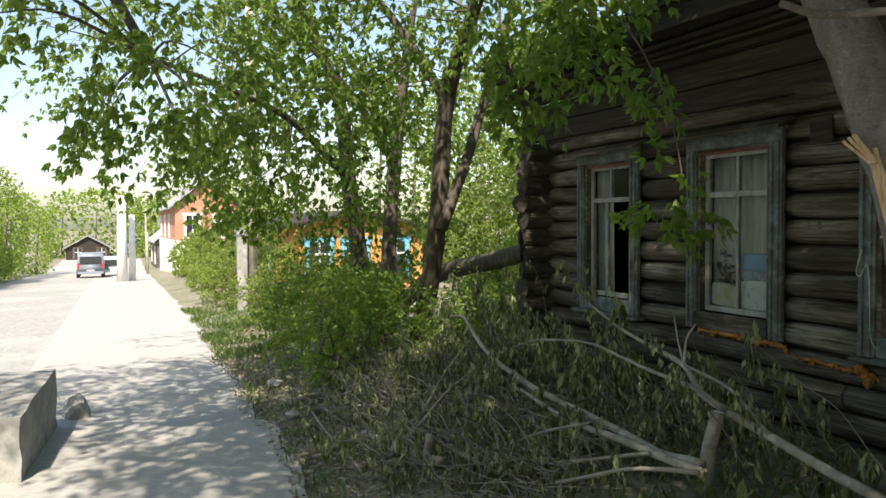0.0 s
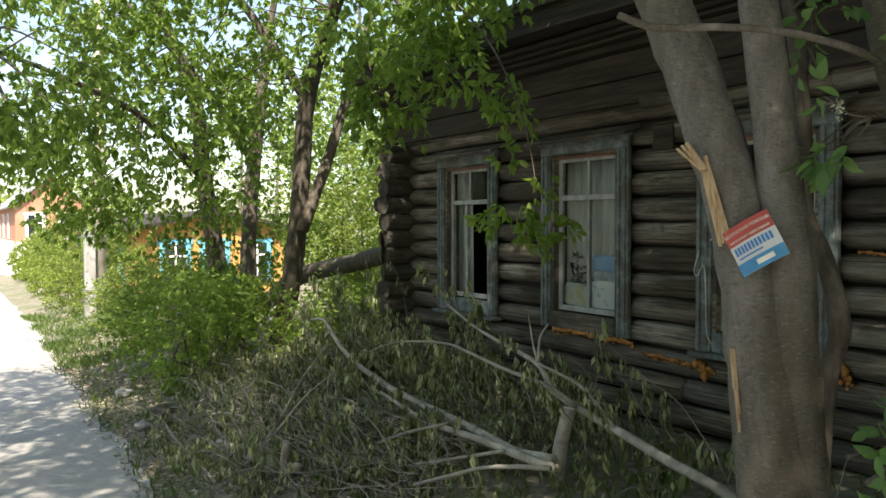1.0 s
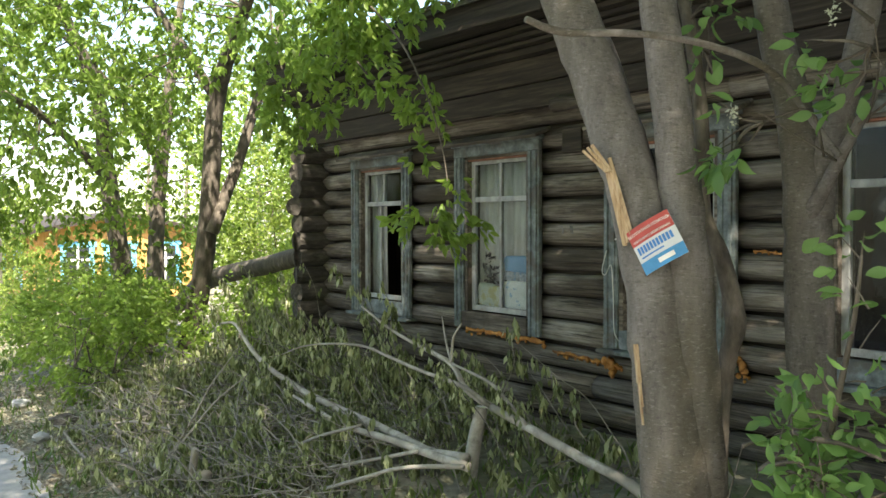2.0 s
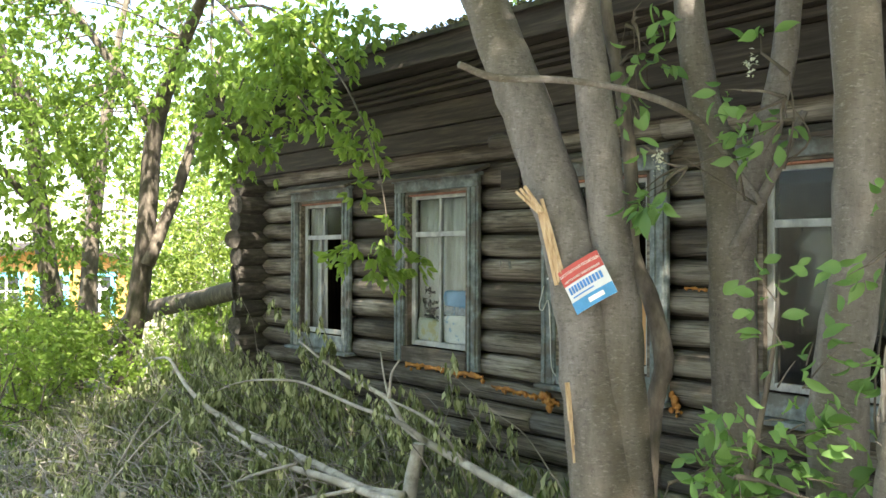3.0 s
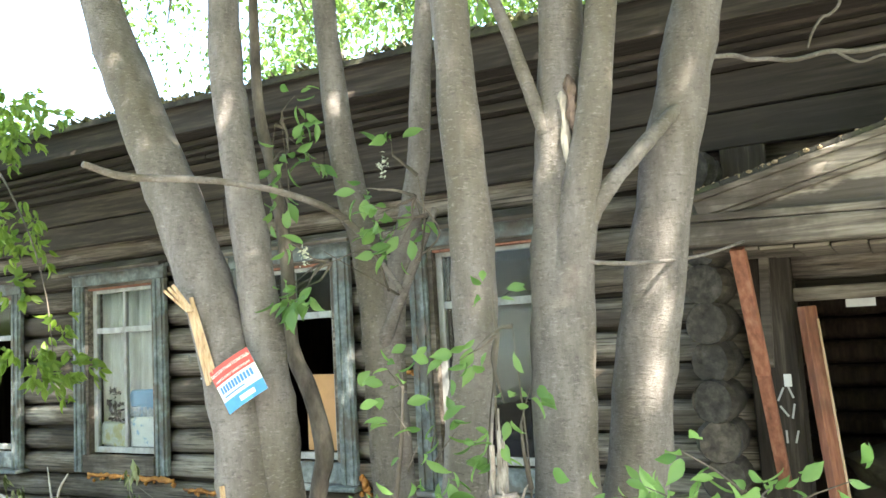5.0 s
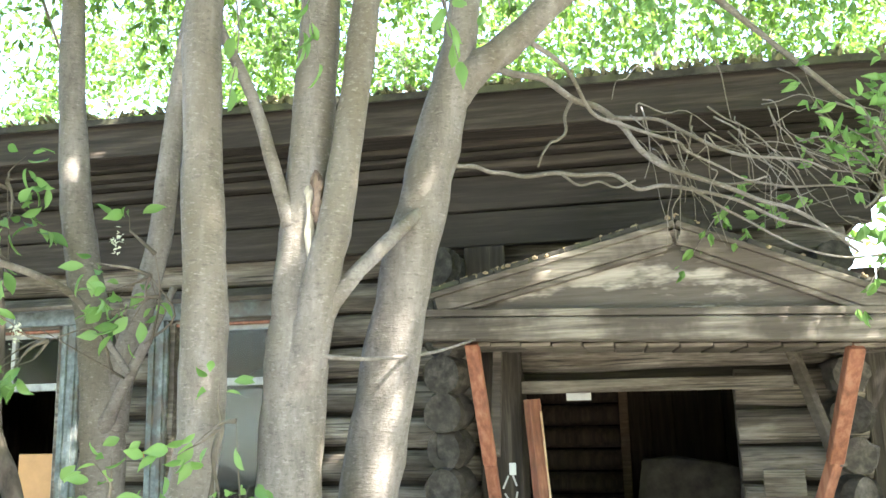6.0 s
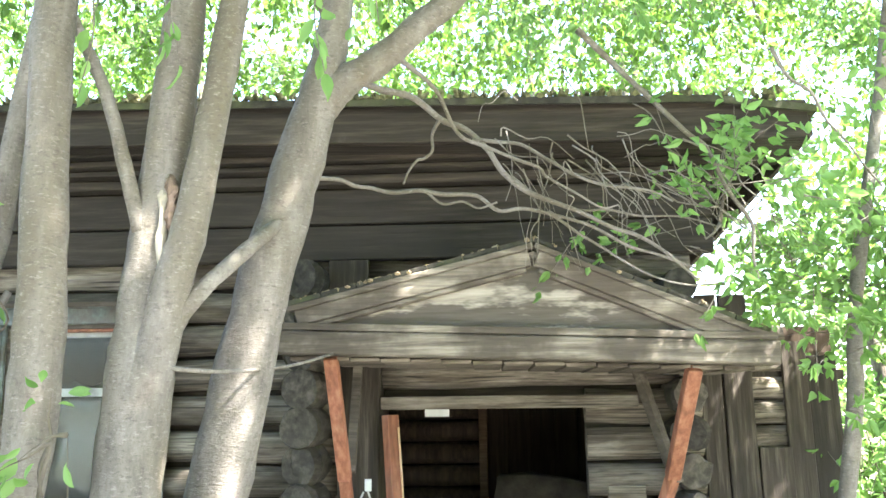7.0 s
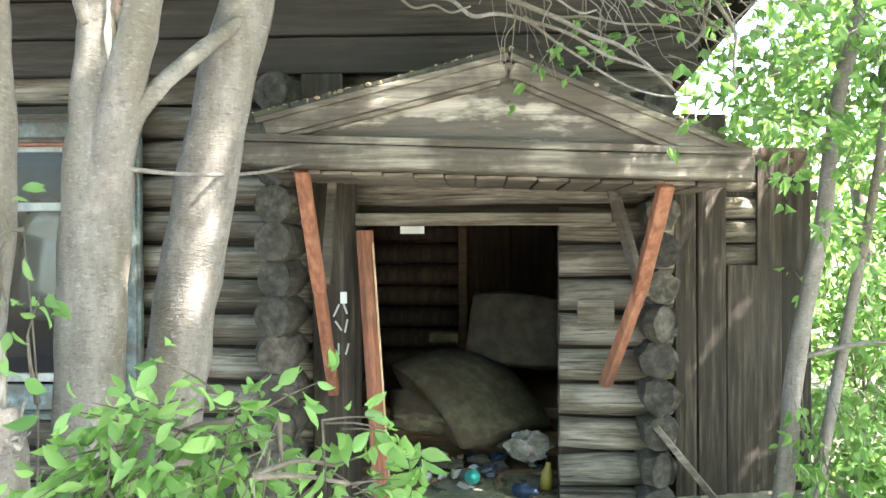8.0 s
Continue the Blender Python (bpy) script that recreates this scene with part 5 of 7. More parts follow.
for j, pts in enumerate((
        [(0.24, 3.2, 2.68, 0.012), (0.36, 3.4, 2.68, 0.012), (0.48, 3.5, 2.67, 0.011), (0.67, 3.5, 2.68, 0.012), (0.9, 3.5, 2.63, 0.011), (1.12, 3.5, 2.59, 0.01), (1.38, 3.5, 2.5, 0.009), (1.63, 3.5, 2.38, 0.008), (1.8, 3.5, 2.3, 0.006)],
        [(0.45, 3.15, 3.0, 0.02), (0.54, 3.35, 3.07, 0.019), (0.77, 3.5, 2.98, 0.017), (0.95, 3.5, 2.83, 0.016), (1.12, 3.5, 2.66, 0.015), (1.32, 3.5, 2.55, 0.012), (1.55, 3.5, 2.47, 0.01), (1.79, 3.5, 2.3, 0.007)],
        [(0.77, 3.5, 2.98, 0.01), (0.72, 3.48, 2.86, 0.008), (0.66, 3.46, 2.76, 0.007), (0.62, 3.45, 2.69, 0.005)],
        [(0.9, 3.5, 2.88, 0.011), (1.1, 3.48, 2.84, 0.01), (1.3, 3.46, 2.72, 0.009), (1.5, 3.45, 2.64, 0.007), (1.7, 3.45, 2.6, 0.005)],
        [(0.7, 3.5, 2.67, 0.007), (0.85, 3.47, 2.58, 0.006), (1.0, 3.45, 2.57, 0.005)],
        [(1.2, 3.5, 2.57, 0.008), (1.4, 3.52, 2.42, 0.007), (1.6, 3.5, 2.3, 0.006), (1.85, 3.5, 2.25, 0.004)],
        [(1.35, 3.5, 3.35, 0.016), (1.68, 3.5, 2.98, 0.014), (1.84, 3.5, 2.79, 0.012), (1.99, 3.5, 2.51, 0.01), (2.0, 3.5, 2.27, 0.006)],
        [(2.14, 3.5, 3.24, 0.01), (2.26, 3.5, 3.05, 0.009), (2.41, 3.5, 2.81, 0.007), (2.52, 3.5, 2.65, 0.005)],
        [(0.62, 3.2, 3.12, 0.012), (0.87, 3.4, 2.9, 0.01), (1.06, 3.4, 2.77, 0.009), (1.18, 3.4, 2.7, 0.008), (1.3, 3.4, 2.62, 0.006), (1.47, 3.4, 2.54, 0.004)],
        [(1.05, 3.5, 2.72, 0.009), (1.3, 3.55, 2.6, 0.007), (1.6, 3.58, 2.58, 0.006), (1.95, 3.6, 2.5, 0.004)])):
    rg_b = np.random.default_rng(700 + j)
    pts = [tuple(v) for v in spline(pts, 2)]
    pts = [pts[0]] + [(p[0] + rg_b.normal(0, 0.012), p[1], p[2] + rg_b.normal(0, 0.014), p[3] * 0.78) for p in pts[1:]]
    trunk_limb(tree_e, pts, 40 + j, "dry_branch", "grey drooping dry branch", M_BARK, 7, 0.02)
trunk_limb(tree_d, [(-0.05, 2.68, 1.93, 0.008), (0.1, 2.85, 1.92, 0.007), (0.22, 3.2, 1.95, 0.006), (0.33, 3.5, 2.01, 0.005)], 60, "thin_branch", "", None, 6, 0)



def dry_tangle():
    rng = np.random.default_rng(17)
    V, F = [], []
    for k in range(110):
        p = np.array((rng.uniform(0.95, 2.25), rng.uniform(3.35, 3.65), 0.0))
        p[2] = 3.12 - 0.42 * (p[0] - 0.5) + rng.normal(0, 0.16)
        d = np.array((rng.normal(0.5, 0.5), rng.normal(0, 0.25), rng.normal(-0.5, 0.4)))
        L = rng.uniform(0.2, 0.5)
        r = rng.uniform(0.0018, 0.0045)
        q = [(*(p + d * L * t + np.array((0, 0, -0.15 * t * t)) + rng.normal(0, 0.017, 3)), r * (1 - 0.6 * t)) for t in (0, 0.25, 0.5, 0.75, 1)]
        if min(v[2] for v in q) < 2.3:
            continue
        tube_data(spline(q, 3), 5, 0, 0, V, F)
    link("dry_twig", mesh_from("dry_twig", V, F), M_BARK, tree_e, "tangle of thin dry grey twigs", True)["kind"] = "stuff"


dry_tangle()

snag = thing("broken_stump", (-0.2, 2.35, 0.25), "splintered broken tree stump with torn pale wood", "stump")
tube("stump_stem", [(-0.2, 2.36, 0.2, 0.07), (-0.19, 2.36, 0.7, 0.06), (-0.18, 2.36, 1.05, 0.056), (-0.18, 2.36, 1.22, 0.05), (-0.185, 2.36, 1.29, 0.036)], M_BARK, snag, 12, 0.09, 4, 21)
rg = random.Random(3)
for k in range(5):
    top, lean = 1.36 + 0.04 * ((k * 3) % 5), 0.006 * (k - 2)
    bm = bmesh.new()
    bar(bm, (-0.222 + 0.009 * k, 2.36 - 0.006 * (k % 2), 1.16), (-0.216 + 0.007 * k + lean, 2.358, top - 0.06), 0.013, 0.009, 25 * k)
    bar(bm, (-0.216 + 0.007 * k + lean, 2.358, top - 0.065), (-0.206 + 0.004 * k + lean, 2.356, top), 0.006, 0.005, 25 * k)
    part("splinter", bm, M_TORN, snag, "tall grey splinter")
for k in range(30):
    x, y, z = -0.175 + rg.uniform(-0.03, 0.045), 2.35 + rg.uniform(-0.035, 0.02), rg.uniform(1.17, 1.29)
    d = Vector((rg.gauss(0.15, 0.6), rg.gauss(-0.1, 0.35), rg.gauss(0.35, 0.6))).normalized() * rg.uniform(0.015, 0.06)
    r = rg.uniform(0.003, 0.008)
    V, F = tube_data([(x - d.x * 0.4, y - d.y * 0.4, z - 0.03, r), (x + d.x * 0.5, y + d.y * 0.5, z + d.z * 0.5, r * 0.9), (x + d.x, y + d.y, z + d.z, r * 0.35)], 5, 0.35, 62 + k)
    link("splinter", mesh_from("splinter", V, F), M_TORN, snag, "")

# crowns over the house front
ROOTS_FRONT = {
    "a": [(-2.2, 2.55, 3.8), (-2.6, 2.6, 5.0), (-1.4, 2.7, 4.2), (-1.3, 2.8, 5.4), (-1.9, 2.5, 3.1)],
    "b": [(-1.2, 3.0, 3.8), (-1.2, 3.1, 4.8), (-0.6, 3.1, 4.0)],
    "d": [(0.0, 2.8, 4.2), (0.1, 2.9, 5.5), (0.25, 2.8, 4.2), (-0.3, 2.65, 4.4)],
    "e": [(0.45, 3.15, 4.2), (0.5, 3.2, 5.4), (1.4, 3.2, 4.1), (1.9, 3.3, 5.0), (1.55, 3.5, 2.5), (1.9, 3.58, 2.52)],
}
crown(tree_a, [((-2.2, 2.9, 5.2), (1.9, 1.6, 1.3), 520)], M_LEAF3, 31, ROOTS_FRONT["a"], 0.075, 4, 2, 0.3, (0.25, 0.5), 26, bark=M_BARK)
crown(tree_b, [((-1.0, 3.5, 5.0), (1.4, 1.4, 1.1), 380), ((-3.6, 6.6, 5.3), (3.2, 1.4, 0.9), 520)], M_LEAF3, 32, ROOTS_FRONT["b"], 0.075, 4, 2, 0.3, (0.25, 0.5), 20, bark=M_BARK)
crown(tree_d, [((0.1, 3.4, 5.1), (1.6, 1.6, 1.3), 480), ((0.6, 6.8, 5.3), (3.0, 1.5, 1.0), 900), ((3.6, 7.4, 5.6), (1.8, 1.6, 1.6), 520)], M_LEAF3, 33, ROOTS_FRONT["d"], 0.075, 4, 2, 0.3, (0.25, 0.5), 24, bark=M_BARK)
crown(tree_e, [((1.6, 3.6, 5.0), (1.8, 1.7, 1.4), 560), ((1.75, 3.5, 2.62), (0.45, 0.25, 0.28), 34)], M_LEAF2, 34, ROOTS_FRONT["e"], 0.062, 4, 2, 0.3, (0.2, 0.45), 24, True, bark=M_BARK)


# the same trees' unseen upper crowns, added over path and street side as shade
def shade_crown(tree, volumes, seed, roots, material):
    crown(tree, volumes, material, seed, roots, 0.125, 4, 2, 0.3, (0.3, 0.6), 4, bark=M_BARK, clump=0.8, keep=-0.28)


shade_crown(tree_a, [((-3.4, 1.0, 6.1), (3.2, 2.6, 1.0), 780), ((-2.4, 2.6, 5.9), (1.6, 1.1, 0.6), 520)], 131, ROOTS_FRONT["a"], M_LEAF2)
shade_crown(tree_b, [((-0.4, 0.4, 6.3), (2.6, 2.6, 0.9), 1500)], 132, ROOTS_FRONT["b"], M_LEAF2)
shade_crown(tree_d, [((1.8, 1.0, 6.1), (2.6, 2.6, 1.0), 1500)], 133, ROOTS_FRONT["d"], M_LEAF2)
shade_crown(tree_e, [((4.0, 2.0, 5.8), (2.6, 2.6, 1.2), 1200), ((3.4, 2.6, 5.9), (1.3, 0.8, 0.5), 300)], 134, ROOTS_FRONT["e"], M_LEAF2)


def sprigs(tree, spots, seed):
    """Short leafy twigs that hang from a tree's lower boughs, each from its own point."""
    rng = np.random.default_rng(seed)
    B, T, W, V, F = [], [], [], [], []
    for x, y, z, n in spots:
        top = np.array((x + rng.normal(0, 0.05), y, z + 0.5))
        mid = np.array((x + rng.normal(0, 0.03), y, z + 0.22))
        line = spline([(*top, 0.004), (*mid, 0.003), (x, y, z, 0.0015)], 6)
        tube_data(line, 5, 0, 0, V, F)
        for k in range(n):
            p = line[-1 - int(rng.integers(0, 8))][:3]
            L = rng.uniform(0.06, 0.105)
            d = np.array((rng.normal(0, 0.45), rng.normal(0, 0.45), -1.0 + rng.normal(0, 0.25)))
            B.append(p)
            T.append(d / np.linalg.norm(d) * L)
            W.append(L * rng.uniform(0.36, 0.48))
    link("sprig", leaf_mesh("sprig", B, T, W, rng, "broad"), M_LEAF2, tree, "bright hanging leaves")["kind"] = "stuff"
    link("twig", mesh_from("twig", V, F), M_BARK, tree, "", True)["kind"] = "stuff"


sprigs(tree_e, [(0.467, 2.6, 2.8, 6), (0.45, 2.6, 2.95, 5), (0.556, 2.6, 2.96, 5), (0.62, 2.7, 3.0, 4)], 951)
sprigs(tree_d, [(-0.25, 2.55, 2.95, 5), (-0.242, 2.5, 2.72, 2), (-0.02, 2.55, 2.9, 5), (0.055, 2.5, 2.8, 4), (-0.2, 2.55, 3.05, 5)], 952)


# the poster on the twin stems
def build_poster():
    p = thing("poster", (-1.19, 2.37, 1.6), "small bent red, white and blue paper poster on the trunk", "poster")
    o = Vector((-1.193, 2.425, 1.612))
    ux = Vector((0.17, 0.035, 0.098)).normalized()
    uy = Vector((-0.075, -0.01, 0.148))
    uy = (uy - ux * uy.dot(ux)).normalized()
    nrm = ux.cross(uy)
    if nrm.y > 0:
        nrm = -nrm
    m = Matrix((ux, uy, ux.cross(uy))).transposed().to_4x4()
    m.translation = o + nrm * 0.02
    W, H = 0.172, 0.164
    def sheet(x0, x1, y0, y1, lift, material, name, label=""):
        bm = bmesh.new()
        n = 8
        g = {}
        for i in range(n + 1):
            for k in (0, 1):
                for side in (0, 1):
                    x = x0 + (x1 - x0) * i / n
                    y = (y0, y1)[k]
                    g[i, k, side] = bm.verts.new(m @ Vector((x, y, lift + 0.0012 * side - 0.012 * (2 * x / W) ** 2)))
        for i in range(n):
            bm.faces.new((g[i, 0, 1], g[i + 1, 0, 1], g[i + 1, 1, 1], g[i, 1, 1]))
            bm.faces.new((g[i, 0, 0], g[i, 1, 0], g[i + 1, 1, 0], g[i + 1, 0, 0]))
            for k in (0, 1):
                bm.faces.new((g[i, k, 0], g[i + 1, k, 0], g[i + 1, k, 1], g[i, k, 1]))
        return part(name, bm, material, p, label)
    sheet(-W / 2, W / 2, -H / 2, H / 2, 0, M_WHITE, "sheet")
    sheet(-W / 2, W / 2, H * 0.14, H / 2, 0.002, M_RED, "red_band")
    sheet(-W / 2, W / 2, -H / 2, -H * 0.24, 0.002, M_BLUE, "blue_band")
    for i in range(11):
        x = -0.073 + 0.0132 * i
        sheet(x, x + 0.0088, -H * 0.08, H * 0.08, 0.002, M_INK, "ink_bar")
    sheet(-0.015, 0.047, -H * 0.42, -H * 0.32, 0.004, M_CREAM, "pale_bar")
    sheet(-0.07, 0.023, -H * 0.17, -H * 0.14, 0.002, M_INK, "ink_bar")
    def words(text, x, y, size):
        cu = bpy.data.curves.new("lettering", "FONT")
        cu.body, cu.size, cu.align_x, cu.extrude = text, size, "CENTER", 0.0004
        ob = new("lettering", cu)
        cu.materials.append(M_CREAM)
        dg = bpy.context.evaluated_depsgraph_get()
        me = bpy.data.meshes.new_from_object(ob.evaluated_get(dg))
        bpy.data.objects.remove(ob)
        for v in me.vertices:
            v.co = m @ Vector((v.co.x + x, v.co.y + y, v.co.z + 0.0052 - 0.012 * (2 * (v.co.x + x) / W) ** 2))
        me.materials.clear()
        link("lettering", me, M_CREAM, p)
    words("БЕСПЛАТНАЯ ПОМОЩЬ", 0, H * 0.335, 0.0143)
    words("НАРКО-АЛКО ЗАВИСИМЫМ", 0, H * 0.185, 0.011)


build_poster()
tube("wire", [(-1.33, 2.42, 1.64, 0.003), (-1.40, 2.45, 1.62, 0.003)], M_WIRE, None, 5, 0, 2)
tagged(bpy.data.objects["wire"], "short pale wire hanging on the trunk", "wire")
tube("cord", [(-3.19, 4.5, 1.5, 0.004), (-3.23, 4.5, 1.36, 0.004), (-3.2, 4.5, 1.33, 0.004), (-3.15, 4.5, 1.4, 0.004), (-3.13, 4.5, 1.2, 0.004), (-3.12, 4.5, 0.95, 0.004), (-3.08, 4.5, 0.88, 0.004)], M_WIRE, None, 5, 0, 4)
tagged(bpy.data.objects["cord"], "loose white cord hanging by the window", "cord")


# ---- maples beside the footpath ----
def maple(at, limbs, volumes, seed, label, size=0.088, keep=0.06):
    t = thing("maple_tree", at, label, "tree", "maples beside the footpath")
    roots = []
    for j, pts in enumerate(limbs):
        trunk_limb(t, pts, seed + j, "trunk" if j == 0 else "limb", "", M_DARKBARK, 10, 0.05)
        roots += [tuple(p[:3]) for p in spline(pts[-4:], 4)]
    crown(t, volumes, M_LEAF, seed, roots, size, 4, 3, 0.5, (0.3, 0.6), 30, True, keep=keep, clump=1.3)
    return t


maple((-9.6, 4.0, 0.1), [
    [(-9.85, 4.0, -0.1, 0.17), (-9.6, 4.0, 0.5, 0.14), (-9.3, 4.0, 1.1, 0.125), (-9.05, 4.0, 2.0, 0.115), (-8.8, 4.0, 3.2, 0.10), (-8.1, 3.95, 3.85, 0.085), (-7.3, 3.8, 4.2, 0.06), (-6.2, 3.6, 4.5, 0.035)],
    [(-9.0, 4.0, 1.6, 0.08), (-8.95, 4.3, 2.4, 0.07), (-8.9, 4.55, 3.2, 0.06), (-8.8, 4.9, 4.4, 0.035)],
    [(-8.8, 4.0, 3.2, 0.07), (-9.2, 3.4, 4.3, 0.05), (-9.4, 2.6, 5.2, 0.03)]],
    [((-7.9, 3.4, 4.4), (2.2, 1.5, 1.2), 190), ((-9.4, 3.0, 4.4), (1.8, 1.8, 1.8), 230), ((-8.8, 5.6, 3.5), (1.2, 0.9, 1.2), 70)], 71,
    "leaning dark-trunked maple with dense drooping green leaves")
maple_over = maple((-10.5, 3.5, 0.1), [
    [(-10.5, 3.65, -0.2, 0.15), (-10.5, 3.4, 1.0, 0.125), (-10.5, 3.2, 2.4, 0.11), (-10.4, 3.05, 3.4, 0.09), (-10.0, 2.4, 4.6, 0.06), (-9.4, 1.6, 5.4, 0.03)],
    [(-10.5, 3.2, 2.3, 0.06), (-9.9, 2.3, 3.0, 0.045), (-9.2, 1.3, 3.3, 0.03), (-8.4, 0.5, 3.4, 0.015)]],
    [((-9.3, 1.4, 3.9), (1.9, 1.9, 1.7), 175), ((-10.2, 2.4, 2.75), (1.3, 1.3, 1.1), 270), ((-8.6, 0.2, 3.5), (1.4, 1.2, 1.0), 55), ((-6.9, 0.9, 2.75), (1.3, 1.3, 0.85), 85), ((-6.6, -0.4, 3.2), (1.1, 0.8, 0.7), 50)], 81,
    "dark-trunked maple spreading over the footpath")
maple((-11.6, 4.2, 0.0), [
    [(-11.6, 4.15, -0.3, 0.15), (-11.5, 4.16, 1.6, 0.12), (-11.4, 4.26, 3.0, 0.10), (-11.2, 4.4, 4.6, 0.06), (-11.0, 4.6, 6.0, 0.03)],
    [(-11.4, 4.2, 2.6, 0.06), (-11.0, 3.4, 3.6, 0.05), (-10.6, 2.2, 4.6, 0.03)]],
    [((-11.2, 3.8, 4.6), (1.9, 2.2, 2.0), 260), ((-12.5, 1.2, 4.2), (1.6, 2.4, 1.6), 80), ((-12.0, 4.7, 2.2), (1.0, 1.0, 1.1), 130)], 91,
    "dark-trunked maple behind the others beside the path")

# unseen leaf masses, set far from this maple to shade path and house corner
shade_crown(maple_over, [((-4.8, -1.8, 6.4), (3.4, 2.2, 0.9), 560), ((-4.2, 2.7, 6.0), (0.75, 0.6, 0.5), 170)], 135, [(-9.4, 1.6, 5.4), (-8.4, 0.5, 3.4), (-9.0, 0.5, 5.0)], M_LEAF)

# a maple bough that hangs before the house corner
bough = thing("maple_bough", (-5.2, 3.5, 3.0), "hanging maple bough with bright drooping leaves before the wall", "branch")
hang = [[(-6.9, 3.7, 4.35, 0.03), (-6.0, 3.5, 3.9, 0.022), (-5.2, 3.35, 3.4, 0.015), (-4.6, 3.3, 2.95, 0.009), (-4.2, 3.3, 2.6, 0.005)],
        [(-6.0, 3.5, 3.9, 0.016), (-4.9, 3.3, 3.6, 0.011), (-4.0, 3.25, 3.0, 0.008), (-3.6, 3.25, 2.5, 0.005), (-3.45, 3.27, 2.1, 0.004), (-3.4, 3.28, 1.75, 0.003)],
        [(-5.2, 3.35, 3.4, 0.01), (-5.3, 3.2, 2.9, 0.006), (-5.4, 3.15, 2.55, 0.004)],
        [(-6.6, 3.65, 4.15, 0.018), (-6.1, 3.4, 3.5, 0.011), (-5.7, 3.3, 3.0, 0.006)]]
for j, pts in enumerate(hang):
    trunk_limb(bough, pts, 200 + j, "bough", "", M_DARKBARK, 6, 0)
rng_h = np.random.default_rng(77)
hp = np.concatenate([clumpy(rng_h, c, r, n, 2.0, -0.1) for c, r, n in (
    ((-5.0, 3.3, 3.0), (0.75, 0.4, 0.45), 44), ((-5.5, 3.3, 3.35), (0.85, 0.5, 0.5), 44), ((-3.85, 3.25, 2.65), (0.4, 0.2, 0.25), 10), ((-3.5, 3.27, 1.85), (0.12, 0.12, 0.26), 10),
    ((-4.3, 3.3, 3.3), (0.6, 0.3, 0.35), 44), ((-5.4, 3.2, 2.65), (0.35, 0.2, 0.25), 12))])
hd = rng_h.normal(0, 0.6, hp.shape) + np.array((0.4, -0.2, -0.35))
hb, ht, hw = twig_leaves(hp, hd, rng_h.uniform(0.16, 0.34, len(hp)), rng_h, 4, 3, 0.082, 0.5, 0.44)
link("crown", leaf_mesh("crown", hb, ht, hw, rng_h, "broad"), M_LEAF, bough, "bright drooping leaves")

# fallen trunk against the house corner
tagged(tube("fallen_trunk", [(-7.5, 4.85, 1.42, 0.11), (-8.6, 4.9, 1.28, 0.12), (-9.8, 5.05, 1.12, 0.125), (-12.2, 5.25, 0.8, 0.14), (-14.5, 5.4, 0.1, 0.16)], M_DARKBARK, None, 10, 0.06, 4, 4),
       "dark fallen trunk resting against the house corner", "log")


# ---- undergrowth ----
def shrub(at, volumes, seed, label, material, size=0.06, stems=7, group="", name="shrub", leaflets=3, nodes=4, fine=False, category="shrub", length=(0.15, 0.35)):
    thick = 0.005 if name == "sapling" else 0.014
    s = thing(name, at, label, category, group)
    rng = np.random.default_rng(seed)
    roots = []
    V, F = [], []
    c0, r0, _ = volumes[0]
    for k in range(stems):
        top = np.array(c0) + rng.uniform(-0.7, 0.7, 3) * np.array(r0)
        base = np.array(at) + np.array((*rng.normal(0, 0.1 if thick > 0.01 else 0.02, 2), 0))
        mid = (base + top) / 2 + rng.normal(0, 0.06, 3)
        tube_data(spline([(*base, thick), (*mid, thick * 0.7), (*top, thick * 0.3)], 4), 5, 0, 0, V, F)
        roots += [mid, top]
    link("stem", mesh_from("stem", V, F), M_DARKBARK, s, "thin woody stems", True)["kind"] = "stuff"
    crown(s, volumes, material, seed, roots, size, nodes, leaflets, 0.25, length, 10, fine, clump=1.8, keep=-0.12)
    return s


shrub((-8.6, 2.7, 0.0), [((-8.4, 2.55, 0.45), (0.9, 0.6, 0.55), 150), ((-9.2, 3.0, 0.6), (0.7, 0.7, 0.65), 150)], 301, "dense green maple seedlings beside the path", M_LEAF, 0.07)
shrub((-10.2, 2.9, -0.1), [((-10.2, 2.9, 0.5), (1.2, 0.9, 0.72), 330)], 302, "dense green undergrowth around the trunks", M_LEAF, 0.07)
shrub((-12.6, 3.4, -0.2), [((-12.6, 3.4, 0.4), (1.4, 1.2, 0.8), 420)], 303, "bright green undergrowth beside the path", M_HEDGE)
shrub((-9.8, 5.2, 0.2), [((-9.6, 5.6, 0.55), (1.6, 1.0, 0.75), 480)], 304, "sunlit green undergrowth behind the fallen trunk", M_LEAF)
shrub((-15.5, 3.6, -0.3), [((-15.5, 3.6, 0.1), (1.6, 1.4, 0.75), 330)], 305, "sunlit green shrub beside the path", M_HEDGE)
shrub((-21.5, 3.4, -0.6), [((-21.5, 3.6, 0.5), (1.7, 1.3, 1.3), 420)], 306, "sunlit round green shrub at the path's edge", M_HEDGE, 0.08)
shrub((-25.5, 3.2, -0.7), [((-25.5, 3.4, 0.6), (1.6, 1.0, 1.5), 420)], 307, "tall sunlit lilac shrub at the path's edge", M_HEDGE, 0.08)
shrub((-33.0, 3.6, -1.0), [((-33.0, 3.8, 0.1), (2.0, 0.9, 1.2), 300)], 321, "sunlit green shrub along the footpath", M_HEDGE, 0.11)
shrub((-40.0, 4.2, -1.3), [((-40.0, 4.4, 0.0), (2.6, 1.1, 1.5), 300)], 322, "sunlit green shrub along the footpath", M_HEDGE, 0.14)
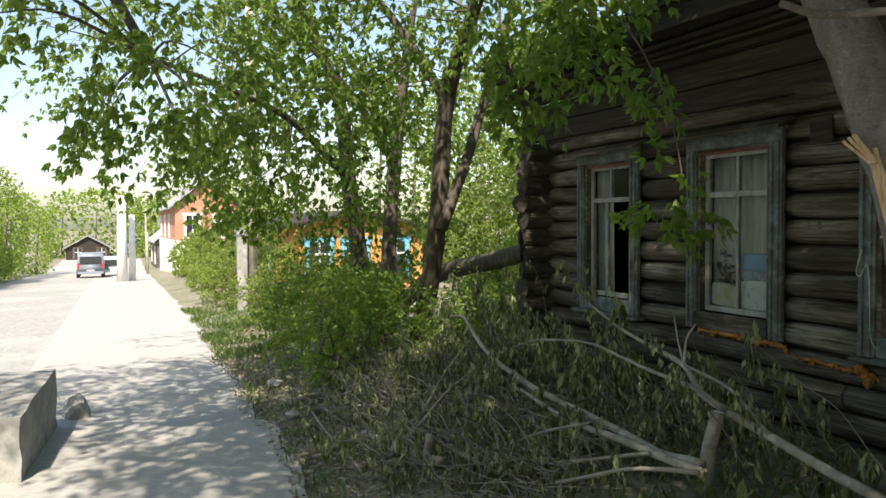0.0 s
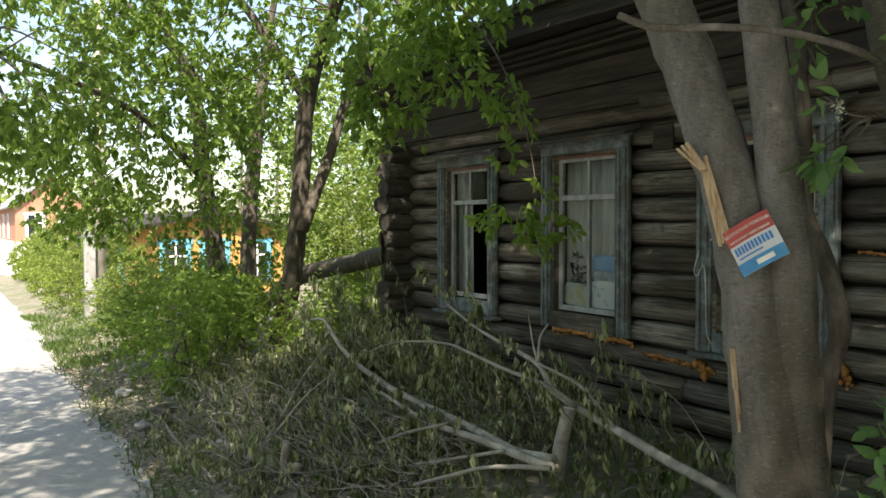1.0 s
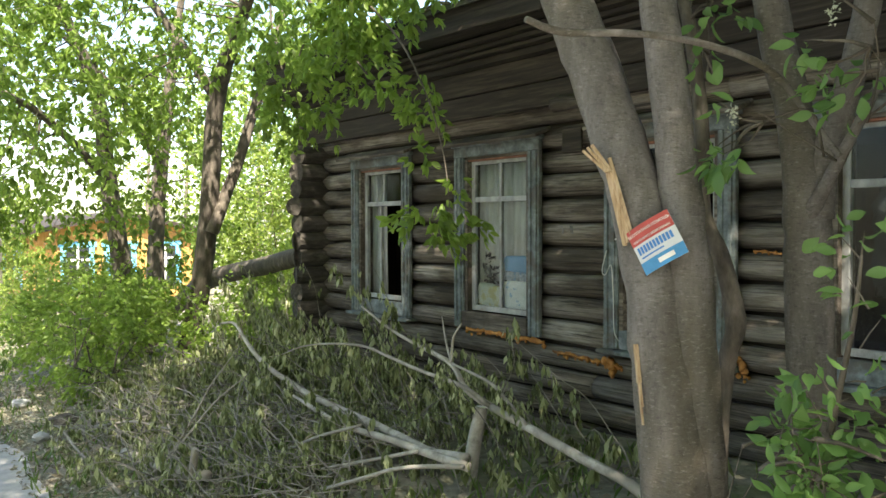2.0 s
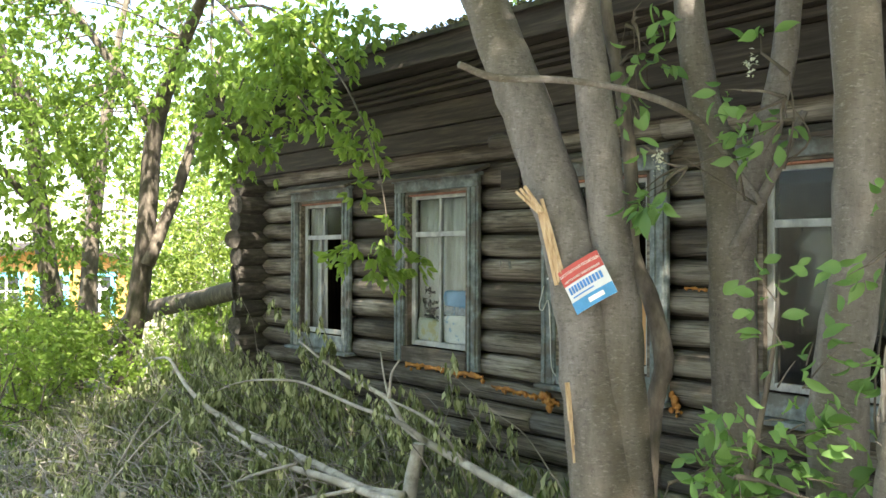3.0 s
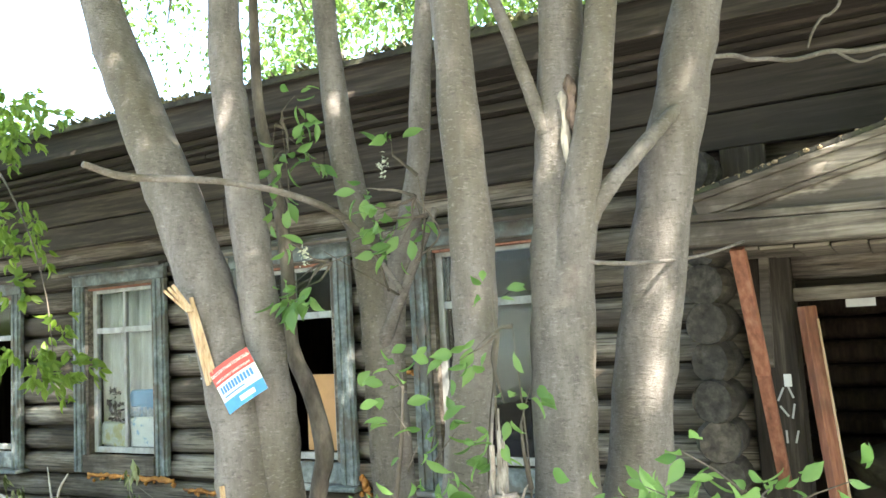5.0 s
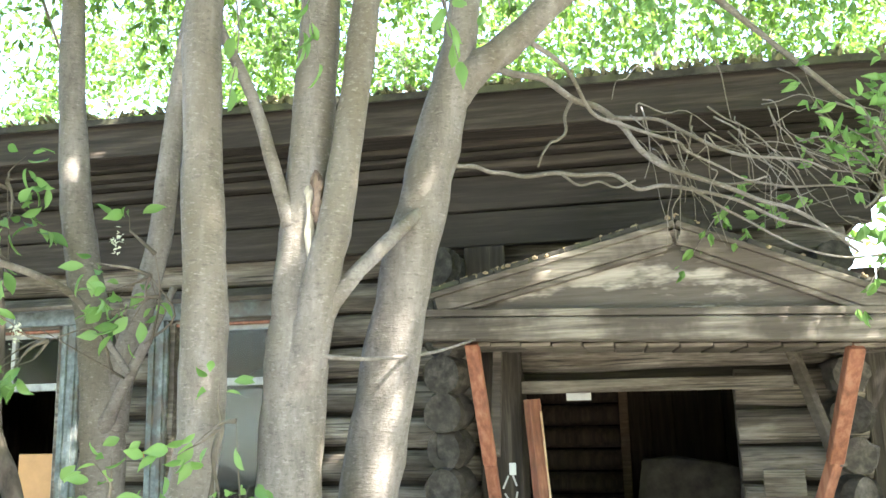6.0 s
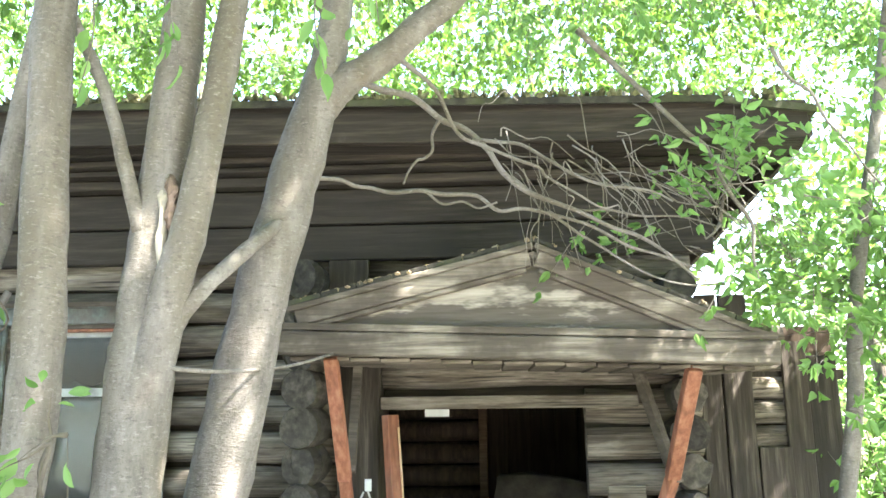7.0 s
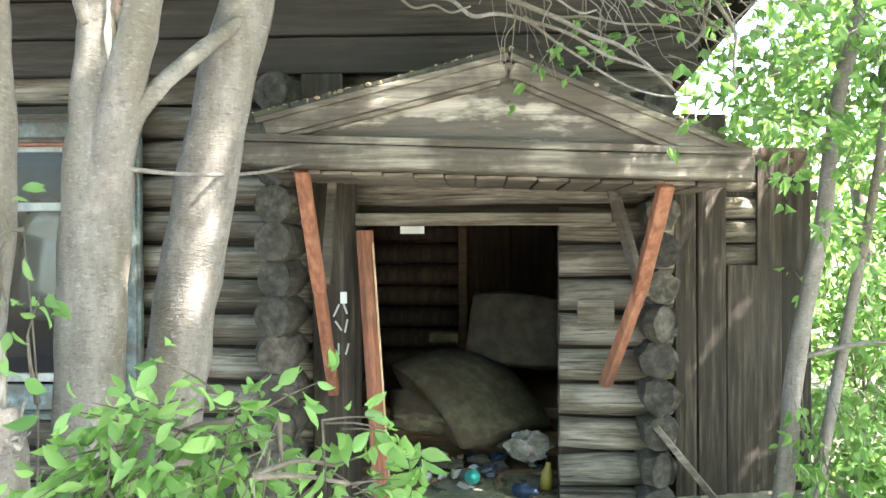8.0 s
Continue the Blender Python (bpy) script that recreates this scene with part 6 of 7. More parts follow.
shrub((-50.0, 4.4, -1.6), [((-50.0, 4.8, -0.4), (4.0, 1.2, 1.3), 300)], 323, "sunlit green shrub along the footpath", M_HEDGE, 0.18)
shrub((-9.0, 8.0, 0.2), [((-9.3, 8.5, 2.0), (1.6, 1.5, 2.2), 520)], 308, "sunlit green thicket behind the house corner", M_HEDGE, 0.08)
shrub((-12.5, 9.0, 0.0), [((-12.5, 9.5, 2.2), (2.2, 2.0, 2.6), 620)], 309, "sunlit green thicket behind the house corner", M_HEDGE, 0.08)

shrub((-12.0, 6.7, 0.0), [((-12.0, 6.7, 1.6), (1.3, 1.1, 1.8), 420)], 318, "sunlit green thicket behind the house corner", M_HEDGE, 0.08)
shrub((-14.5, 8.0, 0.0), [((-14.5, 8.0, 1.6), (1.6, 1.4, 2.0), 460)], 319, "sunlit green thicket behind the house corner", M_HEDGE, 0.08)
shrub((-10.6, 6.9, 0.1), [((-10.6, 6.9, 2.6), (1.0, 1.0, 1.5), 300)], 320, "sunlit young maple behind the house corner", M_LEAF, 0.08)

shrub((3.7, 6.0, 0.1), [((3.7, 6.0, 1.2), (0.8, 0.8, 1.3), 420), ((4.9, 6.4, 1.3), (0.9, 0.8, 1.4), 420), ((3.1, 4.9, 0.45), (0.45, 0.35, 0.5), 120)], 331, "sunlit green thicket beyond the end of the fence", M_LEAF2, 0.075)

shrub((-8.3, 4.0, 0.1), [((-8.3, 4.0, 0.4), (0.8, 0.5, 0.4), 170)], 332, "low shaded green undergrowth between trunk and house corner", M_LEAF, 0.06)

# bird cherry shoots among the trunks
G_SH = "leafy shoots among the trunks"
shrub((-0.62, 2.3, 0.2), [((-0.5, 2.33, 1.05), (0.12, 0.12, 0.28), 26), ((-0.45, 2.33, 1.42), (0.05, 0.06, 0.22), 9)], 311, "fresh green bird cherry shoots between the trunks", M_LEAF2, 0.066, 4, G_SH, "sapling", 1, 3, "broad", "sapling", (0.08, 0.18))
shrub((-1.0, 2.2, 0.2), [((-0.74, 2.3, 0.96), (0.17, 0.1, 0.12), 32)], 312, "fresh green shoots at the foot of the trunks", M_LEAF2, 0.068, 3, G_SH, "sapling", 1, 3, "broad", "sapling", (0.08, 0.18))
shrub((-1.2, 2.75, 2.2), [((-1.22, 2.72, 2.5), (0.05, 0.06, 0.22), 7)], 313, "small leafy shoot growing out of the thin stem", M_LEAF2, 0.07, 2, G_SH, "sapling", 1, 3, "broad", "sapling", (0.06, 0.14))
shrub((-0.85, 2.85, 1.9), [((-0.98, 2.6, 2.0), (0.09, 0.06, 0.06), 5)], 317, "small leafy spray with a white blossom spike", M_LEAF2, 0.08, 2, G_SH, "sapling", 1, 3, "broad", "sapling", (0.06, 0.14))
shrub((-0.72, 2.85, 2.0), [((-0.7, 2.75, 2.25), (0.09, 0.08, 0.14), 8)], 314, "small leafy shoot growing out of the stems", M_LEAF2, 0.07, 2, G_SH, "sapling", 1, 3, "broad", "sapling", (0.06, 0.14))
shrub((0.3, 2.1, 0.1), [((0.46, 2.0, 1.14), (0.23, 0.15, 0.3), 125), ((0.68, 2.0, 1.22), (0.1, 0.08, 0.14), 14)], 315, "bright green bird cherry sapling before the doorway", M_LEAF2, 0.058, 5, G_SH, "sapling", 1, 4, "broad", "sapling", (0.1, 0.2))
shrub((-0.2, 2.5, 0.8), [((-0.21, 2.45, 1.55), (0.08, 0.06, 0.3), 6)], 316, "small leafy shoot growing between the stems", M_LEAF2, 0.065, 2, G_SH, "sapling", 1, 3, "broad", "sapling", (0.06, 0.14))

def blossom(at, seed):
    rng = np.random.default_rng(seed)
    b = np.array(at) + rng.normal(0, 1, (34, 3)) * np.array((0.008, 0.008, 0.022))
    t = rng.normal(0, 1, (34, 3)) * 0.009
    ob = link("blossom", leaf_mesh("blossom", b, t, np.full(34, 0.009), rng), M_BLOSSOM)
    tagged(ob, "small white bird cherry flower spike", "blossom", "flower spikes")


for j, at in enumerate(((-0.99, 2.55, 2.03), (-0.72, 2.66, 2.33))):
    blossom(at, 900 + j)

# the tree beside the plank fence
tree_r = thing("maple_tree", (2.35, 3.95, 0.1), "slender leafy maple beside the plank fence", "tree")
trunk_limb(tree_r, [(2.25, 3.9, 0.0, 0.05), (2.33, 3.9, 0.6, 0.045), (2.39, 3.9, 1.2, 0.04), (2.5, 3.9, 1.8, 0.036), (2.56, 3.9, 2.3, 0.032), (2.8, 3.9, 3.4, 0.025), (3.0, 3.9, 4.6, 0.012)], 401, "trunk", "", M_BARK, 8)
trunk_limb(tree_r, [(2.45, 3.95, 0.4, 0.03), (2.6, 3.95, 1.2, 0.025), (2.75, 3.95, 2.0, 0.02), (2.9, 4.0, 3.0, 0.012)], 402, "stem", "", M_BARK, 8)
crown(tree_r, [((2.95, 3.9, 1.9), (0.55, 0.6, 1.3), 300), ((2.35, 3.8, 2.1), (0.2, 0.25, 0.5), 22), ((3.7, 4.3, 4.3), (1.2, 1.0, 1.1), 620), ((3.5, 4.2, 2.9), (0.7, 0.7, 0.9), 260), ((2.35, 3.75, 0.95), (0.16, 0.15, 0.3), 12)], M_LEAF2, 403,
      [(2.5, 3.9, 1.8), (2.8, 3.9, 3.4), (2.75, 3.95, 2.0), (2.39, 3.9, 1.2), (2.9, 4, 3)], 0.06, 4, 2, 0.4, (0.2, 0.4), 9, True, bark=M_BARK)


# ---- the heap of cut branches ----
def heap_height(x, y):
    a = ease(-8.6, -6.3, x) * (1 - ease(-4.0, -2.7, x))
    b = ease(1.7, 3.3, y) * (1 - (0.4 + 0.4 * ease(-5.2, -3.6, x)) * ease(3.4, 4.4, y))
    a *= 1 - 0.55 * ease(-5.6, -4.4, x) * ease(2.0, 2.5, y)
    return a * b * (0.32 + 0.2 * noise.noise(Vector((x * 0.8, y * 0.8, 3.0))))


heap = thing("brushwood_heap", (-4.6, 3.0, 0.15), "heap of cut branches with wilted drooping leaves", "brushwood")
STICKS = [
    [(-1.75, 3.28, 0.30, 0.03), (-2.01, 3.3, 0.40, 0.029), (-2.34, 3.32, 0.45, 0.027), (-2.74, 3.34, 0.52, 0.025), (-3.05, 3.36, 0.57, 0.023), (-3.36, 3.38, 0.64, 0.021), (-3.53, 3.39, 0.78, 0.017), (-3.89, 3.41, 0.85, 0.014), (-4.29, 3.43, 0.93, 0.011), (-4.7, 3.45, 1.06, 0.007)],
    [(-3.52, 3.38, 0.79, 0.011), (-3.51, 3.39, 0.95, 0.008), (-3.44, 3.4, 1.05, 0.005)],
    [(-3.52, 3.38, 0.79, 0.009), (-3.65, 3.44, 0.91, 0.007), (-3.77, 3.5, 1.06, 0.004)],
    [(-3.11, 3.34, 0.59, 0.017), (-3.27, 3.27, 0.69, 0.015), (-3.69, 3.24, 0.74, 0.013), (-3.98, 3.21, 0.79, 0.011), (-4.29, 3.19, 0.83, 0.01), (-4.71, 3.16, 0.8, 0.008), (-5.06, 3.13, 0.74, 0.006), (-5.43, 3.1, 0.62, 0.004)],
    [(-3.5, 3.37, 0.79, 0.008), (-3.13, 3.34, 0.74, 0.01), (-2.96, 3.32, 0.68, 0.01), (-2.77, 3.33, 0.54, 0.009)],
    [(-2.85, 2.95, 0.40, 0.032), (-3.22, 2.98, 0.35, 0.03), (-3.55, 3.01, 0.36, 0.029), (-3.92, 3.04, 0.37, 0.027), (-4.4, 3.07, 0.38, 0.026), (-4.91, 3.1, 0.40, 0.025), (-5.29, 3.12, 0.44, 0.023), (-5.7, 3.15, 0.49, 0.021), (-6.04, 3.18, 0.57, 0.02), (-6.3, 3.21, 0.66, 0.018), (-6.66, 3.27, 0.76, 0.015), (-7.06, 3.3, 0.72, 0.01)],
    [(-2.77, 2.9, 0.38, 0.026), (-3.25, 2.91, 0.37, 0.024), (-3.56, 2.93, 0.36, 0.023), (-3.97, 2.94, 0.34, 0.021), (-4.29, 2.95, 0.34, 0.019), (-4.63, 2.97, 0.37, 0.015), (-4.92, 2.98, 0.40, 0.01)],
    [(-3.6, 2.75, 0.47, 0.009), (-4.0, 2.68, 0.33, 0.011), (-4.32, 2.64, 0.19, 0.012), (-4.62, 2.6, 0.08, 0.013)],
    [(-2.69, 2.8, 0.42, 0.014), (-2.89, 2.72, 0.39, 0.013), (-3.1, 2.65, 0.34, 0.011), (-3.32, 2.58, 0.25, 0.01), (-3.64, 2.5, 0.12, 0.008)],
    [(-3.16, 2.85, 0.39, 0.012), (-3.56, 2.73, 0.26, 0.011), (-3.82, 2.6, 0.18, 0.008)],
    [(-3.09, 3.15, 0.05, 0.048), (-3.09, 3.2, 0.34, 0.043), (-3.07, 3.25, 0.60, 0.038)],
    [(-4.9, 1.9, -0.14, 0.014), (-5.2, 2.0, -0.1, 0.013), (-5.3, 2.14, -0.03, 0.012), (-5.22, 2.23, 0.14, 0.01), (-5.13, 2.32, 0.35, 0.008), (-5.1, 2.41, 0.52, 0.006), (-5.01, 2.6, 0.81, 0.003)],
    [(-5.25, 2.1, -0.05, 0.01), (-5.1, 2.25, 0.2, 0.008), (-5.0, 2.4, 0.42, 0.006), (-4.8, 2.55, 0.62, 0.003)],
    [(-5.04, 1.75, -0.12, 0.013), (-5.7, 1.78, -0.12, 0.012), (-6.4, 1.8, -0.12, 0.011), (-7.05, 1.84, -0.1, 0.009), (-7.6, 1.9, -0.18, 0.006)],
    [(-8.2, 1.85, -0.2, 0.005), (-7.9, 1.95, -0.22, 0.007), (-7.5, 2.0, -0.2, 0.008), (-6.79, 2.1, -0.05, 0.01), (-6.08, 2.15, 0.11, 0.009), (-5.37, 2.2, 0.18, 0.006)],
    [(-6.07, 2.08, -0.13, 0.042), (-5.51, 2.1, -0.08, 0.043), (-4.96, 2.12, -0.02, 0.042), (-4.5, 2.14, 0.06, 0.038)],
    [(-4.55, 2.08, 0.23, 0.026), (-4.66, 2.1, 0.02, 0.03)],
]
for j, pts in enumerate(STICKS):
    tube("stick", pts, M_STICK, heap, 8, 0.04, 5, 500 + j, "upright cut stem with a pale sawn end" if j == 10 else "")
bm = bmesh.new()
bmesh.ops.create_circle(bm, cap_ends=True, radius=0.034, segments=10, matrix=Matrix.Translation((-3.069, 3.252, 0.6035)) @ pose(0, 0, 0, -8, 5, 0))
part("sawn_end", bm, M_CREAM, heap, "pale sawn end")


def build_heap():
    rng = np.random.default_rng(55)
    V, F = [], []
    B, T, W = [], [], []

    def tuft(p, size, lean):
        for k in range(rng.integers(4, 9)):
            L = rng.uniform(0.045, 0.095) * size
            B.append((p[0] + rng.normal(0, 0.009), p[1] + rng.normal(0, 0.009), p[2] - 0.01 * k))
            T.append(((0.3 * lean[0] + rng.normal(0, 0.17)) * L, (0.3 * lean[1] + rng.normal(0, 0.17)) * L, -L * rng.uniform(0.85, 1.1)))
            W.append(L * rng.uniform(0.28, 0.48))

    made = 0
    while made < 640:
        x, y = rng.uniform(-8.3, -2.4), rng.uniform(1.7, 4.35)
        h = heap_height(x, y)
        if h < 0.05 and rng.random() < (0.6 if x < -4.2 else 0.85) or (x < -6.6 and y < 2.3):
            continue
        made += 1
        a = rng.normal(2.9, 0.7)
        L = rng.uniform(0.4, 1.2)
        rise = rng.normal(0.05, 0.17)
        d = np.array((math.cos(a), math.sin(a) * 0.6, rise))
        z = ground_z(x, y) + h * rng.uniform(0.3, 1.0)
        p = np.array((x, y, z))
        r = rng.uniform(0.0025, 0.008)
        q = [(*(p + d * L * s + np.array((0, 0, 0.1 * math.sin(s * 3) + rng.normal(0, 0.025)))), r * (1 - 0.6 * s)) for s in (0, 0.25, 0.5, 0.75, 1)]
        line = spline(q, 3)
        if max(v[2] for v in q) > 1.0 and x > -5.5:
            continue
        tube_data(line, 5, 0, 0, V, F)
        if rng.random() < 0.72:
            size = rng.choice((0.65, 0.9, 1.2), p=(0.4, 0.4, 0.2))
            lean = rng.normal(0, 0.4, 2)
            for v in line[3:]:
                for w in range(rng.integers(0, 3)):
                    tuft(v[:3] + rng.normal(0, 0.035, 3), size, lean)
    pale_v, pale_f = [], []
    for k in range(520):
        x, y = rng.uniform(-7.3, -3.4), rng.uniform(1.95, 3.1)
        p = np.array((x, y, ground_z(x, y) + rng.uniform(0.02, 0.12) + heap_height(x, y) * rng.uniform(0.4, 1.0)))
        a, L = rng.normal(2.6, 0.8), rng.uniform(0.25, 0.8)
        d = np.array((math.cos(a), math.sin(a), rng.normal(0.08, 0.15)))
        q = [(*(p + d * L * s + rng.normal(0, 0.018, 3)), 0.0045 * (1 - 0.6 * s)) for s in (0, 0.33, 0.66, 1)]
        tube_data(spline(q, 3), 4, 0, 0, pale_v, pale_f)
    link("pale_twig", mesh_from("pale_twig", pale_v, pale_f), M_STICK, heap, "pale bare twigs", True)["kind"] = "stuff"
    for k in range(44):
        x, y = rng.uniform(-7.0, -2.6), rng.uniform(3.2, 3.95)
        p = np.array((x, y, ground_z(x, y) + 0.15))
        top = rng.uniform(0.5, 1.1) * (1.0 if x < -4 else 0.7)
        d = np.array((rng.normal(-0.2, 0.3), rng.normal(0.0, 0.15), top))
        q = [(*(p + d * s + np.array((-0.25 * s * s, 0, -0.1 * s * s)) + rng.normal(0, 0.02, 3)), 0.005 * (1 - 0.7 * s)) for s in (0, 0.3, 0.6, 0.85, 1.1)]
        line = spline(q, 4)
        tube_data(line, 5, 0, 0, V, F)
        size = rng.uniform(0.7, 1.15)
        for v in line[6:]:
            for w in range(rng.integers(0, 3)):
                tuft(v[:3] + rng.normal(0, 0.025, 3), size, (0, 0))
    ob = link("twig", mesh_from("twig", V, F), M_TWIG, heap, "tangle of thin grey twigs", True)
    ob["kind"] = "stuff"
    n = 0
    while n < 2100:
        x, y = rng.uniform(-8.4, -2.6), rng.uniform(1.6, 4.4)
        h = heap_height(x, y)
        if rng.random() > (0.1 if x < -4.2 else 0.06) + h * 2.6 or noise.noise(Vector((x * 3.2, y * 3.2, 1))) < 0.08:
            continue
        z = ground_z(x, y) + h * rng.uniform(0.1, 1.2) + 0.06
        if rng.random() < 0.07 and x < -3.2:
            z += rng.uniform(0.1, 0.4)
        tuft((x, y, z), rng.choice((0.7, 1.0, 1.35), p=(0.35, 0.4, 0.25)), rng.normal(0, 0.8, 2))
        n += 1
    for k in range(70):
        x, y = rng.uniform(-3.5, -1.9), rng.uniform(2.3, 3.9)
        tuft((x, y, ground_z(x, y) + rng.uniform(0.06, 0.32)), rng.choice((0.7, 1.0, 1.3)), rng.normal(0, 0.6, 2))
    ob = link("wilted_leaves", leaf_mesh("wilted_leaves", B, T, W, rng), M_WILT, heap, "grey-green wilted leaves hanging in tufts")
    ob["kind"] = "stuff"


build_heap()


def scatter():
    rng = np.random.default_rng(66)
    B, T, W = [], [], []
    while len(B) < 11000:
        x = rng.uniform(-24, 4)
        y = edge_y(x) + abs(rng.normal(0, 1.3)) - 0.1
        if y > 4.4 or noise.noise(Vector((x * 1.3, y * 1.3, 7))) + 0.25 * rng.normal() < 0.0:
            continue
        if -12 < x < -3 and y < edge_y(x) + 0.9 and rng.random() < 0.8:
            continue
        L = rng.uniform(0.05, 0.16)
        B.append((x, y, ground_z(x, y) - 0.01))
        T.append((rng.normal(0, 0.35) * L, rng.normal(0, 0.35) * L, L))
        W.append(0.012)
    tagged(link("grass", leaf_mesh("grass", B, T, W, rng), M_GRASS), "sparse tufts of green grass and weeds on the verge", "grass", "", "stuff")
    B, T, W = [], [], []
    while len(B) < 22000:
        x = rng.uniform(-16, 4)
        y = edge_y(x) + abs(rng.normal(0, 0.9)) - 0.12
        if y > 4.4:
            continue
        L = rng.uniform(0.02, 0.06)
        a = rng.uniform(0, 6.28)
        B.append((x, y, ground_z(x, y) + rng.uniform(0.004, 0.02)))
        T.append((math.cos(a) * L, math.sin(a) * L, rng.normal(0, 0.2) * L))
        W.append(L * rng.uniform(0.3, 0.6))
    tagged(link("leaf_litter", leaf_mesh("leaf_litter", B, T, W, rng), M_LITTER), "dry leaves and chips strewn over the soil", "leaf litter", "", "stuff")


scatter()


def rock(at, size, seed, material, label, category, name):
    bm = bmesh.new()
    bmesh.ops.create_icosphere(bm, subdivisions=2, radius=1)
    for v in bm.verts:
        v.co += noise.noise_vector(Vector(v.co) * 1.2 + Vector((seed * 3.0, 0, 0))) * 0.35
    bmesh.ops.transform(bm, matrix=Matrix.Translation(at) @ Matrix.Diagonal((*size, 1)), verts=bm.verts)
    tagged(part(name, bm, material), label, category)


rock((-7.7, 2.0, -0.16), (0.17, 0.13, 0.06), 1, M_GREYBOARD, "grey stone half sunk in the verge", "stone", "stone")
rock((-7.3, 1.72, -0.2), (0.08, 0.07, 0.05), 2, M_CONCRETE, "small dark stone on the path's edge", "stone", "stone")
rock((-9.2, 1.9, -0.25), (0.13, 0.1, 0.05), 3, M_CONCRETE, "flat grey stone on the path's edge", "stone", "stone")


# ---- the street ----
def concrete_block():
    bm = bmesh.new()
    z = slope(-7)
    prof = [(-6.02, -0.53), (-7.95, -0.41), (-8.0, -1.1), (-6.08, -1.2)]
    lo = [bm.verts.new((x, y, z - 0.2)) for x, y in prof]
    hi = [bm.verts.new((x, y, z + 0.52 + 0.02 * (i in (1, 2)))) for i, (x, y) in enumerate(prof)]
    bm.faces.new(lo)
    bm.faces.new(hi[::-1])
    for i in range(4):
        j = (i + 1) % 4
        bm.faces.new((lo[j], lo[i], hi[i], hi[j]))
    bmesh.ops.recalc_face_normals(bm, faces=bm.faces[:])
    bmesh.ops.subdivide_edges(bm, edges=bm.edges[:], cuts=6, use_grid_fill=True)
    for v in bm.verts:
        e = noise.noise_vector(Vector(v.co) * 5.0) * 0.025
        v.co += e
    tagged(part("concrete_block", bm, M_CONCRETE), "large chipped grey concrete block beside the footpath", "concrete block")
    rock((-8.5, -0.25, slope(-8.5) + 0.06), (0.28, 0.14, 0.16), 9, M_CONCRETE, "broken concrete lump behind the block", "concrete lump", "concrete_lump")


concrete_block()


def utility_pole(x, y, h, r, material, label, base_h=0, group=""):
    p = thing("utility_pole", (x, y, slope(x)), label, "pole", group)
    tube("shaft", [(x, y, slope(x) - 0.3, r), (x, y, slope(x) + h, r * 0.7)], material, p, 10, 0, 1)
    if base_h:
        bm = bmesh.new()
        box(bm, x + 0.02, x + 0.24, y - r - 0.24, y - r, slope(x) - 0.3, slope(x) + base_h, None, 0.02)
        part("concrete_stub", bm, M_CONCRETE, p, "square concrete stub bound to the pole")
        for z in (0.35 * base_h, 0.9 * base_h):
            bm = bmesh.new()
            box(bm, x - r - 0.03, x + 0.26, y - r - 0.26, y + r + 0.02, slope(x) + z, slope(x) + z + 0.05)
            part("binding", bm, M_STEEL, p)
    return p


utility_pole(-19.8, 3.35, 8.0, 0.14, M_STICK, "old wooden pole bound to a short concrete stub", 2.3)
for x, y, h, r in ((-52, 0.75, 5.2, 0.34), (-53.2, 1.35, 4.1, 0.24)):
    utility_pole(x, y, h, r, M_WHITEWASH, "tall whitewashed concrete post beside the street", 0, "white posts")
for x, y, h in ((-75, 6.5, 7.5), (-90, 3.6, 6.5), (-70, 2.9, 3.5)):
    utility_pole(x, y, h, 0.12, M_STICK, "grey wooden pole far along the street", 0, "far poles")


def wires():
    V, F = [], []
    for k, (y, z) in enumerate(((3.2, 7.2), (3.5, 7.0), (3.35, 6.6))):
        pts = [(-19.8, y, slope(-19.8) + z, 0.012), (-45, y, slope(-45) + z - 0.6, 0.02), (-75, y + 3, slope(-75) + z, 0.03)]
        tube_data(spline(pts, 8), 4, 0, 0, V, F)
    tagged(link("overhead_wires", mesh_from("overhead_wires", V, F), M_TYRE), "thin overhead wires along the street", "wires")


wires()


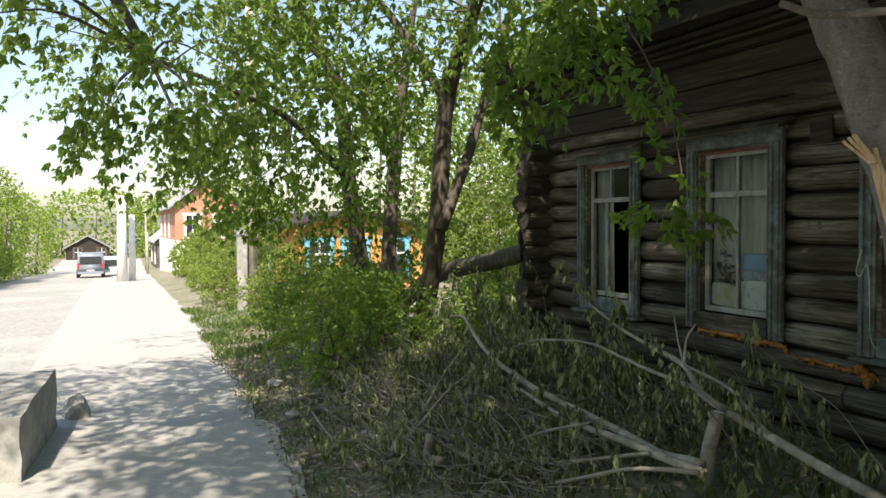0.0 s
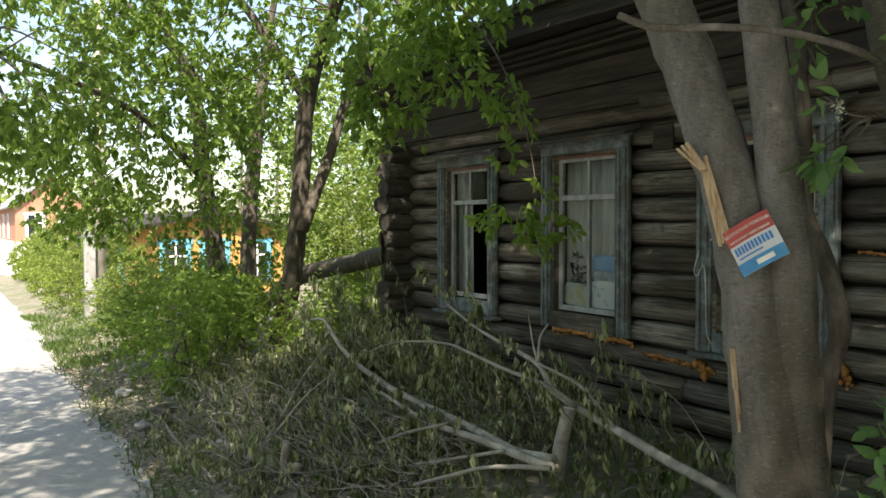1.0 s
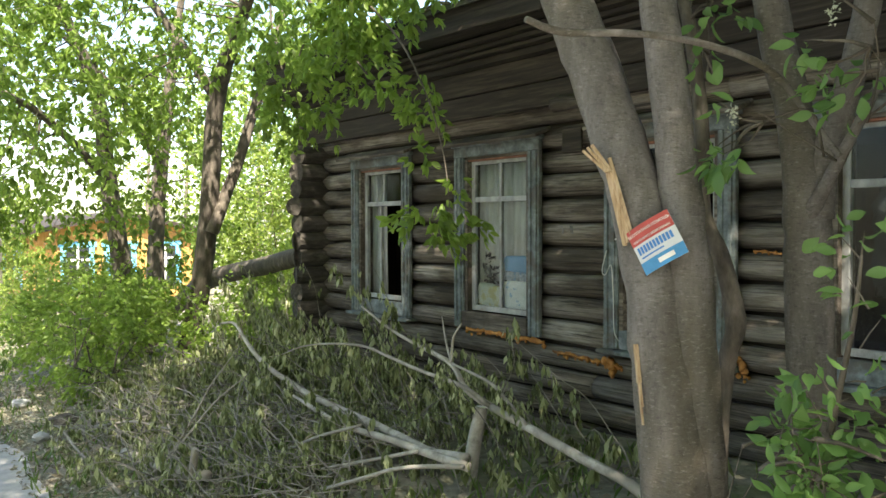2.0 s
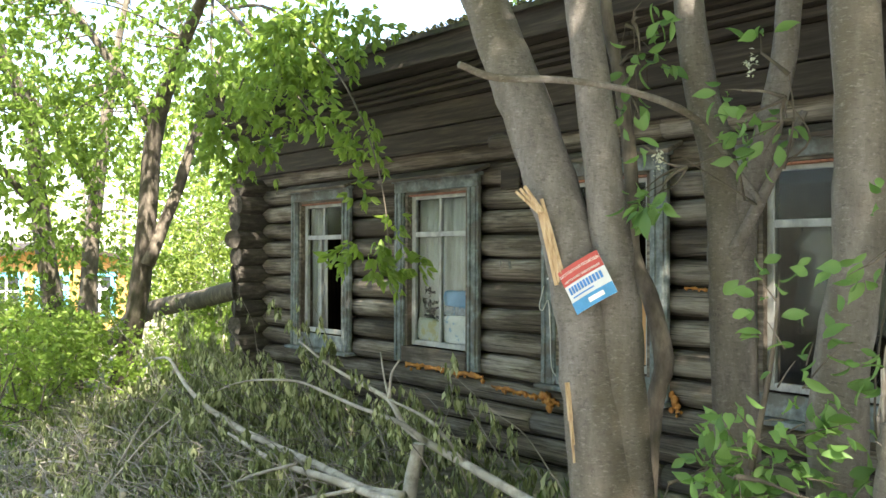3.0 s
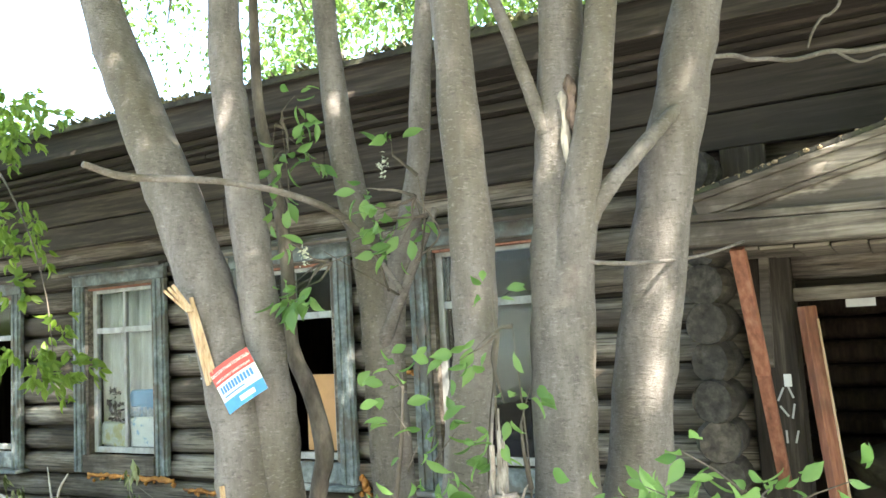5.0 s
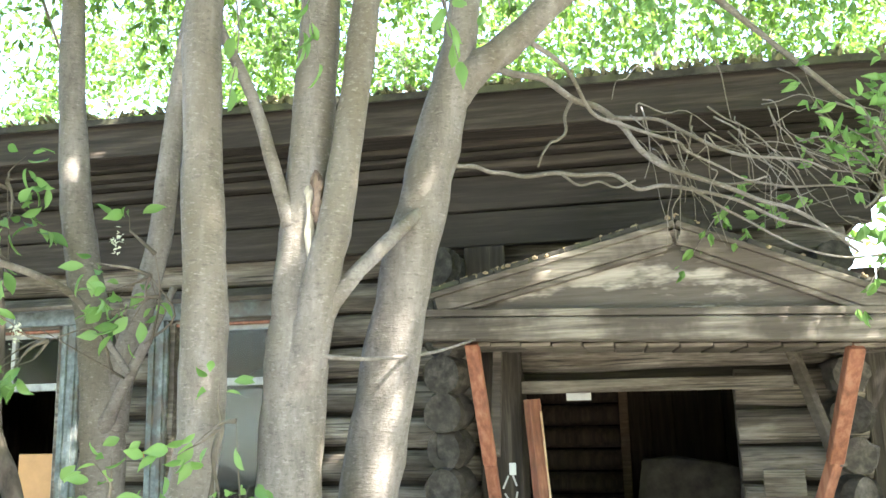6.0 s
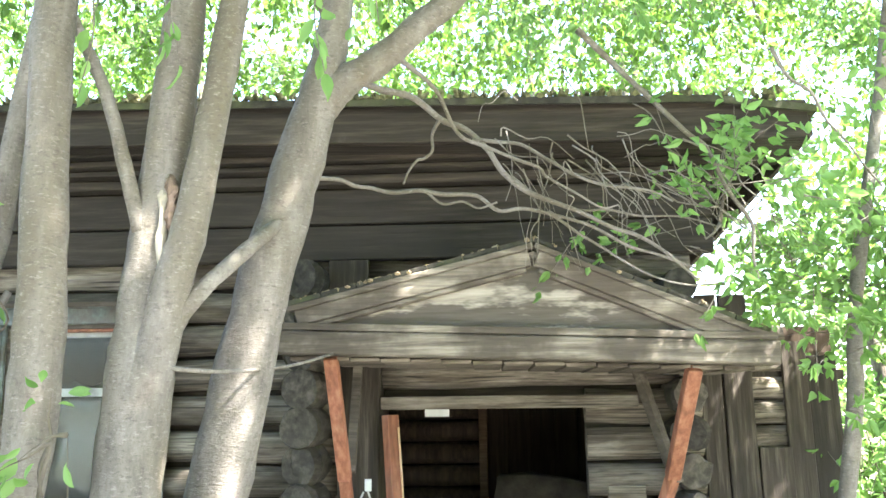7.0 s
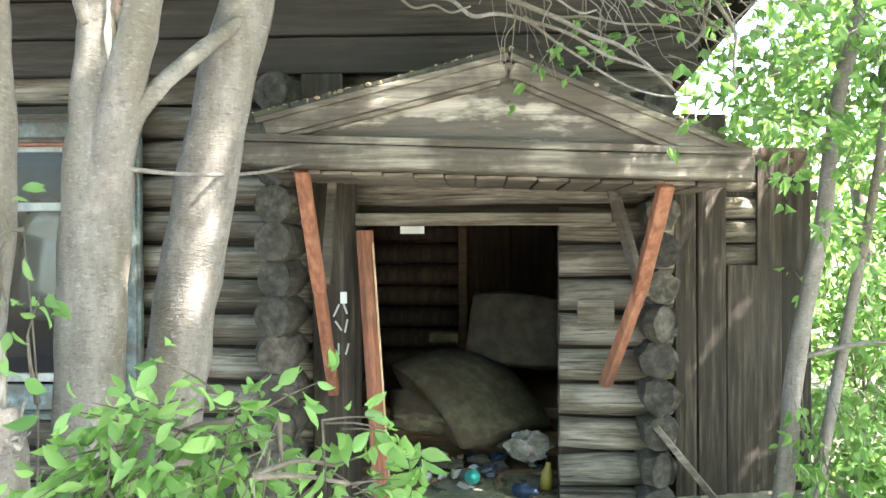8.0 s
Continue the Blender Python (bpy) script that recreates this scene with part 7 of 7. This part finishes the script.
def far_house(x0, x1, y0, y1, h, ridge, wall_mat, roof_mat, label, wins, trim, along="x", wz=0.5, ws=1.0):
    zb = slope((x0 + x1) / 2)
    b = thing("house", ((x0 + x1) / 2, (y0 + y1) / 2, zb), label, "house")
    bm = bmesh.new()
    box(bm, x0, x1, y0, y1, zb - 1.5, zb + h)
    ym, xm = (y0 + y1) / 2, (x0 + x1) / 2
    for x in (x0, x1):
        if along == "x":
            q = [bm.verts.new(p) for p in ((x, y0, zb + h), (x, y1, zb + h), (x, ym, zb + ridge))]
            bm.faces.new(q)
    part("wall", bm, wall_mat, b)
    for s in (-1, 1):
        bm = bmesh.new()
        ye = y0 - 0.4 if s < 0 else y1 + 0.4
        a = [(x0 - 0.4, ye, zb + h - 0.15), (x1 + 0.4, ye, zb + h - 0.15), (x1 + 0.4, ym, zb + ridge + 0.05), (x0 - 0.4, ym, zb + ridge + 0.05)]
        lo = [bm.verts.new(p) for p in a]
        hi = [bm.verts.new((p[0], p[1], p[2] + 0.12)) for p in a]
        bm.faces.new(lo)
        bm.faces.new(hi[::-1])
        for i in range(4):
            j = (i + 1) % 4
            bm.faces.new((lo[i], hi[i], hi[j], lo[j]))
        bmesh.ops.recalc_face_normals(bm, faces=bm.faces[:])
        part("roof", bm, roof_mat, b)
    for face, c in wins:
        bm = bmesh.new()
        m = Matrix.Translation((c, y0 - 0.03, zb + h * wz)) if face == "y" else Matrix.Translation((x1 + 0.03, c, zb + h * wz)) @ pose(0, 0, 0, 0, 0, 90)
        m = m @ Matrix.Diagonal((ws, 1, ws, 1))
        for q in ((-0.62, -0.42, -0.8, 0.75), (0.42, 0.62, -0.8, 0.75), (-0.7, 0.7, 0.75, 0.95), (-0.7, 0.7, -0.9, -0.8)):
            box(bm, q[0], q[1], -0.04, 0.03, q[2], q[3], m)
        w = part("window", bm, trim, b, "bright carved window surround")
        bm = bmesh.new()
        box(bm, -0.42, 0.42, -0.02, 0.02, -0.8, 0.75, m)
        part("pane", bm, M_DARKGLASS, w)
        bm = bmesh.new()
        box(bm, -0.04, 0.04, -0.035, -0.02, -0.8, 0.75, m)
        box(bm, -0.42, 0.42, -0.035, -0.02, 0.2, 0.28, m)
        part("bars", bm, M_WHITE, w)
    return b


far_house(-35, -23.5, 4.75, 9.6, 2.55, 2.95, M_ORANGE, M_DARKBOARD, "orange painted wooden house with bright blue window frames", [("y", -33), ("y", -30), ("y", -27.4), ("y", -25.0), ("x", 5.95), ("x", 7.1), ("x", 8.4)], M_CYAN, wz=0.62, ws=0.72)
brick_house = far_house(-78, -60, 4.4, 8.8, 5.3, 7.3, M_REDBRICK, M_SLATE, "two-storey faded red brick house with a whitewashed lower storey", [("y", -76), ("y", -71), ("y", -66), ("x", 5.6), ("x", 7.6)], M_WHITE, wz=0.74)
bm = bmesh.new()
box(bm, -78.1, -59.9, 4.3, 8.9, slope(-69) - 1.5, slope(-69) + 2.9)
part("lower_wall", bm, M_WHITEWASH, brick_house, "whitewashed lower storey")
far_house(-100, -86, 4.5, 11, 3.0, 6.0, M_GREYBOARD, M_SLATE, "small grey wooden house far along the street", [("y", -97), ("y", -90), ("x", 7.5)], M_WHITE)
far_house(-132, -120, -5.5, 0.0, 1.6, 3.2, M_DARKBOARD, M_SLATE, "dark wooden house at the end of the street", [("x", -1), ("x", -4)], M_GREYBOARD)


def vehicle(x, y, L, W, H, hood, paint, label, cat, name):
    z = slope(x)
    v = thing(name, (x, y, z), label, cat)
    prof = [(0, 0.35), (0.02 * L, 0.55 * H), (0.06 * L, H * 0.95), (0.12 * L, H), (0.62 * L, H), (0.8 * L, 0.62 * H), (0.98 * L, 0.52 * H), (L, 0.35)] if hood else \
        [(0, 0.35), (0.0, 0.5 * H), (0.03 * L, H * 0.93), (0.08 * L, H), (0.75 * L, H), (0.9 * L, 0.58 * H), (0.99 * L, 0.5 * H), (L, 0.35)]
    bm = bmesh.new()
    a = [bm.verts.new((x - q, y - W / 2 + 0.12 * (q2 > 0.6 * H), z + q2)) for q, q2 in prof]
    b = [bm.verts.new((x - q, y + W / 2 - 0.12 * (q2 > 0.6 * H), z + q2)) for q, q2 in prof]
    bm.faces.new(a)
    bm.faces.new(b[::-1])
    for i in range(len(prof)):
        j = (i + 1) % len(prof)
        bm.faces.new((a[i], b[i], b[j], a[j]))
    bmesh.ops.recalc_face_normals(bm, faces=bm.faces[:])
    bmesh.ops.bevel(bm, geom=bm.edges[:], offset=0.05, segments=2, affect="EDGES")
    part("body", bm, paint, v, "", True)
    bm = bmesh.new()
    box(bm, x + 0.0, x + 0.03, y - W * 0.38, y + W * 0.38, z + 0.58 * H, z + 0.88 * H, None, 0.01)
    part("rear_window", bm, M_DARKGLASS, v)
    for s in (-1, 1):
        bm = bmesh.new()
        box(bm, x - 0.02, x + 0.03, y + s * W * 0.43 - 0.06, y + s * W * 0.43 + 0.06, z + 0.4 * H, z + 0.62 * H, None, 0.01)
        part("tail_lamp", bm, M_LAMP, v)
        for q in (0.18, 0.8):
            vv, ff = tube_data([(x - q * L, y + s * (W / 2 - 0.2), z + 0.32, 0.32), (x - q * L, y + s * (W / 2 + 0.01), z + 0.32, 0.32)], 16)
            wheel = link("wheel", mesh_from("wheel", vv, ff), M_TYRE, v)
            vv, ff = tube_data([(x - q * L, y + s * (W / 2), z + 0.32, 0.2), (x - q * L, y + s * (W / 2 + 0.02), z + 0.32, 0.19)], 12)
            link("rim", mesh_from("rim", vv, ff), M_STEEL, wheel)
    bm = bmesh.new()
    box(bm, x, x + 0.06, y - W * 0.46, y + W * 0.46, z + 0.3, z + 0.48, None, 0.015)
    part("bumper", bm, paint, v)
    bm = bmesh.new()
    box(bm, x + 0.061, x + 0.066, y - 0.26, y + 0.26, z + 0.5, z + 0.6)
    part("number_plate", bm, M_WHITE, v)


vehicle(-62, -1.23, 4.4, 1.85, 1.75, False, M_VAN, "grey-blue van parked at the roadside", "van", "van")
vehicle(-66, 0.3, 4.3, 1.75, 1.45, True, M_CAR, "white hatchback car parked behind the van", "car", "car")


def thicket(name, at, volumes, seed, label, size, material=M_HEDGE, fine=False):
    t = thing(name, at, label, "trees")
    rng = np.random.default_rng(seed)
    V, F = [], []
    for c, r, n in volumes:
        for k in range(3):
            o = np.array(c) + rng.uniform(-0.5, 0.5, 3) * np.array(r)
            tube_data(spline([(o[0], o[1], slope(o[0]) - 0.3, 0.16), (o[0] + 0.2, o[1], (slope(o[0]) + c[2]) / 2, 0.12), (o[0], o[1] + 0.3, c[2] + r[2] * 0.6, 0.03)], 3), 6, 0, 0, V, F)
    link("trunks", mesh_from("trunks", V, F), M_DARKBARK, t, "dark trunks", True)
    B, T, W = [], [], []
    for c, r, n in volumes:
        q = rng.normal(0, 1, (n, 3))
        q /= np.linalg.norm(q, axis=1)[:, None]
        q *= rng.uniform(0.55, 1.0, (n, 1)) ** 0.5
        q *= 1 + 0.25 * np.array([noise.noise(Vector(v * 2.2) + Vector((seed, 0, 0))) for v in q])[:, None]
        p = np.array(c) + q * np.array(r)
        t_ = rng.normal(0, 1, (n, 3)) + np.array((0, 0, -0.4))
        t_ /= np.linalg.norm(t_, axis=1)[:, None]
        L = size * rng.uniform(0.5, 1.3, n)
        B.append(p)
        T.append(t_ * L[:, None])
        W.append(L * 0.6)
    ob = link("leaves", leaf_mesh("leaves", np.concatenate(B), np.concatenate(T), np.concatenate(W), rng, fine), material, t, "sunlit yellow-green leaves")
    t["kind"] = "stuff"


thicket("roadside_trees", (-50, -9, slope(-50)), [((-34, -9.6, 1.6), (5, 2.6, 3.6), 4200), ((-43, -9.0, 2.2), (6, 2.8, 4.4), 6500), ((-53, -8.6, 2.2), (6, 2.8, 5.0), 6500), ((-64, -8.0, 1.4), (7, 2.8, 4.8), 5200), ((-78, -7.0, 0.2), (7, 2.6, 4.4), 3600), ((-48, -6.6, -0.6), (16, 0.8, 1.3), 4200)], 601,
        "thick row of sunlit yellow-green roadside trees", 0.3)
thicket("far_trees", (-120, 5, slope(-120)), [((-130, -2, 1.5), (9, 9, 6), 2600), ((-125, 9, 1.0), (9, 8, 5.5), 2600), ((-112, 16, 2), (10, 7, 6), 2200), ((-118, -20, 0.5), (12, 8, 6), 2200)], 602, "far green trees at the end of the street", 0.7)
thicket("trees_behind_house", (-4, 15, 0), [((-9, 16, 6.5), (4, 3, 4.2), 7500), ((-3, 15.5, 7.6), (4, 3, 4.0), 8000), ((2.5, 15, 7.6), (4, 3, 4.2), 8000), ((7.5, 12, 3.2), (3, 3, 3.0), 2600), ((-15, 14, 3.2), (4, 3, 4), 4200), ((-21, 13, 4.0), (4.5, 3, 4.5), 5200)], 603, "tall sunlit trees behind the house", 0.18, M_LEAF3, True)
thicket("trees_behind_orange_house", (-38, 14, slope(-38)), [((-38, 14, 3.6), (6, 3.5, 6.0), 5200), ((-29, 14.5, 3.6), (4.5, 3, 5.0), 4200)], 606, "tall sunlit trees behind the orange house", 0.26, M_HEDGE)
thicket("trees_beyond_fence", (5, 7.5, 0.2), [((5.0, 7.5, 2.4), (1.8, 1.8, 2.2), 5200)], 604, "bright leafy tree beyond the plank fence", 0.11, M_LEAF3, True)
# never in view: added to close off sky; the high crown shades the road
thicket("unseen_shade_trees", (3, -10, 0), [((3, -10.5, 4.2), (4.5, 2.5, 5.0), 6500), ((1.6, -6.6, 8.0), (3.8, 2.3, 1.6), 5200), ((-4, -11, 4.0), (3.5, 2.5, 4.6), 5000), ((11, -8, 4.2), (4, 3, 5.0), 5500), ((14, -1, 4.0), (3, 4, 4.6), 4500)], 605, "tall unseen leafy trees added across the street for shade", 0.34, M_HEDGE)
